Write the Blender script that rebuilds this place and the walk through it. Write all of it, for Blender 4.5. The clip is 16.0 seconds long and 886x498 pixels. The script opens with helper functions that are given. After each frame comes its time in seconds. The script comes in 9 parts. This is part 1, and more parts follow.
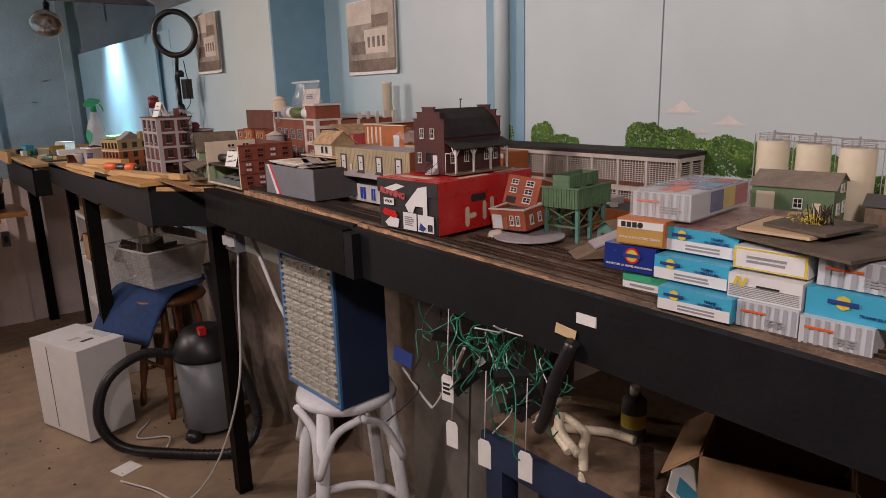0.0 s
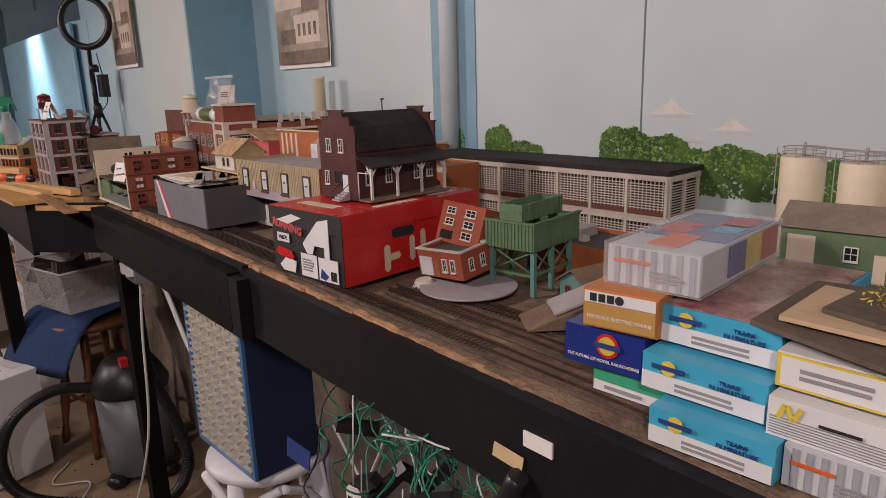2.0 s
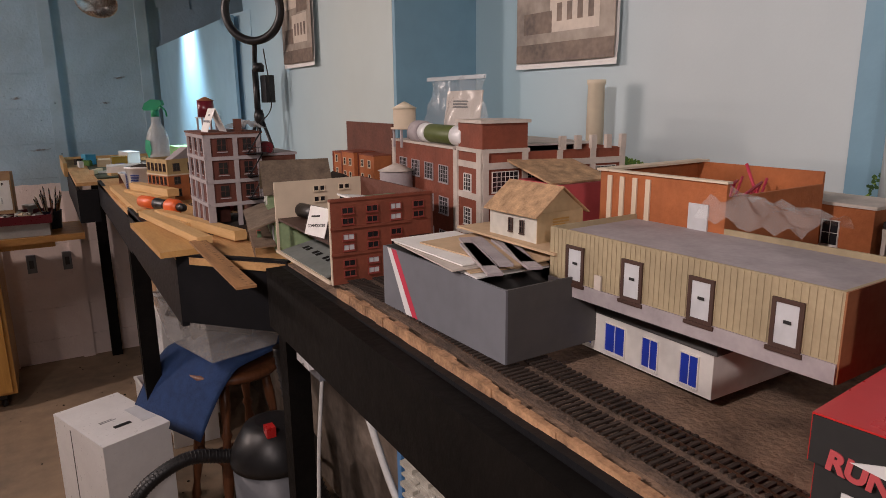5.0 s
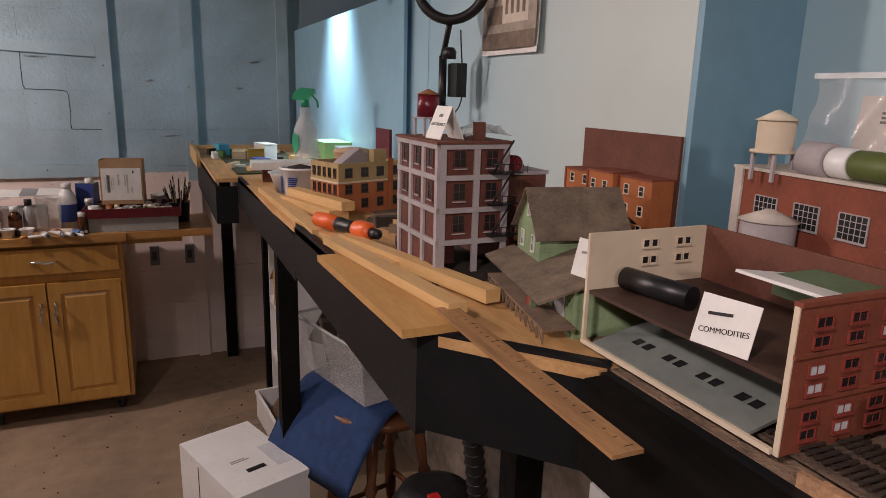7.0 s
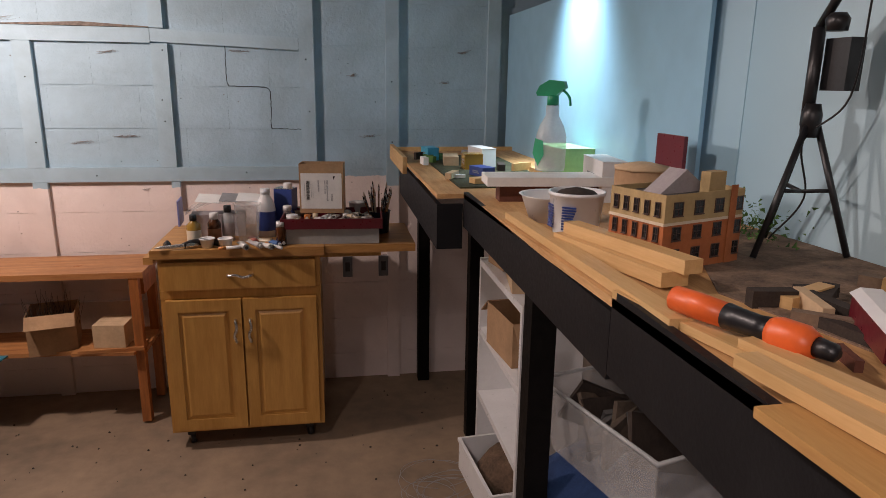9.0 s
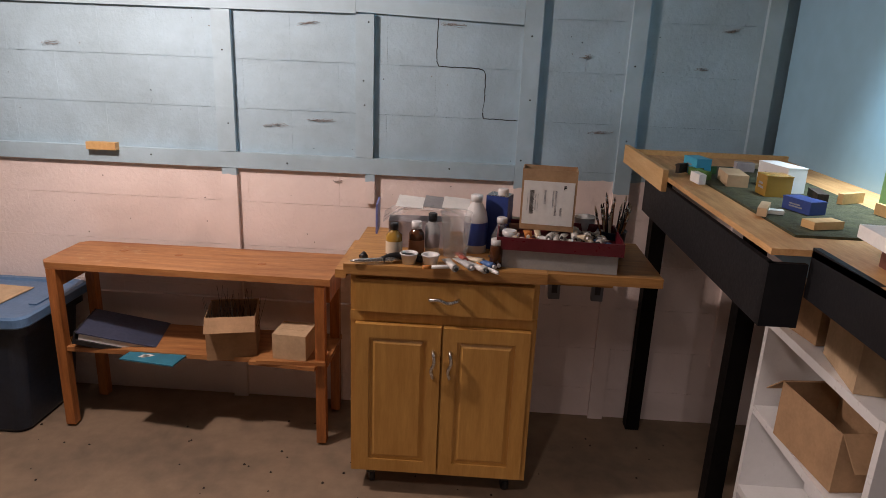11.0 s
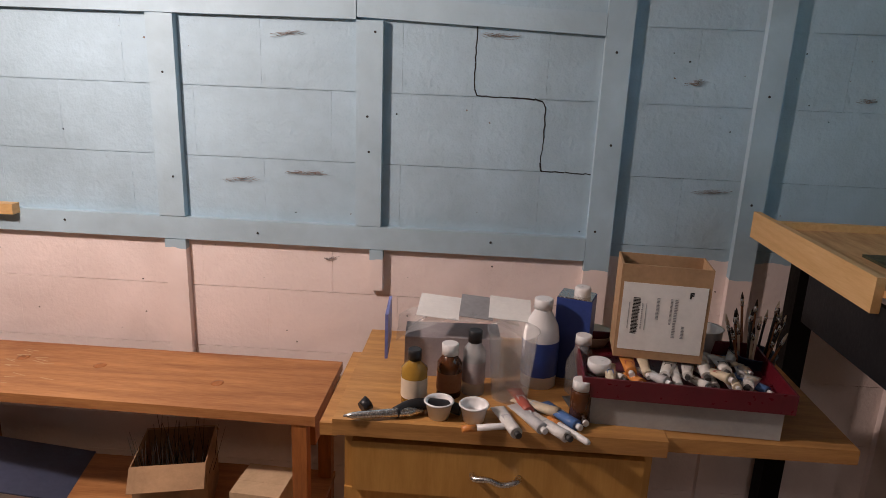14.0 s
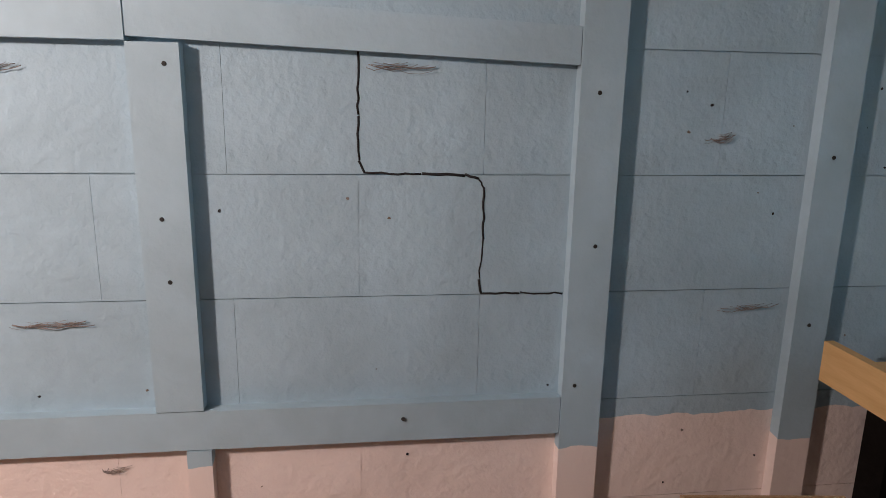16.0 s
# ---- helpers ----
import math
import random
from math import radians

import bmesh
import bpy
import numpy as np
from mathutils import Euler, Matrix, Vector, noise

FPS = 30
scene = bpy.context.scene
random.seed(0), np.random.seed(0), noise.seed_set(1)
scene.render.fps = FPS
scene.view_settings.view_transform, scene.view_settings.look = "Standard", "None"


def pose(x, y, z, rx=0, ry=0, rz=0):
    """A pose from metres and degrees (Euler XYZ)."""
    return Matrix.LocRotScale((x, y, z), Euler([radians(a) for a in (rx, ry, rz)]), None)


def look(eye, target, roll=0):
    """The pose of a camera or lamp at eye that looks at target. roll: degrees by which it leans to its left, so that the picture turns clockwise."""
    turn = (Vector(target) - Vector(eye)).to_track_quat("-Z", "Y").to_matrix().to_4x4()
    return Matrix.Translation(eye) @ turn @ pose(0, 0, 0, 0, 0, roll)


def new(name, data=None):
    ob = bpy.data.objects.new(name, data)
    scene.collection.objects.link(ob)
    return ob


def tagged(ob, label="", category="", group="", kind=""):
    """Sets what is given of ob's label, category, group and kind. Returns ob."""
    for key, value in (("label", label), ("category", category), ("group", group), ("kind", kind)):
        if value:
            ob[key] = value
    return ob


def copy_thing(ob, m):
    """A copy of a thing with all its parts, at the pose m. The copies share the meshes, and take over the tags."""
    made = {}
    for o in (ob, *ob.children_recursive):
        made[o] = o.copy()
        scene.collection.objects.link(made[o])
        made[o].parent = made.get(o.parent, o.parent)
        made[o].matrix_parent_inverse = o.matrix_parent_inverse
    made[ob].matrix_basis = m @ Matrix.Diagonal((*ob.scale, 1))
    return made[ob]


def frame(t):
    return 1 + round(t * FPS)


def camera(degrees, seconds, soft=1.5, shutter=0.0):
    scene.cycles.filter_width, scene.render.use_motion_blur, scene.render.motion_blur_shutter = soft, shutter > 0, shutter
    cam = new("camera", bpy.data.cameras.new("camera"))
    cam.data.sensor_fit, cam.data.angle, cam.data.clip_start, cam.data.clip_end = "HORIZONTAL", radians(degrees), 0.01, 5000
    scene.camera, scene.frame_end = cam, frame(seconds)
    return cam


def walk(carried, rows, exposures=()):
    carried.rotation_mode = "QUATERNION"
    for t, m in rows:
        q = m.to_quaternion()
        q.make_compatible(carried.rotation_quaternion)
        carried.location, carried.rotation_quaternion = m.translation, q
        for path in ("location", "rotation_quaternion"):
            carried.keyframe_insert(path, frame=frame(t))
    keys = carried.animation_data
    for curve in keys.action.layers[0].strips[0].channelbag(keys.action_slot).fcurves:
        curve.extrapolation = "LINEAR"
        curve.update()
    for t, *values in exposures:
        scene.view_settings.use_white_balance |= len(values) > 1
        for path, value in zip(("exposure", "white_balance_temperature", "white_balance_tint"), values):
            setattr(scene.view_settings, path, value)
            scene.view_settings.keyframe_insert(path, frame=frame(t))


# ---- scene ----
cam = camera(67.4, 16.0, soft=0.85)
PATH = [
    (0, (0.011, 0.028, 1.599), (1.225, 1.549, 1.136), -1.6),
    (0.5, (0.076, 0.08, 1.605), (1.417, 1.49, 1.143), -1.3),
    (1, (0.2, 0.127, 1.609), (1.572, 1.52, 1.187), -0.9),
    (1.5, (0.281, 0.162, 1.608), (1.591, 1.602, 1.15), -2.2),
    (2, (0.318, 0.243, 1.599), (1.576, 1.723, 1.121), -1.8),
    (2.5, (0.325, 0.41, 1.603), (1.628, 1.865, 1.174), -1.3),
    (3, (0.316, 0.554, 1.598), (1.597, 2.018, 1.136), -0.9),
    (3.5, (0.364, 0.687, 1.604), (1.514, 2.256, 1.138), -2.1),
    (4, (0.413, 0.774, 1.598), (1.521, 2.368, 1.115), -2.6),
    (4.2, (0.419, 0.818, 1.594), (1.499, 2.43, 1.109), -2.1),
    (6.3, (0.405, 1.368, 1.626), (1.277, 3.13, 1.259), 2.9),
    (6.5, (0.395, 1.425, 1.611), (1.252, 3.186, 1.203), 4.3),
    (7, (0.329, 1.596, 1.609), (1.107, 3.379, 1.149), 1.5),
    (7.5, (0.294, 1.745, 1.598), (1.053, 3.532, 1.114), 2.1),
    (8, (0.306, 1.927, 1.591), (1.053, 3.72, 1.114), 3.1),
    (8.5, (0.290, 2.074, 1.591), (0.780, 3.945, 1.082), 2.8),
    (9, (0.212, 2.234, 1.601), (0.541, 4.146, 1.114), 0.8),
    (9.5, (0.1, 2.383, 1.606), (0.274, 4.307, 1.09), 0.2),
    (9.7, (0.067, 2.439, 1.597), (0.181, 4.371, 1.094), 1.4),
    (11.8, (-0.124, 3.097, 1.657), (-0.365, 4.988, 1.049), 1.7),
    (12, (-0.13, 3.149, 1.658), (-0.433, 5.033, 1.056), 2.1),
    (12.5, (-0.142, 3.311, 1.653), (-0.613, 5.152, 1.03), 2.6),
    (13, (-0.167, 3.435, 1.619), (-0.722, 5.238, 0.953), 3.8),
    (13.5, (-0.218, 3.602, 1.611), (-0.716, 5.443, 1.008), 2.5),
    (14, (-0.233, 3.765, 1.644), (-0.341, 5.691, 1.116), 2.3),
    (14.5, (-0.202, 3.981, 1.68), (-0.273, 5.918, 1.188), 2.2),
    (15, (-0.185, 4.191, 1.695), (-0.223, 6.138, 1.24), 1.5),
    (15.5, (-0.26, 4.426, 1.69), (-0.136, 6.386, 1.311), 1.2),
    (16, (-0.271, 4.623, 1.691), (-0.022, 6.556, 1.242), 1.0),
]
walk(cam, [(t, look(eye, target, roll)) for t, eye, target, roll in PATH])

# ---- world and lights ----
world = bpy.data.worlds.new("world")
scene.world = world
world.use_nodes = True
bg = world.node_tree.nodes["Background"]
bg.inputs[0].default_value = (0.75, 0.85, 1.0, 1)
bg.inputs[1].default_value = 0.006


def bulb(name, at, watts, size, color):
    data = bpy.data.lights.new(name, "POINT")
    data.shadow_soft_size, data.energy, data.color = size, watts, color
    ob = new(name, data)
    ob.location = at
    return ob


bulb("ceiling_bulb", (-1.48, 4.64, 2.09), 80, 0.05, (1.0, 0.785, 0.71))


def reflector_lamp(name, at, aim, watts, degrees, blend, color, size):
    data = bpy.data.lights.new(name, "SPOT")
    data.energy, data.spot_size, data.spot_blend, data.color, data.shadow_soft_size = watts, radians(degrees), blend, color, size
    new(name, data).matrix_world = look(at, aim)


reflector_lamp("panel_lamp", (0.98, 4.62, 2.2), (1.12, 4.62, 1.55), 125, 74, 1.0, (0.80, 0.91, 1.0), 0.1)
reflector_lamp("layout_lamp", (-0.42, 3.3, 2.22), (0.42, 2.5, 0.2), 38, 150, 0.45, (1.0, 0.81, 0.76), 0.05)
reflector_lamp("layout_lamp", (-0.38, 1.35, 2.22), (0.75, 1.35, 0.55), 56, 136, 0.5, (1.0, 0.83, 0.80), 0.06)
reflector_lamp("layout_lamp", (-0.3, -0.35, 2.2), (0.85, 0.15, 0.7), 54, 136, 0.5, (1.0, 0.83, 0.80), 0.07)


# ---- materials ----
def mat(name, color, rough=0.6, metal=0.0, var=0.12, scale=12.0, bump=0.0, bscale=60.0, alt=None, spec=0.5, alpha=1.0, trans=0.0, stretch=None, rnd=0.0):
    """A surface: base colour mottled at two scales towards alt, with fine relief; rnd varies it from object to object."""
    m = bpy.data.materials.new(name)
    m.use_nodes = True
    nt = m.node_tree
    p = nt.nodes["Principled BSDF"]
    p.inputs["Roughness"].default_value, p.inputs["Metallic"].default_value = rough, metal
    p.inputs["Specular IOR Level"].default_value = spec
    p.inputs["Alpha"].default_value, p.inputs["Transmission Weight"].default_value = alpha, trans
    co = nt.nodes.new("ShaderNodeTexCoord")
    vec = co.outputs["Object"]
    if stretch:
        mp = nt.nodes.new("ShaderNodeMapping")
        mp.inputs["Scale"].default_value = stretch
        nt.links.new(vec, mp.inputs[0])
        vec = mp.outputs[0]
    n1, n2 = nt.nodes.new("ShaderNodeTexNoise"), nt.nodes.new("ShaderNodeTexNoise")
    n1.inputs["Scale"].default_value, n2.inputs["Scale"].default_value = scale, scale * 6.3
    n1.inputs["Detail"].default_value, n2.inputs["Detail"].default_value = 4, 6
    for n in (n1, n2):
        nt.links.new(vec, n.inputs["Vector"])
    mul = nt.nodes.new("ShaderNodeMath")
    mul.operation = "MULTIPLY_ADD"
    nt.links.new(n2.outputs[0], mul.inputs[0])
    mul.inputs[1].default_value = 0.45
    nt.links.new(n1.outputs[0], mul.inputs[2])
    ramp = nt.nodes.new("ShaderNodeValToRGB")
    ramp.color_ramp.elements[0].position, ramp.color_ramp.elements[1].position = 0.45, 0.98
    c = Vector(color)
    a = Vector(alt) if alt else c * (1 - 2.2 * var)
    ramp.color_ramp.elements[0].color = (*[min(1, v * (1 + var * 0.6)) for v in c], 1)
    ramp.color_ramp.elements[1].color = (*a, 1)
    nt.links.new(mul.outputs[0], ramp.inputs[0])
    out = ramp.outputs[0]
    if rnd:
        inf, hs = nt.nodes.new("ShaderNodeObjectInfo"), nt.nodes.new("ShaderNodeHueSaturation")
        mr = nt.nodes.new("ShaderNodeMapRange")
        mr.inputs[3].default_value, mr.inputs[4].default_value = 1 - rnd, 1 + rnd
        nt.links.new(inf.outputs["Random"], mr.inputs[0])
        nt.links.new(mr.outputs[0], hs.inputs["Value"])
        nt.links.new(out, hs.inputs["Color"])
        out = hs.outputs[0]
    nt.links.new(out, p.inputs["Base Color"])
    rr = nt.nodes.new("ShaderNodeMapRange")
    rr.inputs[3].default_value, rr.inputs[4].default_value = max(0.02, rough - 0.1), min(1, rough + 0.12)
    nt.links.new(n2.outputs[0], rr.inputs[0])
    nt.links.new(rr.outputs[0], p.inputs["Roughness"])
    if bump:
        n3, b = nt.nodes.new("ShaderNodeTexNoise"), nt.nodes.new("ShaderNodeBump")
        n3.inputs["Scale"].default_value, n3.inputs["Detail"].default_value = bscale, 5
        nt.links.new(vec, n3.inputs["Vector"])
        nt.links.new(n3.outputs[0], b.inputs["Height"])
        b.inputs["Strength"].default_value, b.inputs["Distance"].default_value = bump, 0.004
        nt.links.new(b.outputs[0], p.inputs["Normal"])
    return m


def two_paint(name, upper, lower, height, bump=0.75):
    """Masonry paint in two colours that meet at a ragged line at the given height."""
    m = mat(name, upper, 0.62, 0, 0.07, 3.0, bump, 70.0, spec=0.35)
    nt = m.node_tree
    p = nt.nodes["Principled BSDF"]
    top = p.inputs["Base Color"].links[0].from_socket
    geo, sep, nz = nt.nodes.new("ShaderNodeNewGeometry"), nt.nodes.new("ShaderNodeSeparateXYZ"), nt.nodes.new("ShaderNodeTexNoise")
    nt.links.new(geo.outputs["Position"], sep.inputs[0])
    nt.links.new(geo.outputs["Position"], nz.inputs["Vector"])
    nz.inputs["Scale"].default_value = 14
    ad, gt, mx = nt.nodes.new("ShaderNodeMath"), nt.nodes.new("ShaderNodeMath"), nt.nodes.new("ShaderNodeMixRGB")
    ad.operation, ad.inputs[1].default_value = "MULTIPLY_ADD", 0.03
    nt.links.new(nz.outputs[0], ad.inputs[0])
    nt.links.new(sep.outputs[2], ad.inputs[2])
    gt.operation, gt.inputs[1].default_value = "GREATER_THAN", height + 0.015
    nt.links.new(ad.outputs[0], gt.inputs[0])
    nt.links.new(gt.outputs[0], mx.inputs[0])
    mx.inputs[1].default_value = (*lower, 1)
    nt.links.new(top, mx.inputs[2])
    # large stains and grime streaks
    st, rp, mm = nt.nodes.new("ShaderNodeTexNoise"), nt.nodes.new("ShaderNodeValToRGB"), nt.nodes.new("ShaderNodeMixRGB")
    st.inputs["Scale"].default_value, st.inputs["Detail"].default_value, st.inputs["Distortion"].default_value = 1.7, 8, 1.2
    nt.links.new(geo.outputs["Position"], st.inputs["Vector"])
    rp.color_ramp.elements[0].position, rp.color_ramp.elements[1].position = 0.35, 0.6
    rp.color_ramp.elements[0].color, rp.color_ramp.elements[1].color = (0.84, 0.83, 0.82, 1), (1, 1, 1, 1)
    nt.links.new(st.outputs[0], rp.inputs[0])
    mm.blend_type, mm.inputs[0].default_value = "MULTIPLY", 1
    nt.links.new(mx.outputs[0], mm.inputs[1])
    nt.links.new(rp.outputs[0], mm.inputs[2])
    nt.links.new(mm.outputs[0], p.inputs["Base Color"])
    return m


def sky_paint(name, pale, blue, y0, y1, rough=0.5):
    """Backdrop paint blended by hand from pale to blue between two places along the wall."""
    m = mat(name, pale, rough, 0, 0.04, 1.3, 0.06, 180)
    nt = m.node_tree
    p = nt.nodes["Principled BSDF"]
    base = p.inputs["Base Color"].links[0].from_socket
    geo, sep, mr, mx = nt.nodes.new("ShaderNodeNewGeometry"), nt.nodes.new("ShaderNodeSeparateXYZ"), nt.nodes.new("ShaderNodeMapRange"), nt.nodes.new("ShaderNodeMixRGB")
    nt.links.new(geo.outputs["Position"], sep.inputs[0])
    nt.links.new(sep.outputs[1], mr.inputs[0])
    mr.inputs[1].default_value, mr.inputs[2].default_value = y0, y1
    nt.links.new(mr.outputs[0], mx.inputs[0])
    nt.links.new(base, mx.inputs[1])
    mx.inputs[2].default_value = (*blue, 1)
    nt.links.new(mx.outputs[0], p.inputs["Base Color"])
    return m


BLUE, PINK = (0.41, 0.57, 0.675), (0.87, 0.765, 0.73)
M_BLOCK = two_paint("painted_block", BLUE, PINK, 1.125)
M_BATTEN = two_paint("painted_batten", (0.42, 0.575, 0.67), PINK, 1.08, 0.3)
M_MORTAR = two_paint("painted_mortar", (0.41, 0.57, 0.675), (0.87, 0.765, 0.73), 1.125, 0.4)
M_UNSEEN = mat("dark_unseen_masonry", (0.16, 0.15, 0.14), 0.9, 0, 0.2, 3, 0.5, 60)
M_CRACK = mat("crack_dark", (0.015, 0.015, 0.018), 0.9)
M_GRIME = mat("cobweb_grime", (0.24, 0.20, 0.17), 0.95, 0, 0.3, 60)
M_SKYWALL = sky_paint("backdrop_pale_blue", (0.52, 0.60, 0.62), (0.36, 0.53, 0.60), 1.85, 2.35)
M_SKYWARM = sky_paint("backdrop_cream_blue", (0.54, 0.62, 0.60), (0.34, 0.55, 0.68), 2.75, 3.7)
M_BLUEPANEL = mat("backdrop_sky_blue", (0.33, 0.58, 0.76), 0.32, 0, 0.06, 2.0, 0.05, 140)
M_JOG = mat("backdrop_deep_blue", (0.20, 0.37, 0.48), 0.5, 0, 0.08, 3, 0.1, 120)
M_CONCRETE = mat("floor_concrete", (0.30, 0.215, 0.14), 0.75, 0, 0.22, 2.2, 0.35, 45, alt=(0.16, 0.12, 0.085))
M_CEIL = mat("ceiling_dark", (0.32, 0.33, 0.34), 0.9, 0, 0.2, 5)
M_BLACK = mat("black_fascia_paint", (0.006, 0.0065, 0.008), 0.5, 0, 0.25, 14, 0.12, 150, alt=(0.012, 0.012, 0.014), spec=0.22)
M_BLACKW = mat("dark_stained_wood", (0.006, 0.005, 0.0045), 0.6, 0, 0.3, 9, 0.2, 90, spec=0.14)
M_PLY = mat("plywood", (0.60, 0.36, 0.16), 0.6, 0, 0.2, 5, 0.1, 60, alt=(0.42, 0.22, 0.08), stretch=(9, 1.2, 9))
M_PLYEDGE = mat("chipped_ply_edge", (0.52, 0.30, 0.16), 0.8, 0, 0.3, 40, 0.6, 90, alt=(0.16, 0.09, 0.05))
M_PINE = mat("pine", (0.62, 0.41, 0.19), 0.5, 0, 0.16, 6, 0.06, 60, alt=(0.55, 0.33, 0.13), stretch=(12, 1.0, 12))
M_GROUND = mat("layout_ground", (0.27, 0.18, 0.12), 0.95, 0, 0.3, 22, 0.9, 160, alt=(0.10, 0.066, 0.045))
M_OAK = mat("honey_maple", (0.56, 0.31, 0.085), 0.38, 0, 0.12, 4, 0.04, 60, alt=(0.44, 0.22, 0.05), stretch=(8, 8, 1.0))
M_OAKTOP = mat("butcher_block", (0.52, 0.28, 0.09), 0.4, 0, 0.2, 6, 0.04, 60, alt=(0.36, 0.17, 0.05), stretch=(1.0, 9, 9))
M_BENCH = mat("orange_pine", (0.43, 0.205, 0.075), 0.45, 0, 0.3, 4, 0.08, 50, alt=(0.27, 0.10, 0.03), stretch=(1.0, 9, 9))
M_BENCHLEG = mat("orange_pine_leg", (0.42, 0.15, 0.04), 0.45, 0, 0.2, 6, 0.05, 50, stretch=(9, 9, 1.0))
M_CHROME = mat("brushed_chrome", (0.75, 0.74, 0.72), 0.25, 1.0, 0.05, 40)
M_BLKPLASTIC = mat("black_plastic", (0.016, 0.016, 0.018), 0.38, 0, 0.2, 30)
M_RUBBER = mat("grey_rubber", (0.05, 0.05, 0.055), 0.7)
M_TUBBODY = mat("dark_tub_plastic", (0.02, 0.032, 0.055), 0.42, 0, 0.15, 8)
M_TUBLID = mat("blue_tub_lid", (0.11, 0.21, 0.37), 0.38, 0, 0.1, 10)
M_CARD = mat("brown_cardboard", (0.42, 0.26, 0.14), 0.85, 0, 0.12, 15, 0.1, 200)
M_CARDL = mat("pale_cardboard", (0.58, 0.42, 0.26), 0.85, 0, 0.1, 15, 0.1, 200)
M_WHITE = mat("white_paper", (0.80, 0.79, 0.76), 0.7, 0, 0.05, 20)
M_WHITEPL = mat("white_plastic", (0.76, 0.76, 0.76), 0.3, 0, 0.04, 10)
M_INK = mat("black_ink", (0.02, 0.02, 0.02), 0.7)
M_GREYINK = mat("grey_ink", (0.30, 0.30, 0.31), 0.7)


# ---- geometry helpers ----
def bx(bm, x0, x1, y0, y1, z0, z1, mi=0, m=None):
    vs = [bm.verts.new((x, y, z)) for z in (z0, z1) for x, y in ((x0, y0), (x1, y0), (x1, y1), (x0, y1))]
    if m is not None:
        for v in vs:
            v.co = m @ v.co
    for f in ((3, 2, 1, 0), (4, 5, 6, 7), (0, 1, 5, 4), (1, 2, 6, 5), (2, 3, 7, 6), (3, 0, 4, 7)):
        bm.faces.new([vs[i] for i in f]).material_index = mi
    return vs


def lathe(bm, prof, at=(0, 0, 0), seg=20, mi=0, m=None, caps=True):
    """A turned shape: prof is a list of (radius, height)."""
    rings = []
    for r, z in prof:
        rings.append([bm.verts.new((at[0] + r * math.cos(a * math.tau / seg), at[1] + r * math.sin(a * math.tau / seg), at[2] + z)) for a in range(seg)])
    for a, b in zip(rings, rings[1:]):
        for i in range(seg):
            f = bm.faces.new((a[i], a[(i + 1) % seg], b[(i + 1) % seg], b[i]))
            f.material_index, f.smooth = mi, True
    if caps:
        bm.faces.new(rings[0][::-1]).material_index = mi
        bm.faces.new(rings[-1]).material_index = mi
    if m is not None:
        for r in rings:
            for v in r:
                v.co = m @ v.co
    return rings


def tube(bm, pts, r, seg=8, mi=0, closed=False, r2=None):
    """A round rod swept along points."""
    pts = [Vector(p) for p in pts]
    n, rings = len(pts), []
    up = Vector((0.13, 0.21, 0.97))
    for i, p in enumerate(pts):
        a, b = pts[(i - 1) % n if closed else max(i - 1, 0)], pts[(i + 1) % n if closed else min(i + 1, n - 1)]
        d = (b - a).normalized()
        s = d.cross(up)
        if s.length < 1e-3:
            s = d.cross(Vector((1, 0, 0)))
        s.normalize()
        u = s.cross(d)
        rr = r if r2 is None else r + (r2 - r) * i / max(1, n - 1)
        rings.append([bm.verts.new(p + (s * math.cos(k * math.tau / seg) + u * math.sin(k * math.tau / seg)) * rr) for k in range(seg)])
    for i in range(n if closed else n - 1):
        A, Bq = rings[i], rings[(i + 1) % n]
        for k in range(seg):
            f = bm.faces.new((A[k], A[(k + 1) % seg], Bq[(k + 1) % seg], Bq[k]))
            f.material_index, f.smooth = mi, True
    if not closed:
        bm.faces.new(rings[0][::-1]).material_index = mi
        bm.faces.new(rings[-1]).material_index = mi


def curve_pts(ctrl, n=8):
    """Points along a smooth line through the control points."""
    c = [Vector(p) for p in ctrl]
    c = [c[0] * 2 - c[1]] + c + [c[-1] * 2 - c[-2]]
    out = []
    for i in range(1, len(c) - 2):
        for k in range(n):
            t = k / n
            p0, p1, p2, p3 = c[i - 1], c[i], c[i + 1], c[i + 2]
            out.append(0.5 * ((2 * p1) + (p2 - p0) * t + (2 * p0 - 5 * p1 + 4 * p2 - p3) * t * t + (3 * p1 - p0 - 3 * p2 + p3) * t ** 3))
    out.append(c[-2])
    return out


def prism(bm, poly, z0, z1, mi=0, m=None):
    """A flat polygon (x, y) drawn up from z0 to z1."""
    lo, hi = [bm.verts.new((x, y, z0)) for x, y in poly], [bm.verts.new((x, y, z1)) for x, y in poly]
    if m is not None:
        for v in lo + hi:
            v.co = m @ v.co
    n = len(poly)
    bm.faces.new(lo[::-1]).material_index = mi
    bm.faces.new(hi).material_index = mi
    for i in range(n):
        bm.faces.new((lo[i], lo[(i + 1) % n], hi[(i + 1) % n], hi[i])).material_index = mi


def bevelled(bm, w=0.002, seg=1):
    es = [e for e in bm.edges if len(e.link_faces) == 2 and e.calc_face_angle(0) > 0.6]
    bmesh.ops.bevel(bm, geom=es, offset=w, segments=seg, affect="EDGES", profile=0.5)
    return bm


def BM():
    return bmesh.new()


def part(name, bm, material, parent=None, label="", fix=True):
    me = bpy.data.meshes.new(name)
    if fix:
        bmesh.ops.recalc_face_normals(bm, faces=bm.faces)
    bm.to_mesh(me)
    bm.free()
    for mt in (material if isinstance(material, (list, tuple)) else [material]):
        me.materials.append(mt)
    ob = new(name, me)
    if parent is not None:
        ob.parent = parent
    return tagged(ob, label)


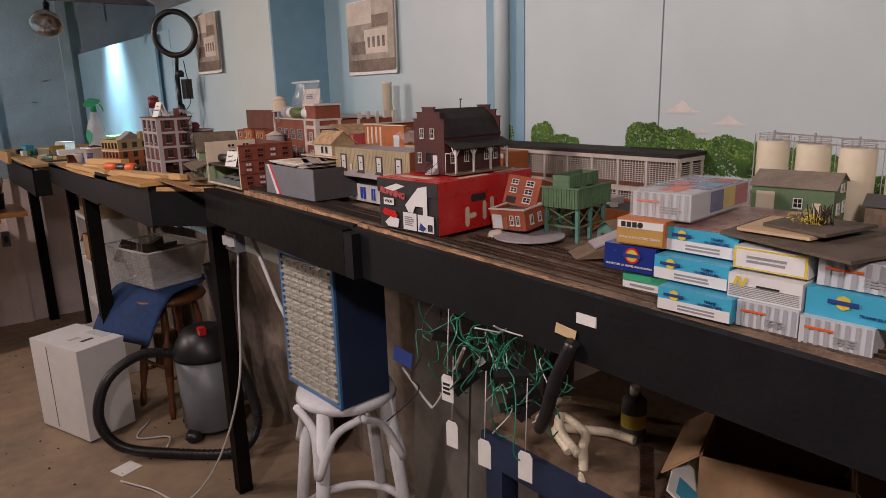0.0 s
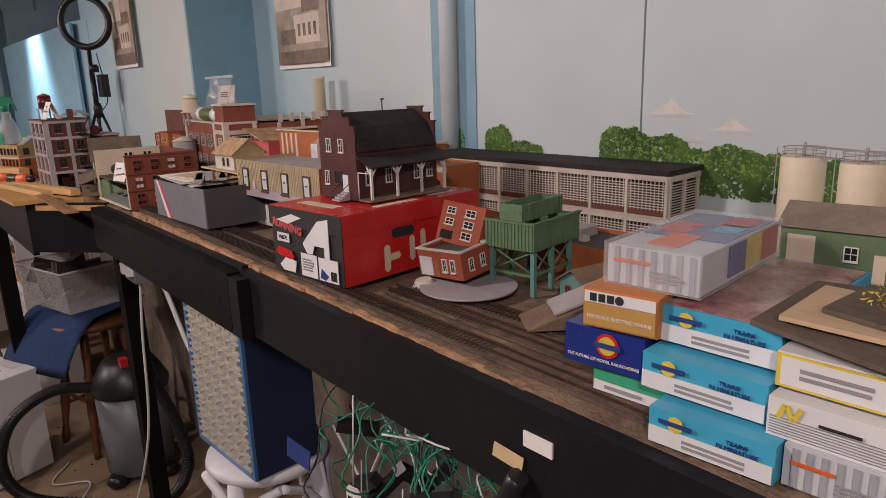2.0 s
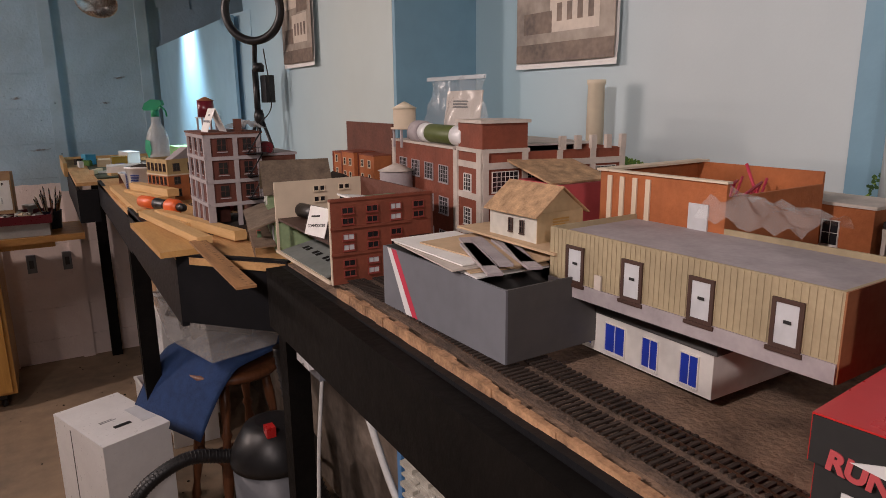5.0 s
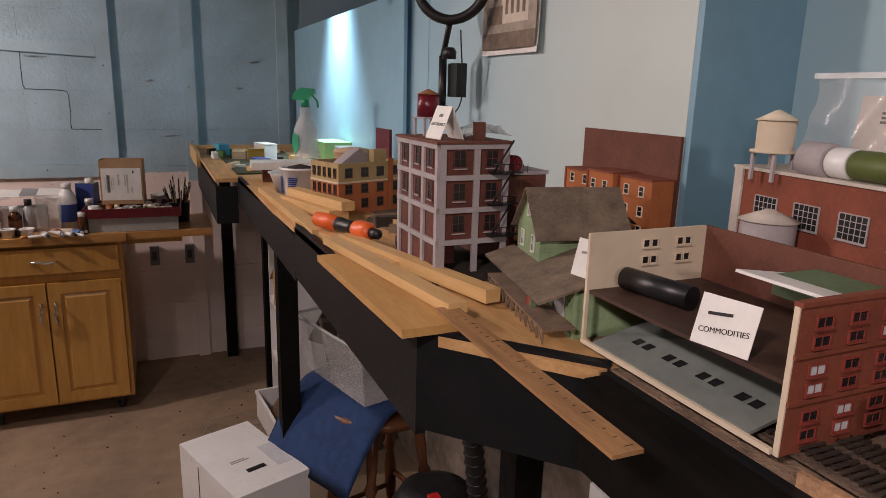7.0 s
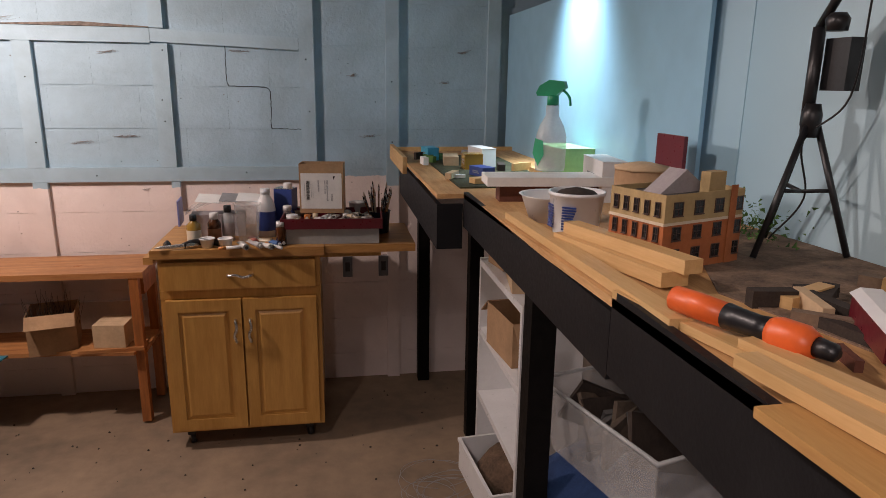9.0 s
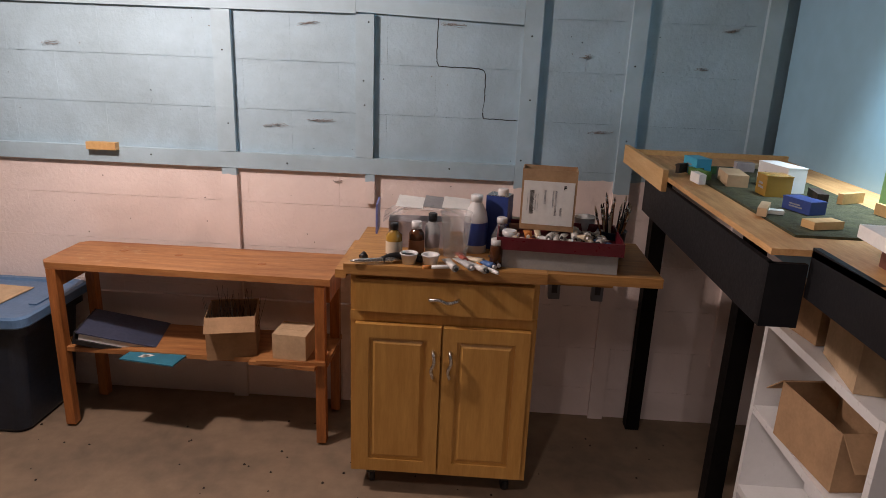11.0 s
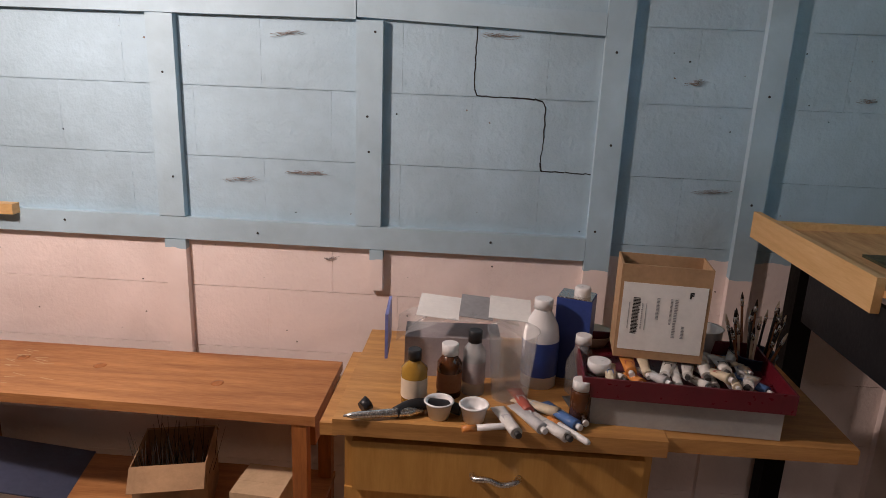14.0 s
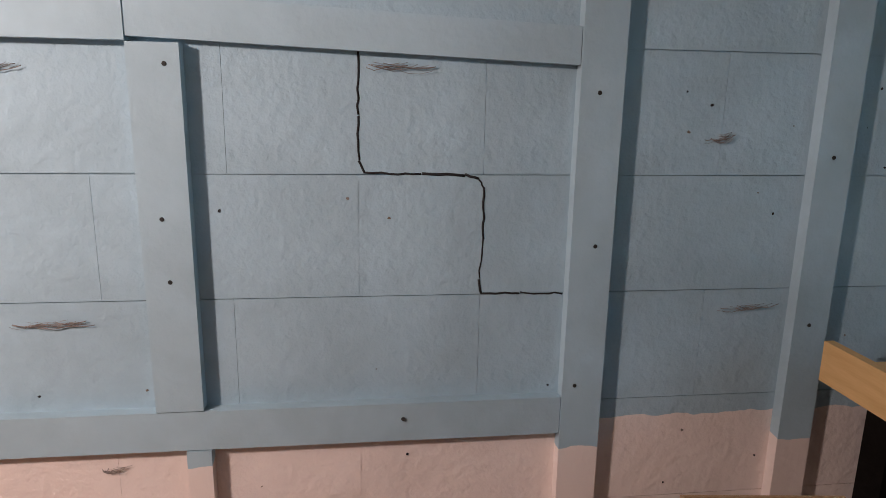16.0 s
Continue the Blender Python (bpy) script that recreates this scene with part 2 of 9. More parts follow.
def thing(name, at, rz, label, category, group="", rx=0, ry=0):
    ob = new(name)
    ob.empty_display_size = 0.05
    ob.matrix_world = pose(*at, rx, ry, rz)
    return tagged(ob, label, category, group)


def structure(ob, label, category):
    return tagged(ob, label, category, kind="structure")


def box_part(name, dims, material, parent, label="", bev=0.0, m=None):
    b = BM()
    bx(b, *dims, m=m)
    if bev:
        bevelled(b, bev)
    return part(name, b, material, parent, label)


# ---- the room ----
NORTH, EAST, JOG, WEST, SOUTH, CEIL = 5.69, 1.40, 1.17, -3.6, -2.6, 2.34

b = BM()
bx(b, WEST - 0.2, 1.9, SOUTH - 0.2, NORTH + 0.25, -0.12, 0)
floor = structure(part("floor", b, M_CONCRETE), "bare stained concrete basement floor", "floor")

b = BM()
bx(b, WEST - 0.2, 1.9, SOUTH - 0.2, NORTH + 0.25, CEIL, CEIL + 0.1)
for i in range(20):
    y = SOUTH + 0.1 + i * 0.42
    bx(b, WEST, 1.75, y, y + 0.04, CEIL - 0.06, CEIL - 0.002)
structure(part("ceiling", b, M_CEIL), "grey basement ceiling with exposed joists", "ceiling")

# unseen walls that close the room, coloured dark to hold down bounced light
b = BM()
bx(b, WEST - 0.2, WEST, SOUTH - 0.2, NORTH + 0.25, 0, CEIL)
structure(part("wall_west", b, M_UNSEEN), "unseen grey masonry wall, kept dark against bounced light", "wall")
b = BM()
bx(b, WEST, 1.9, SOUTH - 0.2, SOUTH, 0, CEIL)
structure(part("wall_south", b, M_UNSEEN), "unseen grey masonry wall, kept dark against bounced light", "wall")
b = BM()
bx(b, 1.72, 1.9, SOUTH, NORTH, 0, CEIL)
structure(part("wall_east", b, M_BLOCK), "painted masonry wall behind the layout", "wall")

b = BM()
bx(b, WEST, 1.9, NORTH + 0.006, NORTH + 0.25, 0, CEIL)
wall_north = structure(part("wall_north", b, M_MORTAR), "concrete block wall painted blue above and pink below, with a stepped crack", "wall")

# backdrop boards behind the layout
b = BM()
bx(b, EAST, EAST + 0.012, SOUTH, 0.9425, 0.9, CEIL - 0.03)
bx(b, EAST, EAST + 0.012, 0.9465, 2.48, 0.9, CEIL - 0.03)
structure(part("backdrop_board", b, M_SKYWALL), "pale blue painted backdrop board behind the model railway", "backdrop")
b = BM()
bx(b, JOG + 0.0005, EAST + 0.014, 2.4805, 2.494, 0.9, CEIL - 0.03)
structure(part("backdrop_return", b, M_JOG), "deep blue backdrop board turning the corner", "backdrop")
b = BM()
bx(b, JOG, JOG + 0.012, 2.4945, 3.78, 0.9, 2.04)
structure(part("backdrop_board", b, M_SKYWARM), "cream-blue painted backdrop board with a print on it", "backdrop")
b = BM()
bx(b, 1.12, 1.132, 3.78, 5.64, 0.9, 1.93)
structure(part("backdrop_board", b, M_BLUEPANEL), "bright sky-blue backdrop board lit by a lamp", "backdrop")
b = BM()
prism(b, [(1.121, 3.95), (JOG - 0.002, 3.68), (JOG + 0.006, 3.68), (1.131, 3.96)], 0.9, 1.94)
structure(part("backdrop_cove", b, M_SKYWARM), "cream-blue backdrop strip rounding the corner", "backdrop")
# pipe on the backdrop, its shadow painted as a flat strip on either side
b = BM()
lathe(b, [(0.0215, 1.3), (0.0215, 2.3)], (1.384, 1.4555, 0), 16)
structure(part("wall_pipe", b, M_SKYWALL), "vertical pipe painted pale blue with the backdrop", "pipe")
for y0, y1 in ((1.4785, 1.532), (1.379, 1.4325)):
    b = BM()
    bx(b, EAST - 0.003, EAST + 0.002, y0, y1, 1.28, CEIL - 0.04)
    structure(part("trim", b, M_JOG), "deep blue strip painted as the shadow beside the pipe", "trim")

# ---- benchwork ----
DECK = 1.32


def deck_z(y):
    return DECK if y < 2.3 else DECK - 0.048 * min(1.0, (y - 2.3) / 1.8)


b = BM()
bx(b, 0.770, EAST, SOUTH, 2.14, DECK - 0.014, DECK)
deck = thing("layout_deck", (0, 0, 0), 0, "model railway baseboard covered in brown ground texture", "baseboard")
part("ground_cover", b, M_GROUND, deck)
b = BM()
vs = []
poly = [(0.755, 2.142), (JOG, 2.142), (JOG, 2.52), (1.168, 4.2), (0.612, 4.2), (0.612, 2.32)]
lo = [b.verts.new((x, y, deck_z(y) - 0.014)) for x, y in poly]
hi = [b.verts.new((x, y, deck_z(y))) for x, y in poly]
b.faces.new(lo[::-1]), b.faces.new(hi)
for i in range(6):
    b.faces.new((lo[i], lo[(i + 1) % 6], hi[(i + 1) % 6], hi[i]))
part("plywood_top", b, M_PLY, deck, "bare plywood section")
b = BM()
bx(b, 1.168, EAST, 2.142, 2.52, DECK - 0.014, DECK)
part("ground_cover", b, M_GROUND, deck)
b = BM()
bx(b, 0.53, 1.12, 4.2, 5.5, 1.258, 1.272)
part("plywood_top", b, M_PLY, deck)
b = BM()
rnd = random.Random(4)
y = SOUTH
while y < 1.9:
    w = rnd.uniform(0.006, 0.035)
    bx(b, 0.7685 - rnd.uniform(0.0, 0.003), 0.772 + rnd.uniform(0, 0.007), y, y + w, DECK - 0.012, DECK + rnd.uniform(0.0004, 0.0015))
    y += w
part("chipped_edge", b, M_PLYEDGE, deck, "raw chipped plywood front edge")

# fascia boards
fascia = thing("layout_benchwork", (0, 0, 0), 0, "black painted wooden benchwork carrying the model railway", "benchwork")
box_part("board", (0.75, 0.768, SOUTH, 1.275, 1.205, 1.313), M_BLACK, fascia, bev=0.002)
box_part("board", (0.756, 0.769, 1.277, 2.14, 1.2, 1.318), M_BLACK, fascia, bev=0.002)
box_part("trim_board", (0.728, 0.755, 1.277, 2.13, 1.205, 1.31), M_BLACKW, fascia, bev=0.003)
box_part("joint_block", (0.728, 0.749, 1.24, 1.275, 1.205, 1.306), M_BLACK, fascia, bev=0.002)


def fascia_run(a, c, top, bottom, th=0.014):
    d = Vector((c[0] - a[0], c[1] - a[1], 0))
    ang = math.atan2(d.y, d.x)
    bb = BM()
    bx(bb, 0, d.length, 0, th, bottom, top)
    bevelled(bb, 0.002)
    for v in bb.verts:
        v.co = pose(a[0], a[1], 0, 0, 0, math.degrees(ang)) @ v.co
    return part("board", bb, M_BLACK, fascia)


fascia_run((0.612, 2.318), (0.768, 2.14), 1.325, 1.19)
fascia_run((0.612, 3.1), (0.612, 2.318), 1.312, 1.18)
fascia_run((0.612, 4.2), (0.612, 3.102), 1.278, 1.17)
fascia_run((0.53, 5.28), (0.53, 4.2), 1.24, 1.10)
fascia_run((0.53, 4.2), (0.61, 4.2), 1.24, 1.10)
box_part("end_board", (0.512, 0.5295, 5.0, 5.6, 1.225, 1.296), M_PINE, fascia, "raw pine end board", bev=0.002)
box_part("end_board", (0.53, 1.12, 5.5, 5.52, 1.22, 1.29), M_PINE, fascia, "raw pine end board")

# legs
for x, y, w, top in ((0.69, 5.62, 0.06, 1.22), (0.83, 4.98, 0.06, 1.15), (0.68, 3.62, 0.06, 1.17), (0.885, 2.50, 0.055, 1.25), (0.95, -0.4, 0.06, 1.2), (0.95, -1.2, 0.06, 1.2), (1.1, 4.9, 0.05, 1.15)):
    bb = BM()
    bx(bb, x - w / 2, x + w / 2, y - w / 2, y + w / 2, 0, top)
    bevelled(bb, 0.003)
    part("leg", bb, M_BLACKW, fascia)

# ---- north wall pieces: battens, rails, crack ----
def batten(x0, x1, z0, z1, th=0.022, parent=None):
    bb = BM()
    bx(bb, x0, x1, NORTH - th, NORTH + 0.004, z0, z1)
    bevelled(bb, 0.0025)
    return part("batten", bb, M_BATTEN, parent)


frame_n = thing("wall_framing", (0, 0, 0), 0, "blue and pink painted wooden battens nailed to the block wall", "batten")
for x0, x1, z0, z1 in ((-1.20, -1.122, 1.18, 1.76), (-0.603, -0.528, 1.18, 1.76), (0.078, 0.15, 0.0, 2.33), (0.50, 0.566, 0.0, 2.33), (-0.603, -0.54, 1.83, 2.33),
                       (-1.19, -1.125, 0.0, 1.107), (-0.56, -0.52, 0.98, 1.107), (-2.545, -2.46, 0.42, 1.107), (-3.2, -3.12, 0.42, 1.107), (-2.545, -2.46, 1.18, 2.33), (1.02, 1.085, 0.3, 2.33)):
    batten(x0, x1, z0, z1, 0.024, frame_n)
batten(-3.55, 0.0765, 1.109, 1.178, 0.022, frame_n)
batten(-3.55, 0.0765, 0.435, 0.50, 0.02, frame_n)
batten(-3.55, -0.6035, 1.762, 1.828, 0.022, frame_n)
bb = BM()
prism(bb, [(-0.603, 1.768), (0.0765, 1.742), (0.0765, 1.80), (-0.603, 1.828)], 0, 0.02, m=Matrix.Translation((0, NORTH, 0)) @ pose(0, 0, 0, 90, 0, 0))
bevelled(bb, 0.002)
part("batten", bb, M_BATTEN, frame_n)
bb = BM()
prism(bb, [(-0.6, 1.835), (-0.9, 1.85), (-1.25, 1.835), (-1.25, 1.831), (-0.6, 1.831)], 0, 0.018, m=Matrix.Translation((0, NORTH, 0)) @ pose(0, 0, 0, 90, 0, 0))
part("cobweb", bb, M_GRIME, frame_n)
# nail heads
rnd = random.Random(7)
for x, z in ((-0.57, 1.5), (-0.565, 1.40), (-0.55, 1.73), (-1.16, 1.6), (-1.15, 1.3), (0.11, 1.7), (0.12, 1.45), (0.10, 1.2), (0.53, 1.6), (0.53, 1.3), (-0.2, 1.15), (-0.9, 1.14), (-1.5, 1.15)):
    bb = BM()
    lathe(bb, [(0.004, 0), (0.003, 0.002)], (0, 0, 0), 8, m=pose(x, NORTH - 0.0235, z, 90, 0, 0))
    part("nail_head", bb, M_INK, frame_n)
bb = BM()
bx(bb, -1.77, -1.64, NORTH - 0.055, NORTH - 0.0225, 1.165, 1.197)
bevelled(bb, 0.003)
tagged(part("wood_block", bb, M_PINE), "small raw wood block fixed on the blue rail", "block")

# stepped crack and cobwebs
M_WEB = mat("cobweb_dust", (0.33, 0.28, 0.26), 0.95, 0, 0.3, 60)
bb = BM()
cr = [(-0.268, 1.765), (-0.272, 1.66), (-0.270, 1.59), (-0.262, 1.569), (-0.17, 1.567), (-0.10, 1.566), (-0.075, 1.56), (-0.068, 1.545), (-0.066, 1.46), (-0.071, 1.39), (-0.066, 1.366), (0.0, 1.364), (0.076, 1.362)]
for (xa, za), (xb, zb) in zip(cr, cr[1:]):
    w = rnd.uniform(0.0014, 0.0027)
    steps = max(3, int(math.hypot(xb - xa, zb - za) / 0.012))
    line = [(xa + (xb - xa) * k / steps + rnd.uniform(-.0016, .0016), NORTH + 0.0012, za + (zb - za) * k / steps + rnd.uniform(-.0016, .0016)) for k in range(steps + 1)]
    tube(bb, line, w, 5)
part("crack", bb, M_CRACK, wall_north, "dark stepped crack along the joints")
for cx, cz, w, seed in ((-0.2, 1.735, 0.12, 1), (0.33, 1.63, 0.06, 2), (0.42, 1.33, 0.12, 3), (-0.75, 1.33, 0.14, 4), (-0.95, 1.3, 0.12, 5), (-0.8, 1.72, 0.1, 6), (-1.9, 1.6, 0.1, 7), (0.8, 1.6, 0.07, 8), (-0.68, 1.07, 0.05, 9), (0.9, 1.75, 0.09, 10), (-1.25, 1.86, 0.2, 11)):
    bb = BM()
    rr = random.Random(seed)
    rise = rr.uniform(-0.03, 0.22)
    for k in range(16):
        x0, span = cx - w / 2 + rr.uniform(0, 0.55) * w, w * rr.uniform(0.2, 0.5)
        z0, bow = cz + rise * (x0 - cx) + rr.gauss(0, 0.0035), rr.uniform(0.001, 0.006)
        a = [(x0 + span * j / 8, NORTH - 0.003 - 0.003 * rr.random(), z0 + rise * span * j / 8 - bow * math.sin(math.pi * j / 8) + rr.uniform(-.0006, .0006)) for j in range(9)]
        tube(bb, a, rr.uniform(0.0002, 0.00065), 4)
    part("cobweb", bb, M_WEB, wall_north, "dusty cobweb strands")

rr = random.Random(33)
for k in range(90):
    x, z = rr.uniform(-2.4, 0.95), rr.uniform(0.75, 1.95)
    onb = next((True for a0, a1 in ((-1.20, -1.122), (-0.603, -0.528), (0.078, 0.15), (0.50, 0.566)) if a0 - 0.006 < x < a1 + 0.006), False)
    if onb or 1.10 < z < 1.19 or 1.73 < z < 1.84:
        continue
    bb = BM()
    r_ = rr.uniform(0.0012, 0.0035)
    prism(bb, [(r_ * rr.uniform(0.5, 1.3) * math.cos(a * math.tau / 6), r_ * rr.uniform(0.4, 1.2) * math.sin(a * math.tau / 6)) for a in range(6)], 0, 0.0012, m=pose(x, NORTH + 0.0014, z, 90, 0, 0))
    part("paint_chip", bb, M_GRIME if k % 3 else M_CRACK, wall_north)

# ---- rolling cabinet ----
cab = thing("kitchen_cart", (-0.172, 5.035, 0), 0, "honey maple rolling cabinet with a drawer and two doors", "cabinet")
box_part("body", (-0.33, 0.33, 0, 0.44, 0.085, 0.882), M_OAK, cab, bev=0.003)
top = box_part("worktop", (-0.35, 0.35, -0.03, 0.47, 0.883, 0.92), M_OAKTOP, cab, bev=0.004)
box_part("drop_leaf", (0.352, 0.742, -0.01, 0.43, 0.885, 0.918), M_OAKTOP, cab, "raised side leaf", bev=0.004)
box_part("leaf_bracket", (0.33, 0.6, 0.1, 0.13, 0.84, 0.884), M_OAK, cab)
box_part("side_rail", (-0.39, -0.352, 0.02, 0.4, 0.85, 0.88), M_OAKTOP, cab, "towel rail bar", bev=0.003)


def panel_front(name, x0, x1, z0, z1, raised, parent):
    bb = BM()
    bx(bb, x0, x1, -0.02, -0.001, z0, z1)
    if raised:
        r = 0.05
        door = part(name, bb, M_OAK, parent)
        for nm, q in (("stile", (x0, x0 + r, z0, z1)), ("stile", (x1 - r, x1, z0, z1)), ("rail", (x0 + r, x1 - r, z0, z0 + r)), ("rail", (x0 + r, x1 - r, z1 - r, z1))):
            bb = BM()
            bx(bb, q[0], q[1], -0.028, -0.0205, q[2], q[3])
            bevelled(bb, 0.002)
            part(nm, bb, M_OAK, door)
        bb = BM()
        k = bx(bb, x0 + r + 0.008, x1 - r - 0.008, -0.027, -0.0195, z0 + r + 0.008, z1 - r - 0.008)
        for i in (0, 1, 4, 5):
            k[i].co.x += 0.014 if i in (0, 4) else -0.014
            k[i].co.z += 0.014 if i < 4 else -0.014
        bevelled(bb, 0.0025)
        part("raised_panel", bb, M_OAK, door)
        return door
    bevelled(bb, 0.0025)
    return part(name, bb, M_OAK, parent)


def pull(parent, m):
    bb = BM()
    pts = curve_pts([(-0.05, 0, 0), (-0.045, -0.02, 0.002), (-0.015, -0.026, 0.006), (0.015, -0.026, -0.004), (0.045, -0.02, 0.002), (0.05, 0, 0)], 6)
    tube(bb, [m @ Vector(p) for p in pts], 0.0066, 8)
    return part("handle", bb, M_CHROME, parent, "chrome pull handle")


d = panel_front("drawer", -0.31, 0.31, 0.745, 0.865, False, cab)
pull(d, Matrix.Translation((0, -0.02, 0.805)))
for sgn in (-1, 1):
    d = panel_front("door", min(0.004 * sgn, 0.31 * sgn), max(0.004 * sgn, 0.31 * sgn), 0.105, 0.70, True, cab)
    pull(d, Matrix.Translation((0.03 * sgn, -0.024, 0.56)) @ pose(0, 0, 0, 0, 90, 0))
box_part("rail", (-0.33, 0.33, -0.004, 0.0, 0.704, 0.74), M_OAK, cab)
for x, y in ((-0.26, 0.05), (0.26, 0.05), (-0.26, 0.38), (0.26, 0.38)):
    bb = BM()
    lathe(bb, [(0.006, -0.01), (0.026, -0.01), (0.028, 0), (0.026, 0.01), (0.006, 0.01)], seg=16, m=pose(x, y + 0.01, 0.028, 0, 90, 20))
    bx(bb, x - 0.016, x + 0.016, y - 0.014, y + 0.014, 0.05, 0.085)
    part("caster", bb, M_BLKPLASTIC, cab, "black caster wheel")

# ---- orange pine bench ----
bench = thing("work_bench", (-1.235, 5.475, 0.012), 0, "worn orange pine bench with a lower shelf", "bench")
bb = BM()
prism(bb, [(-0.595, -0.13), (-0.57, -0.16), (0.6, -0.18), (0.6, 0.16), (-0.56, 0.16), (-0.595, 0.13)], 0.712, 0.74)
bevelled(bb, 0.004)
part("tabletop", bb, M_BENCH, bench)
for kx, ky in ((-0.1, 0.03), (0.28, -0.03), (-0.35, 0.05)):
    bb = BM()
    lathe(bb, [(0.022, 0), (0.012, 0.0006)], (kx, ky, 0.7398), 12)
    part("knot", bb, M_BENCHLEG, bench)
rr = random.Random(14)
for k in range(26):
    kx, ky = rr.gauss(-0.36, 0.07), rr.uniform(-0.12, 0.12)
    bb = BM()
    bx(bb, -rr.uniform(0.006, 0.03), rr.uniform(0.006, 0.03), -0.0012, 0.0012, 0, 0.0003, m=pose(kx, ky, 0.7401, 0, 0, rr.uniform(-25, 25)))
    part("scuff", bb, M_CARDL, bench)
box_part("shelf", (-0.57, 0.58, -0.15, 0.14, 0.345, 0.365), M_BENCH, bench, bev=0.003)
for x, y in ((-0.55, -0.14), (0.555, -0.155), (-0.55, 0.12), (0.555, 0.12)):
    box_part("leg", (x - 0.02, x + 0.02, y - 0.02, y + 0.02, 0, 0.711), M_BENCHLEG, bench, bev=0.004)
box_part("end_rail", (0.555, 0.585, -0.12, 0.1, 0.62, 0.70), M_BENCHLEG, bench)
box_part("end_rail", (-0.58, -0.55, -0.12, 0.1, 0.62, 0.70), M_BENCHLEG, bench)

# ---- storage tub ----
tub = thing("storage_tub", (-2.33, 5.43, 0), 0, "dark blue plastic storage tub with a blue lid", "storage tub")


def round_rect(hx, hy, r, n=6):
    return [(sx * (hx - r) + r * math.cos(a0 + k * math.pi / 2 / n), sy * (hy - r) + r * math.sin(a0 + k * math.pi / 2 / n)) for sx, sy, a0 in ((1, 1, 0), (-1, 1, math.pi / 2), (-1, -1, math.pi), (1, -1, 1.5 * math.pi)) for k in range(n + 1)]


def loft(bm, rings, mi=0):
    """Rings of equal counts, (points, z), joined and capped."""
    R = [[bm.verts.new((x, y, z)) for x, y in pts] for pts, z in rings]
    for a, c in zip(R, R[1:]):
        for i in range(len(a)):
            bm.faces.new((a[i], a[(i + 1) % len(a)], c[(i + 1) % len(a)], c[i])).material_index = mi
    bm.faces.new(R[0][::-1]), bm.faces.new(R[-1])


bb = BM()
loft(bb, [(round_rect(0.39, 0.185, 0.05), 0), (round_rect(0.40, 0.195, 0.05), 0.02), (round_rect(0.445, 0.215, 0.05), 0.46), (round_rect(0.47, 0.23, 0.05), 0.465), (round_rect(0.47, 0.23, 0.05), 0.505)])
part("body", bb, M_TUBBODY, tub)
bb = BM()
loft(bb, [(round_rect(0.488, 0.246, 0.055), 0.5055), (round_rect(0.492, 0.25, 0.055), 0.512), (round_rect(0.49, 0.248, 0.055), 0.545), (round_rect(0.478, 0.236, 0.05), 0.552), (round_rect(0.455, 0.214, 0.045), 0.551), (round_rect(0.445, 0.205, 0.045), 0.541)])
part("lid", bb, M_TUBLID, tub, "blue snap-on lid")
for sx in (-1, 1):
    bb = BM()
    bx(bb, sx * 0.40, sx * 0.435, -0.07, 0.07, 0.5415, 0.548)
    bevelled(bb, 0.003)
    part("lid_rib", bb, M_TUBLID, tub)
bb = BM()
bx(bb, -0.40, 0.32, -0.15, 0.14, 0.5435, 0.548, m=pose(-2.36, 5.43, 0, 0, 0, -4))
tagged(part("cardboard_sheet", bb, M_CARDL), "flat brown cardboard sheet lying on the tub lid", "cardboard")


# ---- general small makers ----
def carton(name, at, rz, dx, dy, h, label, material=M_CARD, open_top=True, flaps=True, t=0.003, group=""):
    """A cardboard box: base and four walls, with flaps folded out when it is open."""
    th = thing(name, at, rz, label, "box", group)
    bb = BM()
    bx(bb, -dx / 2, dx / 2, -dy / 2, dy / 2, 0, t)
    bx(bb, -dx / 2, dx / 2, -dy / 2, -dy / 2 + t, t, h)
    bx(bb, -dx / 2, dx / 2, dy / 2 - t, dy / 2, t, h)
    bx(bb, -dx / 2, -dx / 2 + t, -dy / 2 + t, dy / 2 - t, t, h)
    bx(bb, dx / 2 - t, dx / 2, -dy / 2 + t, dy / 2 - t, t, h)
    part("body", bb, material, th)
    if not open_top:
        box_part("lid", (-dx / 2, dx / 2, -dy / 2, dy / 2, h, h + t), material, th)
        box_part("tape", (-dx / 2 - 0.0005, dx / 2 + 0.0005, -0.012, 0.012, h + t, h + t + 0.0005), M_CARDL, th)
    elif flaps:
        for sx, sy, rx, ry, w, l in ((0, -1, 55, 0, dx, dy * 0.35), (0, 1, -40, 0, dx, dy * 0.35)):
            bb = BM()
            bx(bb, -w / 2, w / 2, 0, l * 1.0, 0, t, m=pose(0, sy * dy / 2, h, 0, 0, 0 if sy > 0 else 180) @ pose(0, 0, 0, rx if sy > 0 else -rx + 10, 0, 0))
            part("flap", bb, material, th)
    return th


def bars(parent, m, w, h, n, material=M_INK, name="print", seed=1, t=0.0006, vertical=False):
    """Lines of unreadable print as thin raised bars, in the local xz plane of m."""
    rr = random.Random(seed)
    bb = BM()
    for i in range(n):
        k = (i + 0.5) / n
        if vertical:
            bx(bb, -w / 2 + k * w - w / n * 0.3 * rr.uniform(0.4, 1.3), -w / 2 + k * w + w / n * 0.3, -t, 0, -h / 2, h / 2, m=m)
        else:
            e = rr.uniform(0.75, 1.0) * w
            bx(bb, -w / 2, -w / 2 + e, -t, 0, h / 2 - k * h - h / n * 0.28, h / 2 - k * h + h / n * 0.28, m=m)
    return part(name, bb, material, parent)


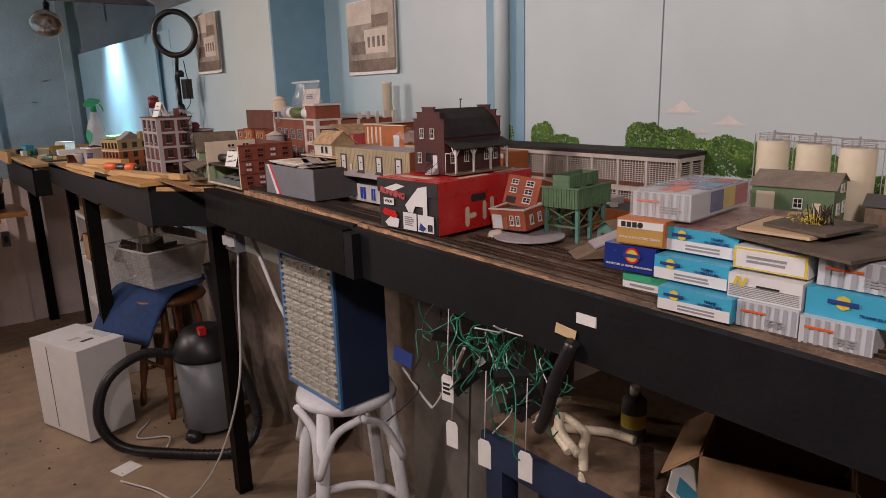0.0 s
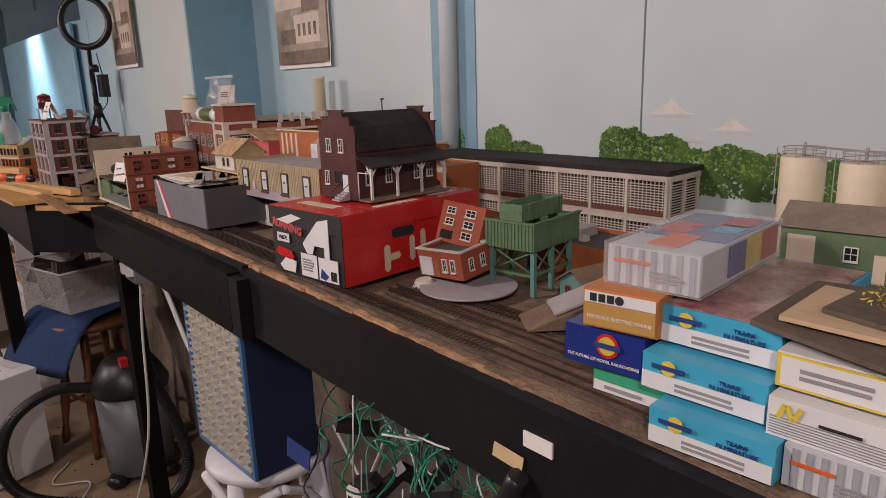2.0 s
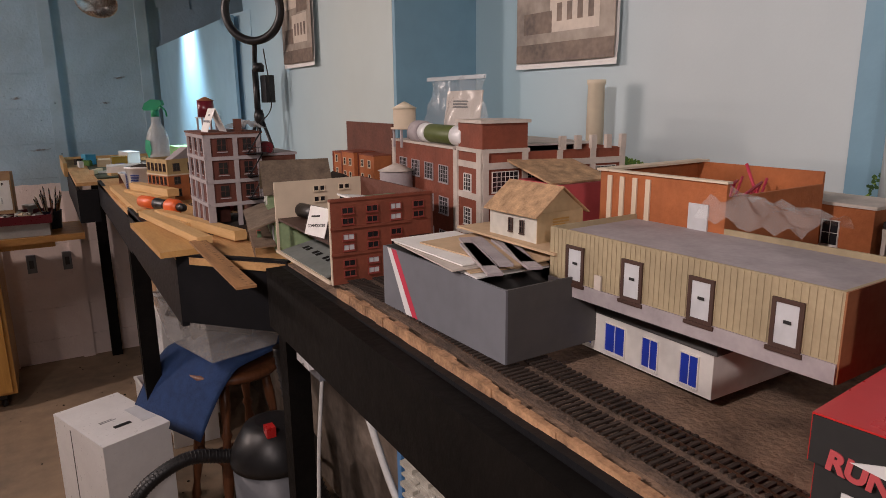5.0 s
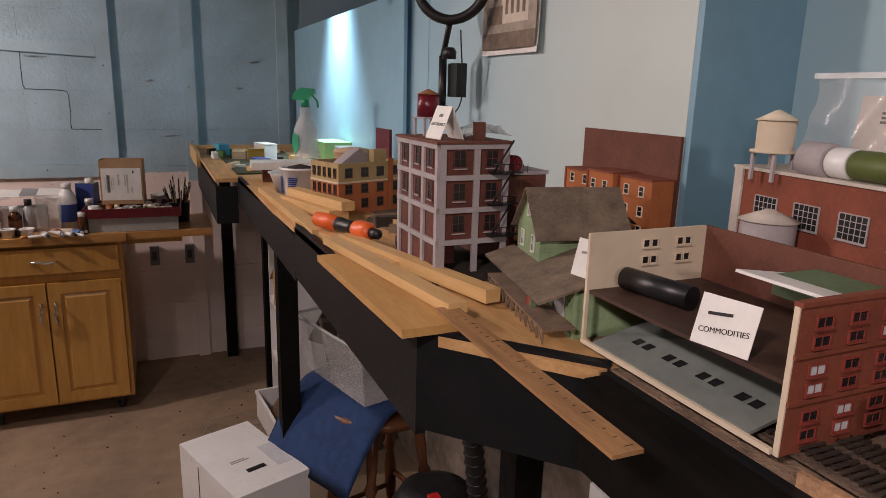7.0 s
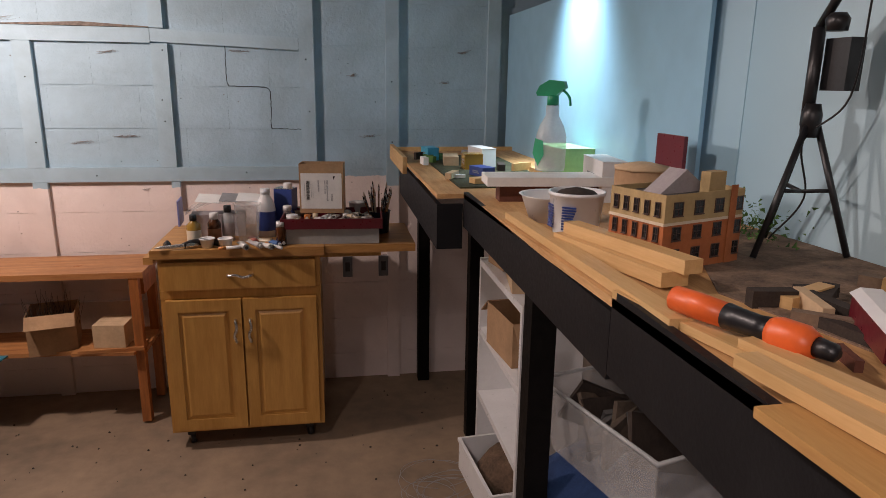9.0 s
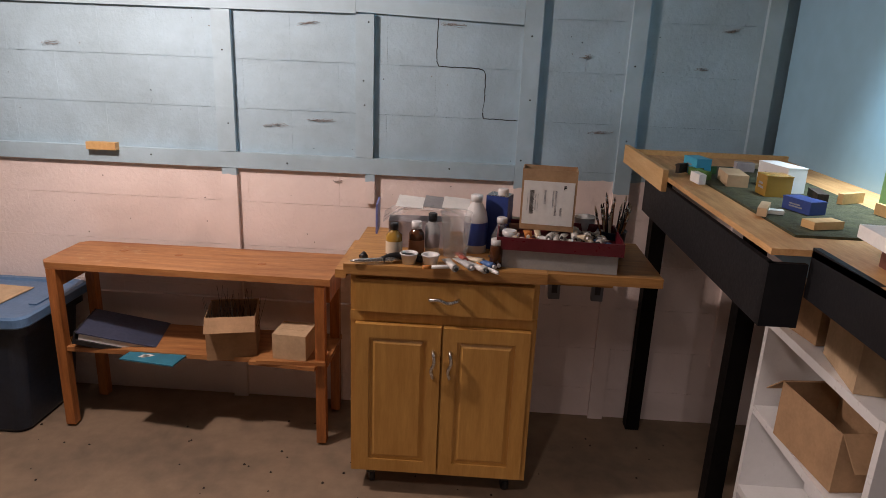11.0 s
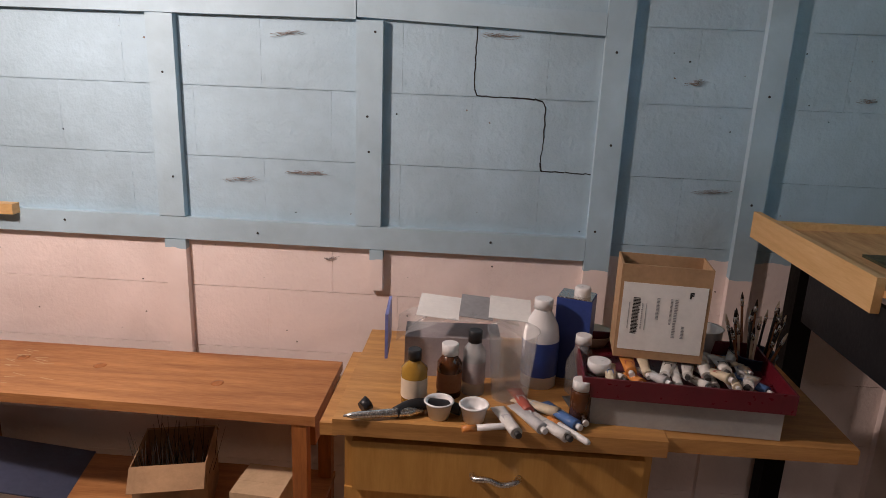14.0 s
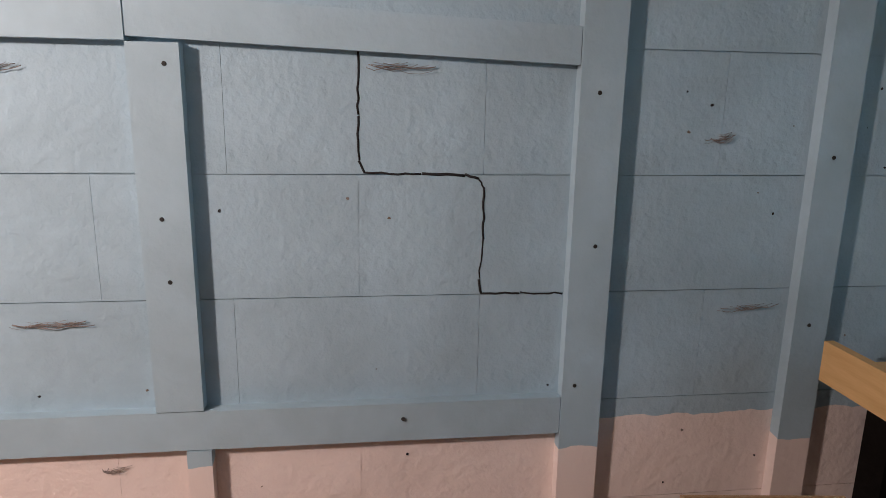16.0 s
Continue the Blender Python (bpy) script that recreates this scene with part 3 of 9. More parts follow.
def words(parent, body, size, material, m, name="lettering", bold=0.0):
    cu = bpy.data.curves.new(name, "FONT")
    cu.body, cu.size, cu.extrude, cu.offset = body, size, 0.0004, bold
    cu.align_x, cu.align_y = "CENTER", "CENTER"
    tmp = bpy.data.objects.new(name, cu)
    scene.collection.objects.link(tmp)
    me = bpy.data.meshes.new_from_object(tmp.evaluated_get(bpy.context.evaluated_depsgraph_get()))
    bpy.data.objects.remove(tmp)
    me.transform(m)
    me.materials.clear()
    me.materials.append(material)
    ob = new(name, me)
    ob.parent = parent
    return ob


# faces of a box for print: local x across, z up, -y out of the face
def face_w(x, y, z):
    return pose(x, y, z, 0, 0, -90)


def face_s(x, y, z):
    return pose(x, y, z, 0, 0, 0)


FLAT = pose(0, 0, 0, 90, 0, 0)  # lays lettering into the xz plane


def bottle(name, at, prof, material, label, cap=None, capmat=M_WHITEPL, tag=None, tagmat=M_WHITE, rz=0, seg=18, category="bottle"):
    th = thing(name, at, rz, label, category)
    bb = BM()
    lathe(bb, prof, seg=seg)
    part("body", bb, material, th)
    if cap:
        bb = BM()
        lathe(bb, [(cap[0], cap[1]), (cap[0], cap[2]), (cap[0] * 0.9, cap[2] + 0.001)], seg=14)
        part("cap", bb, capmat, th)
    if tag:
        bb = BM()
        lathe(bb, [(tag[0], tag[1]), (tag[0], tag[2])], seg=seg, caps=False)
        part("label_band", bb, tagmat, th)
    return th


def glass(name, color, rough=0.05, ior=1.45):
    m = bpy.data.materials.new(name)
    m.use_nodes = True
    p = m.node_tree.nodes["Principled BSDF"]
    p.inputs["Base Color"].default_value = (*color, 1)
    p.inputs["Roughness"].default_value, p.inputs["IOR"].default_value, p.inputs["Transmission Weight"].default_value = rough, ior, 1.0
    return m


def film(name, color, alpha, rough=0.15):
    m = mat(name, color, rough, 0, 0.08, 20, 0.5, 25, alpha=alpha)
    return m


M_CLEAR = film("clear_plastic", (0.75, 0.75, 0.74), 0.24)
M_FROST = film("frosted_plastic", (0.66, 0.69, 0.70), 0.5, 0.3)
M_AMBER = film("amber_oil", (0.42, 0.24, 0.04), 0.85, 0.1)
M_BROWNGL = film("brown_glass", (0.10, 0.035, 0.012), 0.92, 0.1)
M_NAVY = mat("navy_print", (0.03, 0.06, 0.25), 0.4, 0, 0.1, 20)
M_RED = mat("red_gloss_card", (0.55, 0.022, 0.022), 0.28, 0, 0.06, 6)
M_GREEN = mat("green_plastic", (0.02, 0.33, 0.16), 0.35, 0, 0.08, 20)
M_MAROON = mat("maroon_plastic", (0.14, 0.012, 0.022), 0.3, 0, 0.1, 15)
M_ORANGE = mat("orange_plastic", (0.80, 0.14, 0.03), 0.4, 0, 0.08, 15)
M_YELLOW = mat("yellow_card", (0.72, 0.55, 0.06), 0.6, 0, 0.12, 30)
M_PAINTS = [mat("tube_" + n, c, 0.35, 0, 0.1, 30) for n, c in (("white", (0.74, 0.73, 0.70)), ("silver", (0.55, 0.55, 0.56)), ("red", (0.42, 0.10, 0.07)), ("orange", (0.66, 0.25, 0.06)), ("blue", (0.08, 0.17, 0.4)), ("dark", (0.06, 0.06, 0.06)), ("cream", (0.68, 0.58, 0.42)))]

# ---- scale-model materials ----
M_DKBRICK = mat("dark_maroon_siding", (0.075, 0.018, 0.016), 0.7, 0, 0.15, 20, 0.1, 300)
M_DKROOF = mat("black_shingle", (0.030, 0.024, 0.022), 0.85, 0, 0.25, 30, 0.5, 300)
M_BRICKR = mat("red_model_brick", (0.33, 0.075, 0.035), 0.75, 0, 0.12, 25, 0.2, 400)
M_BRICKO = mat("orange_model_brick", (0.42, 0.13, 0.04), 0.75, 0, 0.12, 25, 0.2, 400)
M_BRICKD = mat("rust_model_brick", (0.24, 0.062, 0.032), 0.75, 0, 0.14, 25, 0.2, 400)
M_BRICKB = mat("brown_model_brick", (0.15, 0.052, 0.032), 0.75, 0, 0.14, 25, 0.2, 400)
M_BRICKM = mat("maroon_model_brick", (0.125, 0.036, 0.024), 0.75, 0, 0.16, 25, 0.2, 400)
M_CONC = mat("grey_model_concrete", (0.40, 0.36, 0.37), 0.8, 0, 0.1, 30)
M_CONCL = mat("pale_model_concrete", (0.58, 0.52, 0.46), 0.8, 0, 0.1, 30)
M_TAN = mat("tan_corrugated", (0.42, 0.345, 0.215), 0.7, 0, 0.1, 25)
M_TANR = mat("brown_wall_card", (0.30, 0.12, 0.05), 0.75, 0, 0.1, 25)
M_GLASSD = mat("dark_window", (0.02, 0.02, 0.022), 0.2)
M_GLASSB = mat("blue_window", (0.02, 0.05, 0.42), 0.3)
M_FRAMEW = mat("white_window_frame", (0.72, 0.70, 0.66), 0.6)
M_FRAMED = mat("dark_window_frame", (0.07, 0.035, 0.025), 0.6)
M_FRAMER = mat("red_window_frame", (0.27, 0.05, 0.035), 0.6)
M_DOORW = mat("pale_grey_door", (0.62, 0.64, 0.66), 0.6)
M_GREENB = mat("green_model_siding", (0.13, 0.20, 0.105), 0.6, 0, 0.12, 20)
M_GREENC = mat("green_coal_bin", (0.115, 0.20, 0.105), 0.6, 0, 0.15, 20)
M_TEAL = mat("teal_shack", (0.12, 0.29, 0.25), 0.6, 0, 0.12, 20)
M_BROWNRF = mat("brown_model_roof", (0.22, 0.15, 0.10), 0.85, 0, 0.2, 30, 0.3, 300)
M_SHEDRF = mat("grey_brown_shed_roof", (0.27, 0.215, 0.17), 0.8, 0, 0.15, 25, 0.2, 300)
M_CREAM = mat("cream_resin", (0.75, 0.66, 0.50), 0.5, 0, 0.06, 12)
M_CREAMW = mat("cream_model_wall", (0.68, 0.57, 0.43), 0.6, 0, 0.06, 12)
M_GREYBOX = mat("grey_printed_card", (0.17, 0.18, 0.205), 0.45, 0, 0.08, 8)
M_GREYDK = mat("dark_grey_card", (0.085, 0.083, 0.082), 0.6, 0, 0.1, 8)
M_STRIPE = mat("crimson_stripe", (0.55, 0.04, 0.08), 0.5)
M_SHINGLE = mat("tan_shingle", (0.56, 0.36, 0.20), 0.85, 0, 0.25, 60, 0.4, 200)
M_OLDWHITE = mat("aged_white_siding", (0.62, 0.60, 0.53), 0.75, 0, 0.15, 14)
M_OLDTAN = mat("aged_tan_siding", (0.60, 0.45, 0.26), 0.75, 0, 0.2, 10)
M_CYAN = mat("cyan_kit_box", (0.06, 0.40, 0.60), 0.35, 0, 0.06, 10)
M_KITWHITE = mat("white_kit_box", (0.74, 0.74, 0.74), 0.4, 0, 0.05, 10)
M_KITSTRIPE = mat("pale_grey_kit_box", (0.58, 0.60, 0.63), 0.4, 0, 0.06, 10)
M_KITGREY = mat("grey_kit_stripe", (0.36, 0.38, 0.42), 0.45, 0, 0.06, 10)
M_KITBLUE = mat("dark_blue_kit_box", (0.018, 0.035, 0.22), 0.22, 0, 0.06, 8)
M_GOLD = mat("gold_kit_box", (0.50, 0.30, 0.09), 0.4, 0, 0.08, 10)
M_ORCARD = mat("orange_kit_box", (0.56, 0.20, 0.06), 0.5, 0, 0.06, 10)
M_KITGREEN = mat("green_kit_box", (0.05, 0.38, 0.20), 0.4, 0, 0.05, 10)
M_LIDART = mat("printed_lid_art", (0.46, 0.36, 0.33), 0.3, 0, 0.5, 18, alt=(0.20, 0.05, 0.05))
M_SHEET = mat("brown_ground_sheet", (0.13, 0.098, 0.072), 0.9, 0, 0.2, 18, 0.3, 150)
M_RAIL = mat("rusty_rail", (0.16, 0.09, 0.06), 0.4, 0.8, 0.2, 40)
M_TIE = mat("dark_ties", (0.04, 0.027, 0.02), 0.85, 0, 0.25, 50)
M_BALLAST = mat("ballast", (0.15, 0.10, 0.07), 0.95, 0, 0.4, 60, 1.0, 260, alt=(0.06, 0.045, 0.035))
M_FOLIAGE = mat("painted_foliage", (0.075, 0.17, 0.03), 0.8, 0, 0.3, 14, alt=(0.015, 0.045, 0.01))
M_FOLIAGEL = mat("painted_foliage_light", (0.20, 0.33, 0.05), 0.8, 0, 0.3, 20)
M_CLOUD = mat("painted_cloud", (0.74, 0.69, 0.67), 0.7)
M_CLOUDP = mat("painted_cloud_pink", (0.62, 0.56, 0.55), 0.7)
M_PINKPL = mat("pink_red_plastic", (0.55, 0.09, 0.10), 0.5)
M_POSTER = mat("sepia_print", (0.42, 0.36, 0.29), 0.5, 0, 0.25, 6, alt=(0.13, 0.10, 0.08))
M_PHOTODK = mat("sepia_dark", (0.20, 0.14, 0.10), 0.5, 0, 0.3, 15)
M_PHOTOLT = mat("sepia_light", (0.62, 0.54, 0.45), 0.5, 0, 0.1, 15)

WIN = {}


def window(parent, face, x, y, z, w, h, fm=M_FRAMEW, gm=M_GLASSD, bars_v=1, bars_h=1, fr=0.0012, sill=True):
    """One model window: pane, frame and muntins standing proud of a wall that faces west (W) or south (S)."""
    key = (round(w, 4), round(h, 4), fm.name, gm.name, bars_v, bars_h, fr, sill)
    if key not in WIN:
        bb = BM()
        pb_ = BM()
        bx(pb_, -w / 2, w / 2, -0.0006, 0.0004, -h / 2, h / 2)
        pm = bpy.data.meshes.new("pane")
        bmesh.ops.recalc_face_normals(pb_, faces=pb_.faces)
        pb_.to_mesh(pm)
        pb_.free()
        pm.materials.append(gm)
        for a0, a1, c0, c1 in ((-w / 2 - fr, -w / 2, -h / 2 - fr, h / 2 + fr), (w / 2, w / 2 + fr, -h / 2 - fr, h / 2 + fr), (-w / 2, w / 2, h / 2, h / 2 + fr), (-w / 2, w / 2, -h / 2 - fr, -h / 2)):
            bx(bb, a0, a1, -0.0016, 0.0004, c0, c1)
        for i in range(bars_v):
            u = -w / 2 + (i + 1) * w / (bars_v + 1)
            bx(bb, u - fr * 0.3, u + fr * 0.3, -0.0011, 0, -h / 2, h / 2)
        for i in range(bars_h):
            u = -h / 2 + (i + 1) * h / (bars_h + 1)
            bx(bb, -w / 2, w / 2, -0.0012, 0, u - fr * 0.3, u + fr * 0.3)
        if sill:
            bx(bb, -w / 2 - fr * 1.6, w / 2 + fr * 1.6, -0.0028, 0, -h / 2 - fr * 2, -h / 2 - fr)
        me = bpy.data.meshes.new("window")
        bmesh.ops.recalc_face_normals(bb, faces=bb.faces)
        bb.to_mesh(me)
        bb.free()
        me.materials.append(fm)
        WIN[key] = (me, pm)
    ob = new("window", WIN[key][0])
    ob.parent = parent
    pane = new("pane", WIN[key][1])
    pane.parent = ob
    ob.matrix_basis = face_w(x, y, z) if face == "W" else face_s(x, y, z)
    return ob


def window_row(parent, face, fixed, a0, a1, n, z, w, h, **k):
    for i in range(n):
        a = a0 + (a1 - a0) * (i + 0.5) / n
        window(parent, face, *((fixed, a) if face == "W" else (a, fixed)), z, w, h, **k)


def shell(th, dx, dy, h, wall, t=0.003, roof=None, roof_z=None, name="wall"):
    """Four walls and a flat roof set a little below the parapet."""
    for d in ((0, t, 0, dy, 0, h), (dx - t, dx, 0, dy, 0, h), (t, dx - t, 0, t, 0, h), (t, dx - t, dy - t, dy, 0, h)):
        box_part(name, d, wall, th)
    if roof:
        rz = roof_z if roof_z else h - 0.004
        box_part("roof", (t, dx - t, t, dy - t, rz - 0.002, rz), roof, th)


def gable(th, x0, x1, y0, y1, z0, z1, roof, wall=None, along="x", over=0.006, t=0.002):
    """A pitched roof with its ridge along x or y, and the gable triangles under it."""
    def P(a, c, z):
        return (a, c, z) if along == "x" else (c, a, z)
    a0, a1, c0, c1 = (x0, x1, y0, y1) if along == "x" else (y0, y1, x0, x1)
    cm = (c0 + c1) / 2
    for s, c in ((0, c0), (1, c1)):
        bb = BM()
        k = (z1 - z0) / (cm - c0)
        e = c - over if s == 0 else c + over
        ze = z0 - over * k
        q = [P(a0 - over, e, ze), P(a1 + over, e, ze), P(a1 + over, cm, z1), P(a0 - over, cm, z1)]
        lo = [bb.verts.new(p) for p in q]
        hi = [bb.verts.new((p[0], p[1], p[2] + t)) for p in q]
        bb.faces.new(lo), bb.faces.new(hi[::-1])
        for i in range(4):
            bb.faces.new((lo[i], lo[(i + 1) % 4], hi[(i + 1) % 4], hi[i]))
        part("roof", bb, roof, th)
    if wall:
        for a in (a0, a1 - 0.002):
            bb = BM()
            lo = [bb.verts.new(P(a, c, z)) for c, z in ((c0, z0), (c1, z0), (cm, z1 - 0.0005))]
            hi = [bb.verts.new(P(a + 0.002, c, z)) for c, z in ((c0, z0), (c1, z0), (cm, z1 - 0.0005))]
            bb.faces.new(lo), bb.faces.new(hi[::-1])
            for i in range(3):
                bb.faces.new((lo[i], lo[(i + 1) % 3], hi[(i + 1) % 3], hi[i]))
            part("gable", bb, wall, th)


# ---- painted trees and clouds on the backdrop ----
def tree_clump(y0, y1, z0, z1, seed):
    rr = random.Random(seed)
    dk, lt = BM(), BM()
    n = int((y1 - y0) * (z1 - z0) * 110000) + 80
    for i in range(n):
        u = rr.random()
        y = y0 + (y1 - y0) * u
        prof = 0.62 + 0.38 * math.sin(math.pi * min(1, max(0, u))) ** 0.5 * (0.75 + 0.25 * noise.noise((y * 26, seed, 0)) * 1.6)
        z = z0 + (z1 - z0) * prof * rr.random() ** 0.75
        s = rr.uniform(0.002, 0.0052)
        tgt = lt if rr.random() < 0.28 and z > z0 + 0.35 * (z1 - z0) else dk
        k = rr.randint(4, 6)
        a0 = rr.random() * 6
        x = EAST - 0.0006 - rr.random() * 0.003
        tgt.faces.new([tgt.verts.new((x, y + s * rr.uniform(0.5, 1) * math.cos(a0 + j * math.tau / k), z + s * rr.uniform(0.5, 1) * math.sin(a0 + j * math.tau / k))) for j in range(k)])
    t = thing("backdrop_trees", (0, 0, 0), 0, "green tree line painted in dabs on the backdrop", "painted trees", "painted tree lines")
    part("dark_leaves", dk, M_FOLIAGE, t, fix=False)
    part("light_leaves", lt, M_FOLIAGEL, t, fix=False)


for i, (y0, y1, z0, z1) in enumerate(((0.925, 1.032, 1.42, 1.526), (0.845, 0.945, 1.42, 1.512), (0.80, 0.865, 1.42, 1.487), (0.715, 0.822, 1.40, 1.497), (0.66, 0.745, 1.40, 1.487), (0.56, 0.665, 1.38, 1.482), (0.50, 0.575, 1.38, 1.463), (0.43, 0.51, 1.37, 1.43), (0.1, 0.44, 1.36, 1.42), (-0.5, 0.1, 1.36, 1.43), (1.27, 1.35, 1.42, 1.517), (1.18, 1.29, 1.42, 1.482), (1.42, 1.50, 1.42, 1.515), (1.70, 1.79, 1.44, 1.492), (1.90, 2.06, 1.44, 1.494))):
    tree_clump(y0, y1, z0, z1, i + 3)
def cloud(y, z, w, h, seed):
    """A cumulus heap on a flat base, with a thin streak under it."""
    rr = random.Random(seed)
    t = thing("backdrop_cloud", (0, 0, 0), 0, "small white cloud painted on the backdrop", "painted cloud", "painted clouds")
    bb = BM()
    n = 44
    top = []
    for j in range(n + 1):
        u = -1 + 2 * j / n
        heap = math.exp(-(u / 0.42) ** 2) * (0.75 + 0.5 * noise.noise((u * 6, seed, 1))) + 0.16 * (1 - abs(u))
        top.append((y + u * w / 2, z + h * max(0.02, heap) * (0.85 + 0.3 * rr.random())))
    lo = [(a, z - 0.0012 * rr.random()) for a, _ in top]
    V = [[bb.verts.new((EAST - 0.001, a, c)) for a, c in row] for row in (lo, top)]
    for j in range(n):
        bb.faces.new((V[0][j], V[0][j + 1], V[1][j + 1], V[1][j]))
    part("puff", bb, M_CLOUD, t, fix=False)
    bb = BM()
    prism(bb, [(-w * 0.30, 0), (w * 0.42, 0.0006), (w * 0.5, 0.0018), (w * 0.1, 0.0032), (-w * 0.34, 0.0022)], 0, 0.0008, m=pose(EAST - 0.0012, y - w * 0.1, z - 0.0065, 90, 0, 90))
    part("underside", bb, M_CLOUDP, t)


for k, (y, z, w, h) in enumerate(((0.887, 1.5385, 0.105, 0.024), (0.772, 1.513, 0.082, 0.02), (0.838, 1.496, 0.045, 0.008))):
    cloud(y, z, w, h, k)


# ---- prints on the wall ----
def poster(name, x, y0, y1, z0, z1, label, lean=0.0):
    th = thing(name, (x, (y0 + y1) / 2, z0), 0, label, "poster")
    w, h = y1 - y0, z1 - z0
    bb = BM()
    n = 14
    rows = [[bb.verts.new((-0.004 - 0.006 * (abs(2 * i / n - 1) ** 3) * (1 if j == 0 else 0.3), -w / 2 + w * i / n, h * j / 6)) for i in range(n + 1)] for j in range(7)]
    for j in range(6):
        for i in range(n):
            bb.faces.new((rows[j][i], rows[j][i + 1], rows[j + 1][i + 1], rows[j + 1][i])).smooth = True
    part("sheet", bb, M_WHITE, th, fix=False)
    def q(a, c, d, e, mt, k, nm):
        bb = BM()
        bx(bb, -0.0125 - k * 0.0003, -0.012 - k * 0.0003, -w / 2 + a * w, -w / 2 + c * w, d * h, e * h)
        part(nm, bb, mt, th)
    q(0.015, 0.985, 0.05, 0.985, M_POSTER, 0, "photograph")
    q(0.015, 0.985, 0.05, 0.2, M_PHOTODK, 1, "road")
    q(0.15, 0.62, 0.28, 0.60, M_PHOTOLT, 1, "house_front")
    q(0.12, 0.45, 0.62, 0.78, M_PHOTODK, 1, "roof")
    for i in range(4):
        q(0.2 + i * 0.1, 0.25 + i * 0.1, 0.36, 0.5, M_PHOTODK, 2, "window")
    q(0.6, 0.9, 0.28, 0.45, M_PHOTODK, 2, "foliage")
    q(0.45, 0.985, 0.68, 0.985, M_PHOTOLT, 1, "sky")


poster("wall_print", 1.394, 1.975, 2.29, 1.665, 1.925, "sepia photograph print of an old house taped to the backdrop")
poster("wall_print", 1.162, 2.975, 3.255, 1.705, 1.965, "sepia photograph print of a street pinned to the backdrop")


# ---- kit boxes on the deck ----
def kit(at, rz, w, d, h, label, base, front="band", lid=None, seed=1, name="kit_box"):
    """A model kit box; its narrow end faces west."""
    th = thing(name, at, rz, label, "box", "stacked kit boxes")
    bb = BM()
    bx(bb, 0, d, 0, w, 0, h)
    bevelled(bb, 0.0012)
    part("body", bb, base, th)
    if lid is not None:
        box_part("lid", (-0.001, d + 0.001, -0.001, w + 0.001, h * 0.55, h + 0.0015), lid, th, bev=0.001)
    F = face_w(-0.0012, w / 2, h / 2)
    if front == "band":
        box_part("white_band", (-0.0022, -0.0011, 0.001, w - 0.001, 0.001, h * 0.5), M_KITWHITE, th)
        bb = BM()
        lathe(bb, [(0.0072, 0), (0.0072, 0.0005)], seg=8, m=face_w(-0.0022, w * 0.76, h * 0.72) @ FLAT)
        part("emblem", bb, M_YELLOW, th)
        box_part("emblem_bar", (-0.0034, -0.0027, w * 0.62, w * 0.90, h * 0.66, h * 0.78), M_NAVY, th)
        words(th, "TRAINS\nIN MINIATURE", h * 0.16, M_NAVY, face_w(-0.0022, w * 0.27, h * 0.66) @ FLAT)
        bars(th, face_w(-0.0023, w * 0.45, h * 0.25), w * 0.5, h * 0.28, 2, M_GREYINK, seed=seed)
    elif front == "stripes":
        for i in range(7):
            a = w * (0.04 + i * 0.137)
            box_part("stripe", (-0.0014, -0.0009, a, a + w * 0.055, 0.001, h - 0.001), M_KITGREY, th)
        box_part("emblem_bar", (-0.0024, -0.0015, w * 0.52, w * 0.92, h * 0.60, h * 0.68), M_ORANGE, th)
        bars(th, face_w(-0.0016, w * 0.32, h * 0.34), w * 0.38, h * 0.3, 3, M_GREYINK, seed=seed)
    elif front == "plain":
        bars(th, F, w * 0.7, h * 0.4, 2, M_GREYINK, seed=seed)
    return th


Y1 = DECK + 0.0085
kit((0.778, 0.418, Y1), 4, 0.1, 0.23, 0.031, "cyan and white model kit box at the bottom of the stack", M_CYAN, "band", seed=2)
kit((0.794, 0.345, Y1), 4, 0.072, 0.25, 0.033, "pale grey striped model kit box", M_KITSTRIPE, "stripes", seed=3)
kit((0.796, 0.266, Y1), 4, 0.076, 0.25, 0.033, "pale grey striped model kit box at the end of the row", M_KITSTRIPE, "stripes", seed=4)
g = kit((0.818, 0.527, Y1), 4, 0.078, 0.2, 0.026, "white model kit box with a green band", M_KITWHITE, "none")
box_part("green_band", (-0.002, -0.0011, 0.001, 0.077, 0.012, 0.025), M_KITGREEN, g)
bars(g, face_w(-0.0012, 0.04, 0.006), 0.05, 0.006, 1, M_GREYINK)
Y2 = Y1 + 0.0335
kit((0.800, 0.436, Y2), 3, 0.105, 0.22, 0.032, "cyan and white model kit box in the middle of the stack", M_CYAN, "band", seed=5)
w = kit((0.798, 0.345, Y2), 3, 0.088, 0.23, 0.031, "white model kit box with fine grey lines", M_KITWHITE, "none")
for i in range(7):
    box_part("fine_line", (-0.0014, -0.0009, 0.002, 0.086, 0.003 + i * 0.0022, 0.0036 + i * 0.0022), M_GREYINK, w)
for i in range(3):
    bb = BM()
    bx(bb, -0.0018, 0.0018, -0.0005, 0, -0.006, 0.006, m=face_w(-0.0012, 0.078 - i * 0.0055, 0.022) @ pose(0, 0, 0, 0, (-1) ** i * 22, 0))
    part("emblem_stroke", bb, M_YELLOW, w)
bars(w, face_w(-0.0012, 0.035, 0.019), 0.035, 0.004, 1, M_INK)
c = kit((0.805, 0.236, Y2), 2, 0.106, 0.25, 0.033, "bright cyan model kit box", M_CYAN, "none")
bb = BM()
lathe(bb, [(0.0085, 0), (0.0085, 0.0006)], seg=8, m=face_w(-0.0012, 0.066, 0.021) @ FLAT)
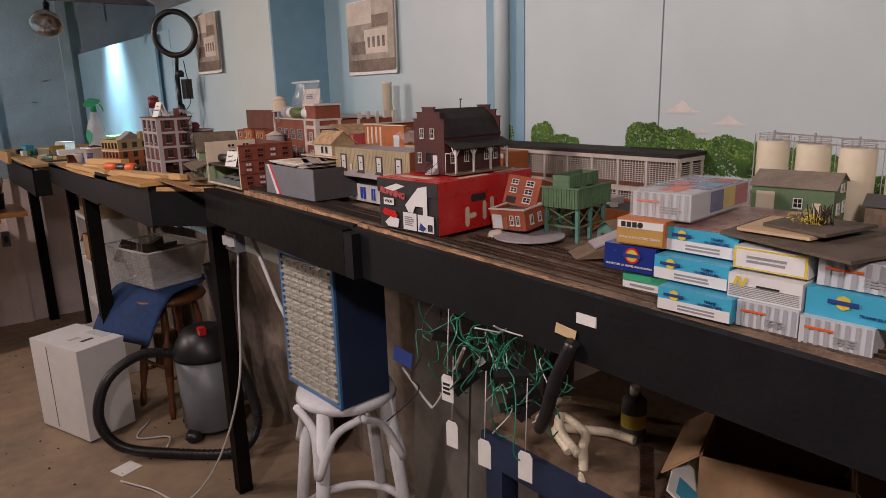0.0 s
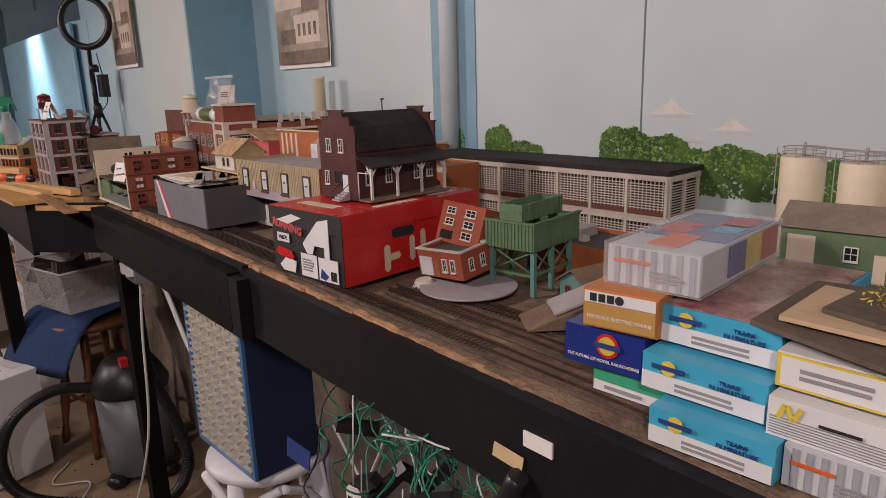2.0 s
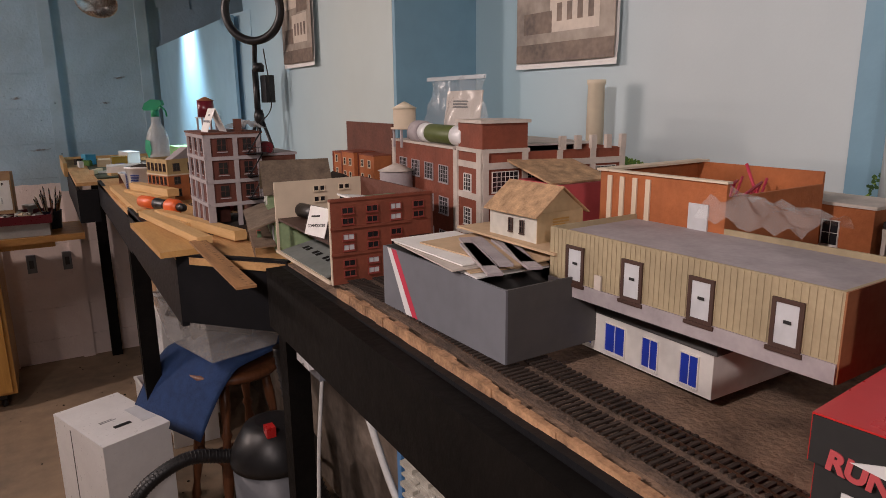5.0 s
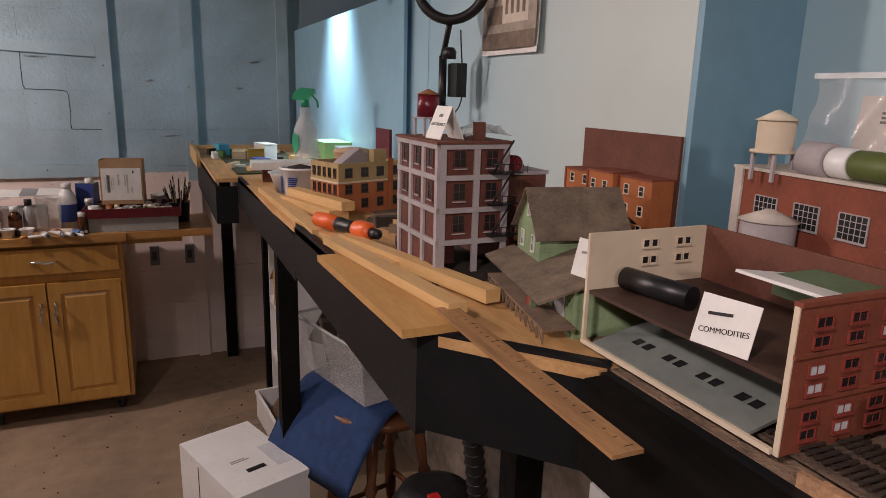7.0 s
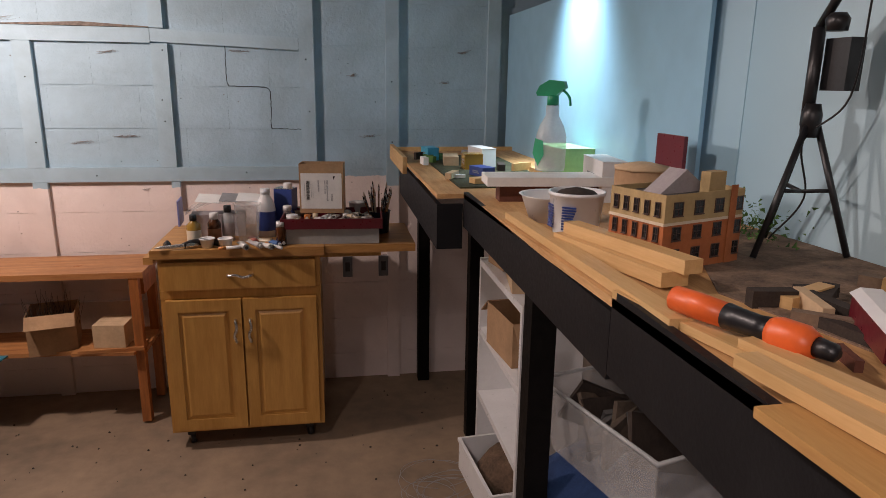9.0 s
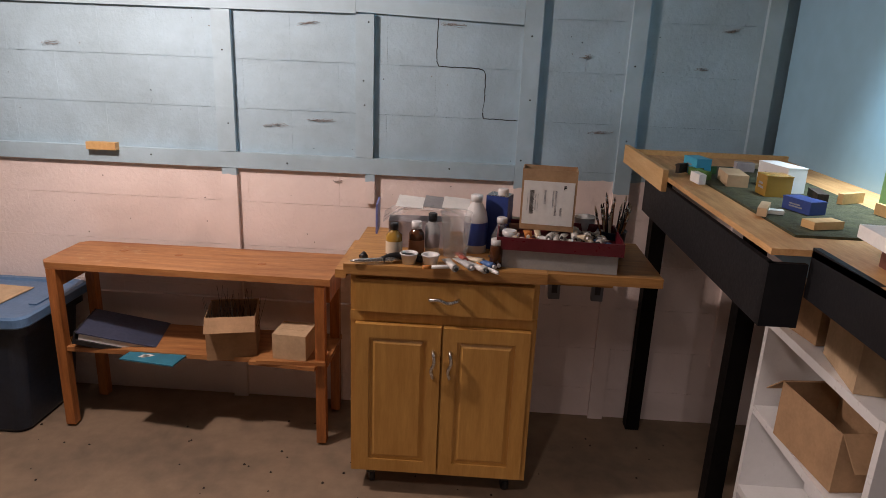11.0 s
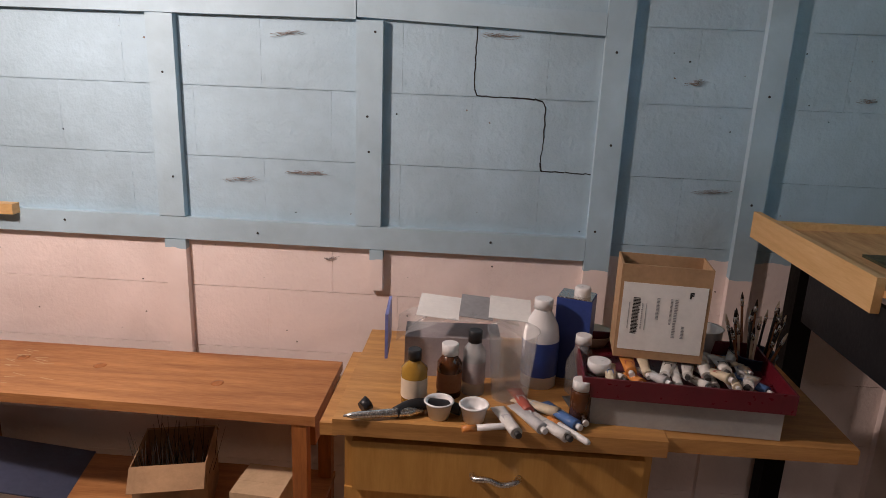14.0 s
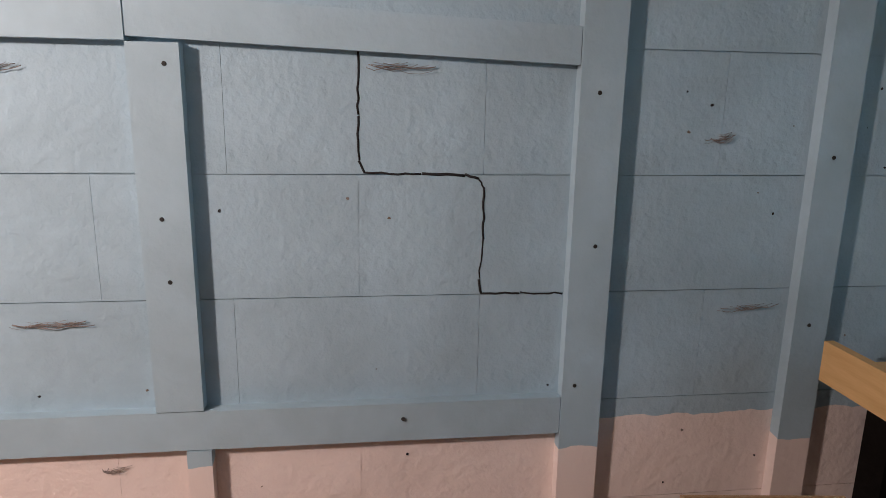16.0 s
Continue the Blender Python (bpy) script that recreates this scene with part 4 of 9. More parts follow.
part("emblem", bb, M_YELLOW, c)
box_part("emblem_bar", (-0.0026, -0.0018, 0.05, 0.082, 0.0185, 0.0235), M_NAVY, c)
words(c, "TRAINS IN MINIATURE", 0.005, M_NAVY, face_w(-0.0014, 0.024, 0.010) @ FLAT)
dbx = kit((0.808, 0.548, Y1 + 0.0275), 6, 0.082, 0.2, 0.038, "glossy dark blue model kit box", M_KITBLUE, "none")
for r, mt, k in ((0.012, M_RED, 0), (0.009, M_YELLOW, 1)):
    bb = BM()
    lathe(bb, [(r, 0), (r, 0.0004)], seg=20, m=face_w(-0.0013 - k * 0.0006, 0.036, 0.024) @ FLAT)
    part("emblem", bb, mt, dbx)
box_part("emblem_bar", (-0.0032, -0.0026, 0.022, 0.05, 0.0215, 0.0265), M_NAVY, dbx)
words(dbx, "THE FUTURE OF MODEL RAILROADING", 0.0042, M_KITWHITE, face_w(-0.0014, 0.041, 0.008) @ FLAT)
Y3 = Y2 + 0.0345
gd = kit((0.812, 0.538, Y1 + 0.068), 10, 0.072, 0.2, 0.037, "orange and gold model train box", M_ORCARD, "none")
box_part("gold_end", (-0.0022, -0.0011, 0.002, 0.070, 0.002, 0.024), M_GOLD, gd)
box_part("white_end", (-0.0022, -0.0011, 0.002, 0.070, 0.0245, 0.035), M_KITWHITE, gd)
for i in range(4):
    bb = BM()
    if i == 3:
        lathe(bb, [(0.0042, 0), (0.0042, 0.0004)], seg=14, m=face_w(-0.0023, 0.061 - i * 0.0085, 0.0298) @ FLAT)
    else:
        bx(bb, -0.0033, 0.0033, -0.0005, 0, -0.0038, 0.0038, m=face_w(-0.0023, 0.061 - i * 0.0085, 0.0298))
    part("brand_block", bb, M_INK, gd)
words(gd, "HO SCALE ELECTRIC TRAINS", 0.0048, M_KITWHITE, face_w(-0.0024, 0.036, 0.011) @ FLAT)
cc = kit((0.826, 0.44, Y3), 2, 0.102, 0.22, 0.033, "cyan and white model kit box with a printed lid", M_CYAN, "band", seed=6)
box_part("lid_art", (0.002, 0.215, 0.003, 0.099, 0.0332, 0.0342), M_LIDART, cc)
yb = kit((0.81, 0.345, Y3), 2, 0.09, 0.22, 0.028, "white model kit box with a yellow border", M_KITWHITE, "none")
box_part("yellow_border", (-0.0018, -0.0009, 0.001, 0.089, 0.001, 0.027), M_YELLOW, yb)
box_part("white_end", (-0.0022, -0.0011, 0.004, 0.086, 0.003, 0.025), M_KITWHITE, yb)
bars(yb, face_w(-0.0023, 0.045, 0.014), 0.055, 0.011, 2, M_GREYINK, seed=9)
s3 = kit((0.815, 0.236, Y3), 2, 0.1, 0.22, 0.034, "pale grey striped kit box with a window lid", M_KITSTRIPE, "stripes", seed=7)
box_part("lid_art", (0.05, 0.215, 0.003, 0.097, 0.0342, 0.0352), M_CYAN, s3)
cl = kit((0.835, 0.515, Y1 + 0.107), 5, 0.088, 0.19, 0.036, "striped kit box with a colourful shrink-wrapped lid", M_KITSTRIPE, "stripes", seed=8)
for a0, a1, c0, c1, mt in ((0.06, 0.185, 0.003, 0.085, M_KITBLUE), (0.02, 0.075, 0.03, 0.06, M_ORANGE), (0.08, 0.13, 0.05, 0.08, M_RED), (0.13, 0.18, 0.01, 0.04, M_PINKPL), (0.1, 0.14, 0.01, 0.035, M_CYAN)):
    box_part("lid_art", (a0, a1, c0, c1, 0.0362, 0.0368 + 0.0003 * (mt is not M_KITBLUE)), mt, cl)
for a0, a1, mt in ((0.06, 0.1, M_KITBLUE), (0.1, 0.14, M_YELLOW), (0.142, 0.185, M_PINKPL)):
    box_part("side_art", (a0, a1, -0.0014, -0.0004, 0.004, 0.034), mt, cl)
# shrink wrap
bb = BM()
bx(bb, -0.003, 0.193, -0.003, 0.091, -0.001, 0.039)
bevelled(bb, 0.002)
w = part("shrink_wrap", bb, M_CLEAR, cl, "clear glossy wrap")

# ground sheets on the stack
for nm, at, rz, pts, mt, lab in (("scenery_sheet", (0.785, 0.30, Y3 + 0.0365), 0, [(-0.01, -0.01), (0.04, 0.165), (0.185, 0.17), (0.22, 0.0), (0.16, -0.06)], M_SHEET, "flat brown painted scenery sheet lying on the kit boxes"),
                                 ("card_sheet", (0.83, 0.345, Y3 + 0.0425), 8, [(0.0, 0.01), (0.015, 0.10), (0.12, 0.09), (0.10, -0.02)], M_CARDL, "tan card sheet on the scenery sheet"),
                                 ("scenery_sheet", (0.845, 0.34, Y3 + 0.0475), 0, [(-0.01, 0.0), (0.012, 0.085), (0.10, 0.08), (0.09, -0.02)], M_SHEET, "small brown painted scenery sheet on top of the stack")):
    th = thing(nm, at, rz, lab, "scenery sheet")
    bb = BM()
    prism(bb, pts, 0, 0.004)
    bevelled(bb, 0.0008)
    part("sheet", bb, mt, th)
th = thing("yellow_bush_clump", (0.89, 0.375, Y3 + 0.052), 0, "dry yellow bush model with bare twigs", "model bush")
bb = BM()
rr = random.Random(12)
for i in range(240):
    p = Vector((rr.gauss(0, 0.007), rr.gauss(0.004, 0.010), abs(rr.gauss(0.004, 0.005))))
    s = rr.uniform(0.0015, 0.0035)
    bb.faces.new([bb.verts.new(p + Vector((rr.uniform(-s, s), rr.uniform(-s, s), rr.uniform(-s, s)))) for _ in range(3)])
part("leaves", bb, M_YELLOW, th, fix=False)
bb = BM()
for i in range(26):
    p = Vector((rr.gauss(0.0, 0.005), rr.gauss(-0.008, 0.008), 0))
    tube(bb, [p, p + Vector((rr.uniform(-.008, .008), rr.uniform(-.008, .008), rr.uniform(.01, .028)))], 0.0006, 4)
tagged(part("twigs", bb, M_TIE, th), kind="stuff")


# ---- tracks ----
def track(y0, y1, x0, x1, z=DECK):
    th = thing("model_track", (0, 0, 0), 0, "weathered model railway track with dark ties", "track", "model tracks")
    L = math.hypot(x1 - x0, y1 - y0)
    a = -math.degrees(math.atan2(x1 - x0, y1 - y0))
    m = pose(x0, y0, z, 0, 0, a)
    bb = BM()
    prism(bb, [(-0.019, 0), (0.019, 0), (0.019, L), (-0.019, L)], 0, 0.003, m=m)
    part("ballast", bb, M_BALLAST, th)
    bb = BM()
    n = int(L / 0.0075)
    for i in range(n):
        j = (i * 37 % 11 - 5) * 0.0001
        bx(bb, -0.0145 + j, 0.0145 + j, i * 0.0075 + 0.001, i * 0.0075 + 0.0042, 0.0028, 0.0048, m=m)
    tagged(part("sleeper_bed", bb, M_TIE, th, fix=False), kind="stuff")
    for s in (-0.0082, 0.0082):
        bb = BM()
        bx(bb, s - 0.0006, s + 0.0006, 0, L, 0.0048, 0.0072, m=m)
        bx(bb, s - 0.0012, s + 0.0012, 0, L, 0.0045, 0.0052, m=m)
        part("rail", bb, M_RAIL, th)


track(-1.6, 2.12, 0.812, 0.808)
track(-1.6, 1.0, 0.868, 0.862)
track(1.2, 2.12, 0.848, 0.848)
track(0.55, 0.98, 0.93, 0.895, DECK + 0.0003)
track(-1.2, 0.78, 1.05, 1.01, DECK + 0.0003)

# ---- shoe box and the dark depot on it ----
sb = thing("shoe_box", (0.803, 1.03, DECK), 6, "glossy red and black cardboard shoe box lying on the tracks", "shoe box")
SBL, SBW, SBH = 0.285, 0.178, 0.113
box_part("body", (0, SBL, 0, SBW, 0.0075, SBH - 0.022), M_RED, sb, bev=0.002)
bb = BM()
a = bx(bb, -0.003, SBL + 0.003, -0.003, SBW + 0.003, SBH - 0.03, SBH)
bevelled(bb, 0.002)
part("lid", bb, M_RED, sb)
box_part("black_end", (-0.0042, -0.0031, -0.002, SBW + 0.002, SBH - 0.03, SBH - 0.001), M_INK, sb)
box_part("black_end", (-0.0015, -0.0004, 0.001, SBW - 0.001, 0.008, SBH - 0.03), M_INK, sb)
# bold white letter-like logo bars on the end, label cards and print
def on_end(pts, mt, k, nm, lab=""):
    bb = BM()
    prism(bb, pts, 0, 0.0008, m=face_w(-0.0044 - k * 0.0009, SBW, 0) @ FLAT)
    return part(nm, bb, mt, sb, lab)
on_end([(0.085, 0.062), (0.125, 0.10), (0.150, 0.105), (0.150, 0.045), (0.138, 0.045), (0.138, 0.062), (0.115, 0.062), (0.108, 0.048), (0.095, 0.048)], M_KITWHITE, 0, "logo_bar", "bold white logo shape")
on_end([(0.02, 0.092), (0.06, 0.104), (0.085, 0.1), (0.05, 0.088)], M_KITWHITE, 0, "logo_bar")
on_end([(0.078, 0.0115), (0.118, 0.0115), (0.118, 0.047), (0.078, 0.047)], M_KITWHITE, 0, "label_card")
on_end([(0.122, 0.0115), (0.168, 0.0115), (0.168, 0.046), (0.122, 0.046)], M_KITWHITE, 0, "label_card")
on_end([(0.02, 0.02), (0.03, 0.012), (0.06, 0.012), (0.065, 0.03), (0.04, 0.036)], M_KITWHITE, 0, "logo_bar")
on_end([(0.012, 0.042), (0.02, 0.05), (0.055, 0.046), (0.062, 0.036), (0.05, 0.032), (0.02, 0.036)], M_RED, 1, "logo_oval", "red oval shape")
on_end([(0.126, 0.016), (0.138, 0.013), (0.146, 0.02), (0.13, 0.03)], M_NAVY, 1, "shoe_picture", "small blue shoe picture")
on_end([(0.018, 0.058), (0.05, 0.058), (0.05, 0.072), (0.018, 0.072)], M_KITWHITE, 0, "label_card")
words(sb, "WIDE", 0.009, M_INK, face_w(-0.0056, SBW - 0.034, 0.065) @ FLAT)
words(sb, "RUNNING", 0.0165, M_PINKPL, face_w(-0.0046, SBW - 0.046, 0.083) @ pose(0, 0, 0, 0, 8, 0) @ FLAT, bold=0.0008)
bars(sb, face_w(-0.0056, SBW - 0.097, 0.03), 0.028, 0.02, 5, M_GREYINK)
bars(sb, face_w(-0.0056, SBW - 0.158, 0.022), 0.014, 0.014, 7, M_INK, vertical=True)
# south side: hand hole and pale logo strokes
bb = BM()
prism(bb, [(0.092, 0.068), (0.096, 0.064), (0.134, 0.064), (0.138, 0.068), (0.138, 0.075), (0.134, 0.079), (0.096, 0.079), (0.092, 0.075)], 0, 0.0006, m=face_s(0, -0.0002, 0) @ FLAT)
part("hand_hole", bb, M_INK, sb)
def on_side(pts, nm="logo_stroke"):
    bb = BM()
    prism(bb, pts, 0, 0.0006, m=face_s(0, -0.0002, 0) @ FLAT)
    part(nm, bb, M_CREAMW, sb)
for x0, x1, z0, z1 in ((0.075, 0.087, 0.014, 0.056), (0.128, 0.139, 0.022, 0.062), (0.152, 0.163, 0.028, 0.068), (0.2, 0.212, 0.03, 0.07)):
    on_side([(x0, z0 + 0.004), (x0 + 0.004, z0), (x1 - 0.004, z0), (x1, z0 + 0.004), (x1, z1 - 0.004), (x1 - 0.004, z1), (x0 + 0.004, z1), (x0, z1 - 0.004)])
on_side([(0.0875, 0.03), (0.105, 0.031), (0.109, 0.036), (0.105, 0.042), (0.0875, 0.041)])
for x0, x1, y0, y1 in ((0.03, 0.05, 0.06, 0.15), (0.075, 0.16, 0.008, 0.022), (0.2, 0.26, 0.02, 0.04)):
    box_part("lid_stroke", (x0, x1, y0, y1, SBH + 0.0002, SBH + 0.0008), M_CREAMW, sb)

dh = thing("model_depot", (0.880, 1.103, DECK + SBH + 0.001), 3, "dark maroon scale-model depot with a porch, standing on the shoe box", "model building")
DW, DL, DE, DP = 0.097, 0.168, 0.082, 0.136
for x in (0, DL - 0.003):
    box_part("wall", (x, x + 0.003, 0, DW, 0, 0.112), M_DKBRICK, dh)
    box_part("parapet", (x - 0.0004, x + 0.003, 0.012, DW - 0.012, 0.112, 0.126), M_DKBRICK, dh)
    box_part("parapet", (x - 0.0004, x + 0.003, 0.03, DW - 0.03, 0.126, DP), M_DKBRICK, dh)
    for y0, y1, z in ((-0.001, 0.013, 0.112), (DW - 0.013, DW + 0.001, 0.112), (0.011, 0.031, 0.126), (DW - 0.031, DW - 0.011, 0.126), (0.029, DW - 0.029, DP)):
        box_part("parapet_cap", (x - 0.002, x + 0.005, y0, y1, z, z + 0.0022), M_DKBRICK, dh)
box_part("wall", (0.003, DL - 0.003, 0, 0.003, 0, DE), M_DKBRICK, dh)
box_part("wall", (0.003, DL - 0.003, DW - 0.003, DW, 0, DE), M_DKBRICK, dh)
bb = BM()
for k in range(24):
    bx(bb, -0.0006, 0, 0.001, DW - 0.001, 0.003 + k * 0.0045, 0.0042 + k * 0.0045)
part("siding", bb, M_DKBRICK, dh)
for s in (0, 1):
    bb = BM()
    pf = [(-0.005, DE - 0.004), (0.016, 0.113), (DW / 2, 0.134)]
    pf = pf if s == 0 else [(DW - y, z) for y, z in pf]
    top_ = [[bb.verts.new((x, y, z)) for y, z in pf] for x in (0.0032, DL - 0.0032)]
    bot_ = [[bb.verts.new((x, y, z - 0.003)) for y, z in pf] for x in (0.0032, DL - 0.0032)]
    for i in range(2):
        bb.faces.new((top_[0][i], top_[0][i + 1], top_[1][i + 1], top_[1][i]))
        bb.faces.new((bot_[0][i], bot_[0][i + 1], bot_[1][i + 1], bot_[1][i]))
        for k in (0, 1):
            bb.faces.new((top_[k][i], top_[k][i + 1], bot_[k][i + 1], bot_[k][i]))
    bb.faces.new((top_[0][0], top_[1][0], bot_[1][0], bot_[0][0]))
    part("roof", bb, M_DKROOF, dh)
bb = BM()
bx(bb, 0.0, DL + 0.006, -0.037, -0.0005, -0.001, 0.001, m=pose(0, 0, 0.068, 24, 0, 0))
part("porch_roof", bb, M_DKROOF, dh)
box_part("porch_floor", (0.0, DL, -0.032, -0.001, 0, 0.003), M_BROWNRF, dh)
for i in range(4):
    x = 0.008 + i * 0.051
    p = box_part("post", (x - 0.0018, x + 0.0018, -0.0275, -0.0239, 0.003, 0.056), M_FRAMEW, dh, "pale porch post")
    bb = BM()
    if i:
        tube(bb, [(x, -0.0257, 0.036), (x - 0.011, -0.0257, 0.054)], 0.0014, 5)
    if i < 3:
        tube(bb, [(x, -0.0257, 0.036), (x + 0.011, -0.0257, 0.054)], 0.0014, 5)
    tube(bb, [(x, -0.0257, 0.036), (x, -0.012, 0.059)], 0.0014, 5)
    part("brace", bb, M_FRAMEW, p)
bb = BM()
tube(bb, [(0.0015, -0.0257, 0.044), (0.0015, -0.001, 0.044)], 0.001, 5)
tube(bb, [(0.0015, -0.001, 0.003), (0.0015, -0.001, 0.044)], 0.001, 5)
part("porch_rail", bb, M_FRAMEW, dh)
for y in (0.036, 0.069):
    window(dh, "W", -0.0008, y, 0.084, 0.010, 0.0185)
window(dh, "W", -0.0008, 0.078, 0.032, 0.009, 0.0195)
window(dh, "W", -0.0008, 0.048, 0.034, 0.017, 0.019, M_FRAMED, M_GLASSD, 0, 0)
box_part("door", (-0.0014, -0.0003, 0.022, 0.036, 0.011, 0.039), M_DOORW, dh)
for x in (0.022, 0.062, 0.122, 0.15):
    window(dh, "S", x, -0.0005, 0.034, 0.010, 0.02)
box_part("freight_door", (0.082, 0.106, -0.0014, -0.0003, 0.006, 0.046), M_FRAMED, dh)
for i in range(4):
    box_part("step", (-0.022 + i * 0.005, -0.001, 0.019, 0.039, i * 0.003, i * 0.003 + 0.003), M_CONC, dh)
for y in (0.0185, 0.0395):
    bb = BM()
    tube(bb, [(-0.021, y, 0.002), (-0.021, y, 0.014), (-0.002, y, 0.026)], 0.0006, 5)
    part("step_rail", bb, M_DKROOF, dh)
bb = BM()
tube(bb, [(0.10, 0.055, 0.12), (0.10, 0.055, 0.152)], 0.001, 6)
part("vent_pipe", bb, M_DKROOF, dh)
box_part("vent_cap", (0.0985, 0.1035, 0.0535, 0.0565, 0.1505, 0.153), M_DKROOF, dh)

# ---- long warehouse against the backdrop ----
wh = thing("model_warehouse", (1.284, 0.815, DECK), 1, "long white-framed scale-model warehouse with louvred windows against the backdrop", "model building")
WL, WHH = 0.60, 0.147
box_part("core", (0.004, 0.1, 0.002, WL, 0, WHH - 0.008), M_GLASSD, wh)
box_part("roof", (-0.002, 0.112, -0.002, WL, WHH - 0.008, WHH), M_DKROOF, wh)
N = 8
for i in range(N + 1):
    y = i * (WL - 0.005) / N
    box_part("pier", (-0.001, 0.004, y, y + 0.005, 0, WHH - 0.009), M_CONCL, wh)
for z0, z1 in ((0, 0.012), (0.058, 0.068), (0.066, 0.07), (WHH - 0.018, WHH - 0.009)):
    box_part("band", (-0.002, 0.0035, 0.0, WL, z0, z1), M_CONCL, wh)
for i in range(N):
    y0, y1 = i * (WL - 0.005) / N + 0.006, (i + 1) * (WL - 0.005) / N - 0.001
    for z0, z1 in ((0.014, 0.056), (0.072, 0.128)):
        bb = BM()
        for k in range(int((z1 - z0) / 0.0045)):
            z = z0 + k * 0.0045
            bx(bb, 0.0015, 0.0032, y0, y1, z, z + 0.0016)
        for k in range(9):
            y = y0 + (y1 - y0) * (k + 0.5) / 9
            bx(bb, 0.0018, 0.003, y - 0.0006, y + 0.0006, z0, z1)
        part("window", bb, M_CONCL, wh)
        box_part("brick_panel", (0.001, 0.0036, y0, y1, z0 - 0.001, z0 + 0.007), M_BRICKB, wh)
for i in range(3):
    x = 0.004 + i * 0.045
    box_part("pier", (x, x + 0.005, -0.003, 0.002, 0, WHH - 0.009), M_CONCL, wh)
for z0, z1 in ((0, 0.012), (0.058, 0.07), (WHH - 0.018, WHH - 0.009)):
    box_part("band", (0, 0.1, -0.004, 0.0018, z0, z1), M_CONCL, wh)
for z0, z1 in ((0.014, 0.056), (0.072, 0.128)):
    bb = BM()
    for k in range(int((z1 - z0) / 0.0045)):
        bx(bb, 0.01, 0.095, -0.0015, 0.001, z0 + k * 0.0045, z0 + k * 0.0045 + 0.0016)
    part("window", bb, M_CONCL, wh)

# arch-fronted orange building between depot and warehouse
ab = thing("model_arch_building", (1.18, 1.24, DECK), 0, "orange brick scale-model building with an arched front", "model building")
shell(ab, 0.09, 0.10, 0.125, M_BRICKO, roof=M_BROWNRF)
for i in range(2):
    bb = BM()
    y = 0.03 + i * 0.04
    prism(bb, [(y - 0.012, 0.06), (y + 0.012, 0.06), (y + 0.012, 0.085)] + [(y + 0.012 * math.cos(a * math.pi / 8), 0.085 + 0.012 * math.sin(a * math.pi / 8)) for a in range(1, 8)] + [(y - 0.012, 0.085)], 0, 0.0008, m=pose(-0.0001, 0, 0, 90, 0, 90))
    part("arch_window", bb, M_GLASSD, ab)
box_part("cornice", (-0.003, 0.0, -0.002, 0.102, 0.112, 0.122), M_CONCL, ab)

# ---- red kit buildings, turntable, coal bin, ramp, shack ----
tt = thing("turntable_plate", (0.935, 0.915, DECK + 0.0081), 0, "round grey card plate lying on the tracks", "card plate")
bb = BM()
lathe(bb, [(0.07, 0), (0.07, 0.003)], seg=40)
part("plate", bb, M_CONC, tt)
rk = thing("model_workshop", (0.918, 0.905, DECK + 0.022), 4, "red brick scale-model workshop shell tipped on the plate", "model building", rx=-4, ry=-6)
shell(rk, 0.06, 0.09, 0.04, M_BRICKR, roof=M_GREYDK, roof_z=0.034)
for d in ((-0.002, 0.004, -0.002, 0.092), (0.056, 0.062, -0.002, 0.092), (0.0041, 0.0559, -0.002, 0.004), (0.0041, 0.0559, 0.086, 0.092)):
    box_part("coping", (*d, 0.0402, 0.0425), M_CONCL, rk)
box_part("sliding_door", (-0.0012, 0, 0.060, 0.086, 0.002, 0.030), M_DOORW, rk)
box_part("door", (-0.0012, 0, 0.046, 0.054, 0.001, 0.026), M_TANR, rk)
window(rk, "W", -0.0004, 0.034, 0.02, 0.007, 0.017)
window(rk, "W", -0.0004, 0.018, 0.02, 0.007, 0.017)
for x in (0.018, 0.042):
    window(rk, "S", x, -0.0004, 0.02, 0.007, 0.016)
bb = BM()
lathe(bb, [(0.02, 0), (0.012, 0.012)], seg=10, m=pose(-0.014, 0.07, -0.012))
part("rubble", bb, M_CONCL, rk)
ru = thing("model_tower_wall", (0.962, 0.925, DECK + 0.055), 4, "red brick scale-model upper storey leaning back", "model building", rx=3, ry=18)
shell(ru, 0.045, 0.088, 0.062, M_BRICKR, roof=M_GREYDK)
for z in (0.015, 0.032, 0.049):
    window(ru, "W", -0.0004, 0.026, z, 0.018, 0.009)
    if z > 0.02:
        window(ru, "W", -0.0004, 0.066, z, 0.015, 0.008)
box_part("open_bay", (-0.001, 0.0, 0.055, 0.08, 0.005, 0.018), M_GLASSD, ru)
bb = BM()
bx(bb, 0.93, 1.0, 0.93, 0.985, DECK + 0.012, DECK + 0.046)
tagged(part("foam_prop", bb, M_GREYDK), "dark foam block propping the tipped model", "prop block")

hp = thing("model_coal_bin", (0.982, 0.832, DECK + 0.0005), 8, "green scale-model coal bin on braced legs", "model building")
hp.scale = (1.1, 1.06, 1.03)
for x in (0.004, 0.045, 0.09):
    for y in (0.004, 0.07):
        box_part("leg", (x - 0.003, x + 0.003, y - 0.003, y + 0.003, 0, 0.065), M_TEAL, hp)
for y in (0.004, 0.07):
    bb = BM()
    for x0, x1 in ((0.004, 0.045), (0.045, 0.09)):
        tube(bb, [(x0, y, 0.03), (x1, y, 0.062)], 0.0013, 5)
        tube(bb, [(x1, y, 0.03), (x0, y, 0.062)], 0.0013, 5)
    bx(bb, 0.004, 0.09, y - 0.0015, y + 0.0015, 0.027, 0.03)
    part("bracing", bb, M_GREENC, hp)
bb = BM()
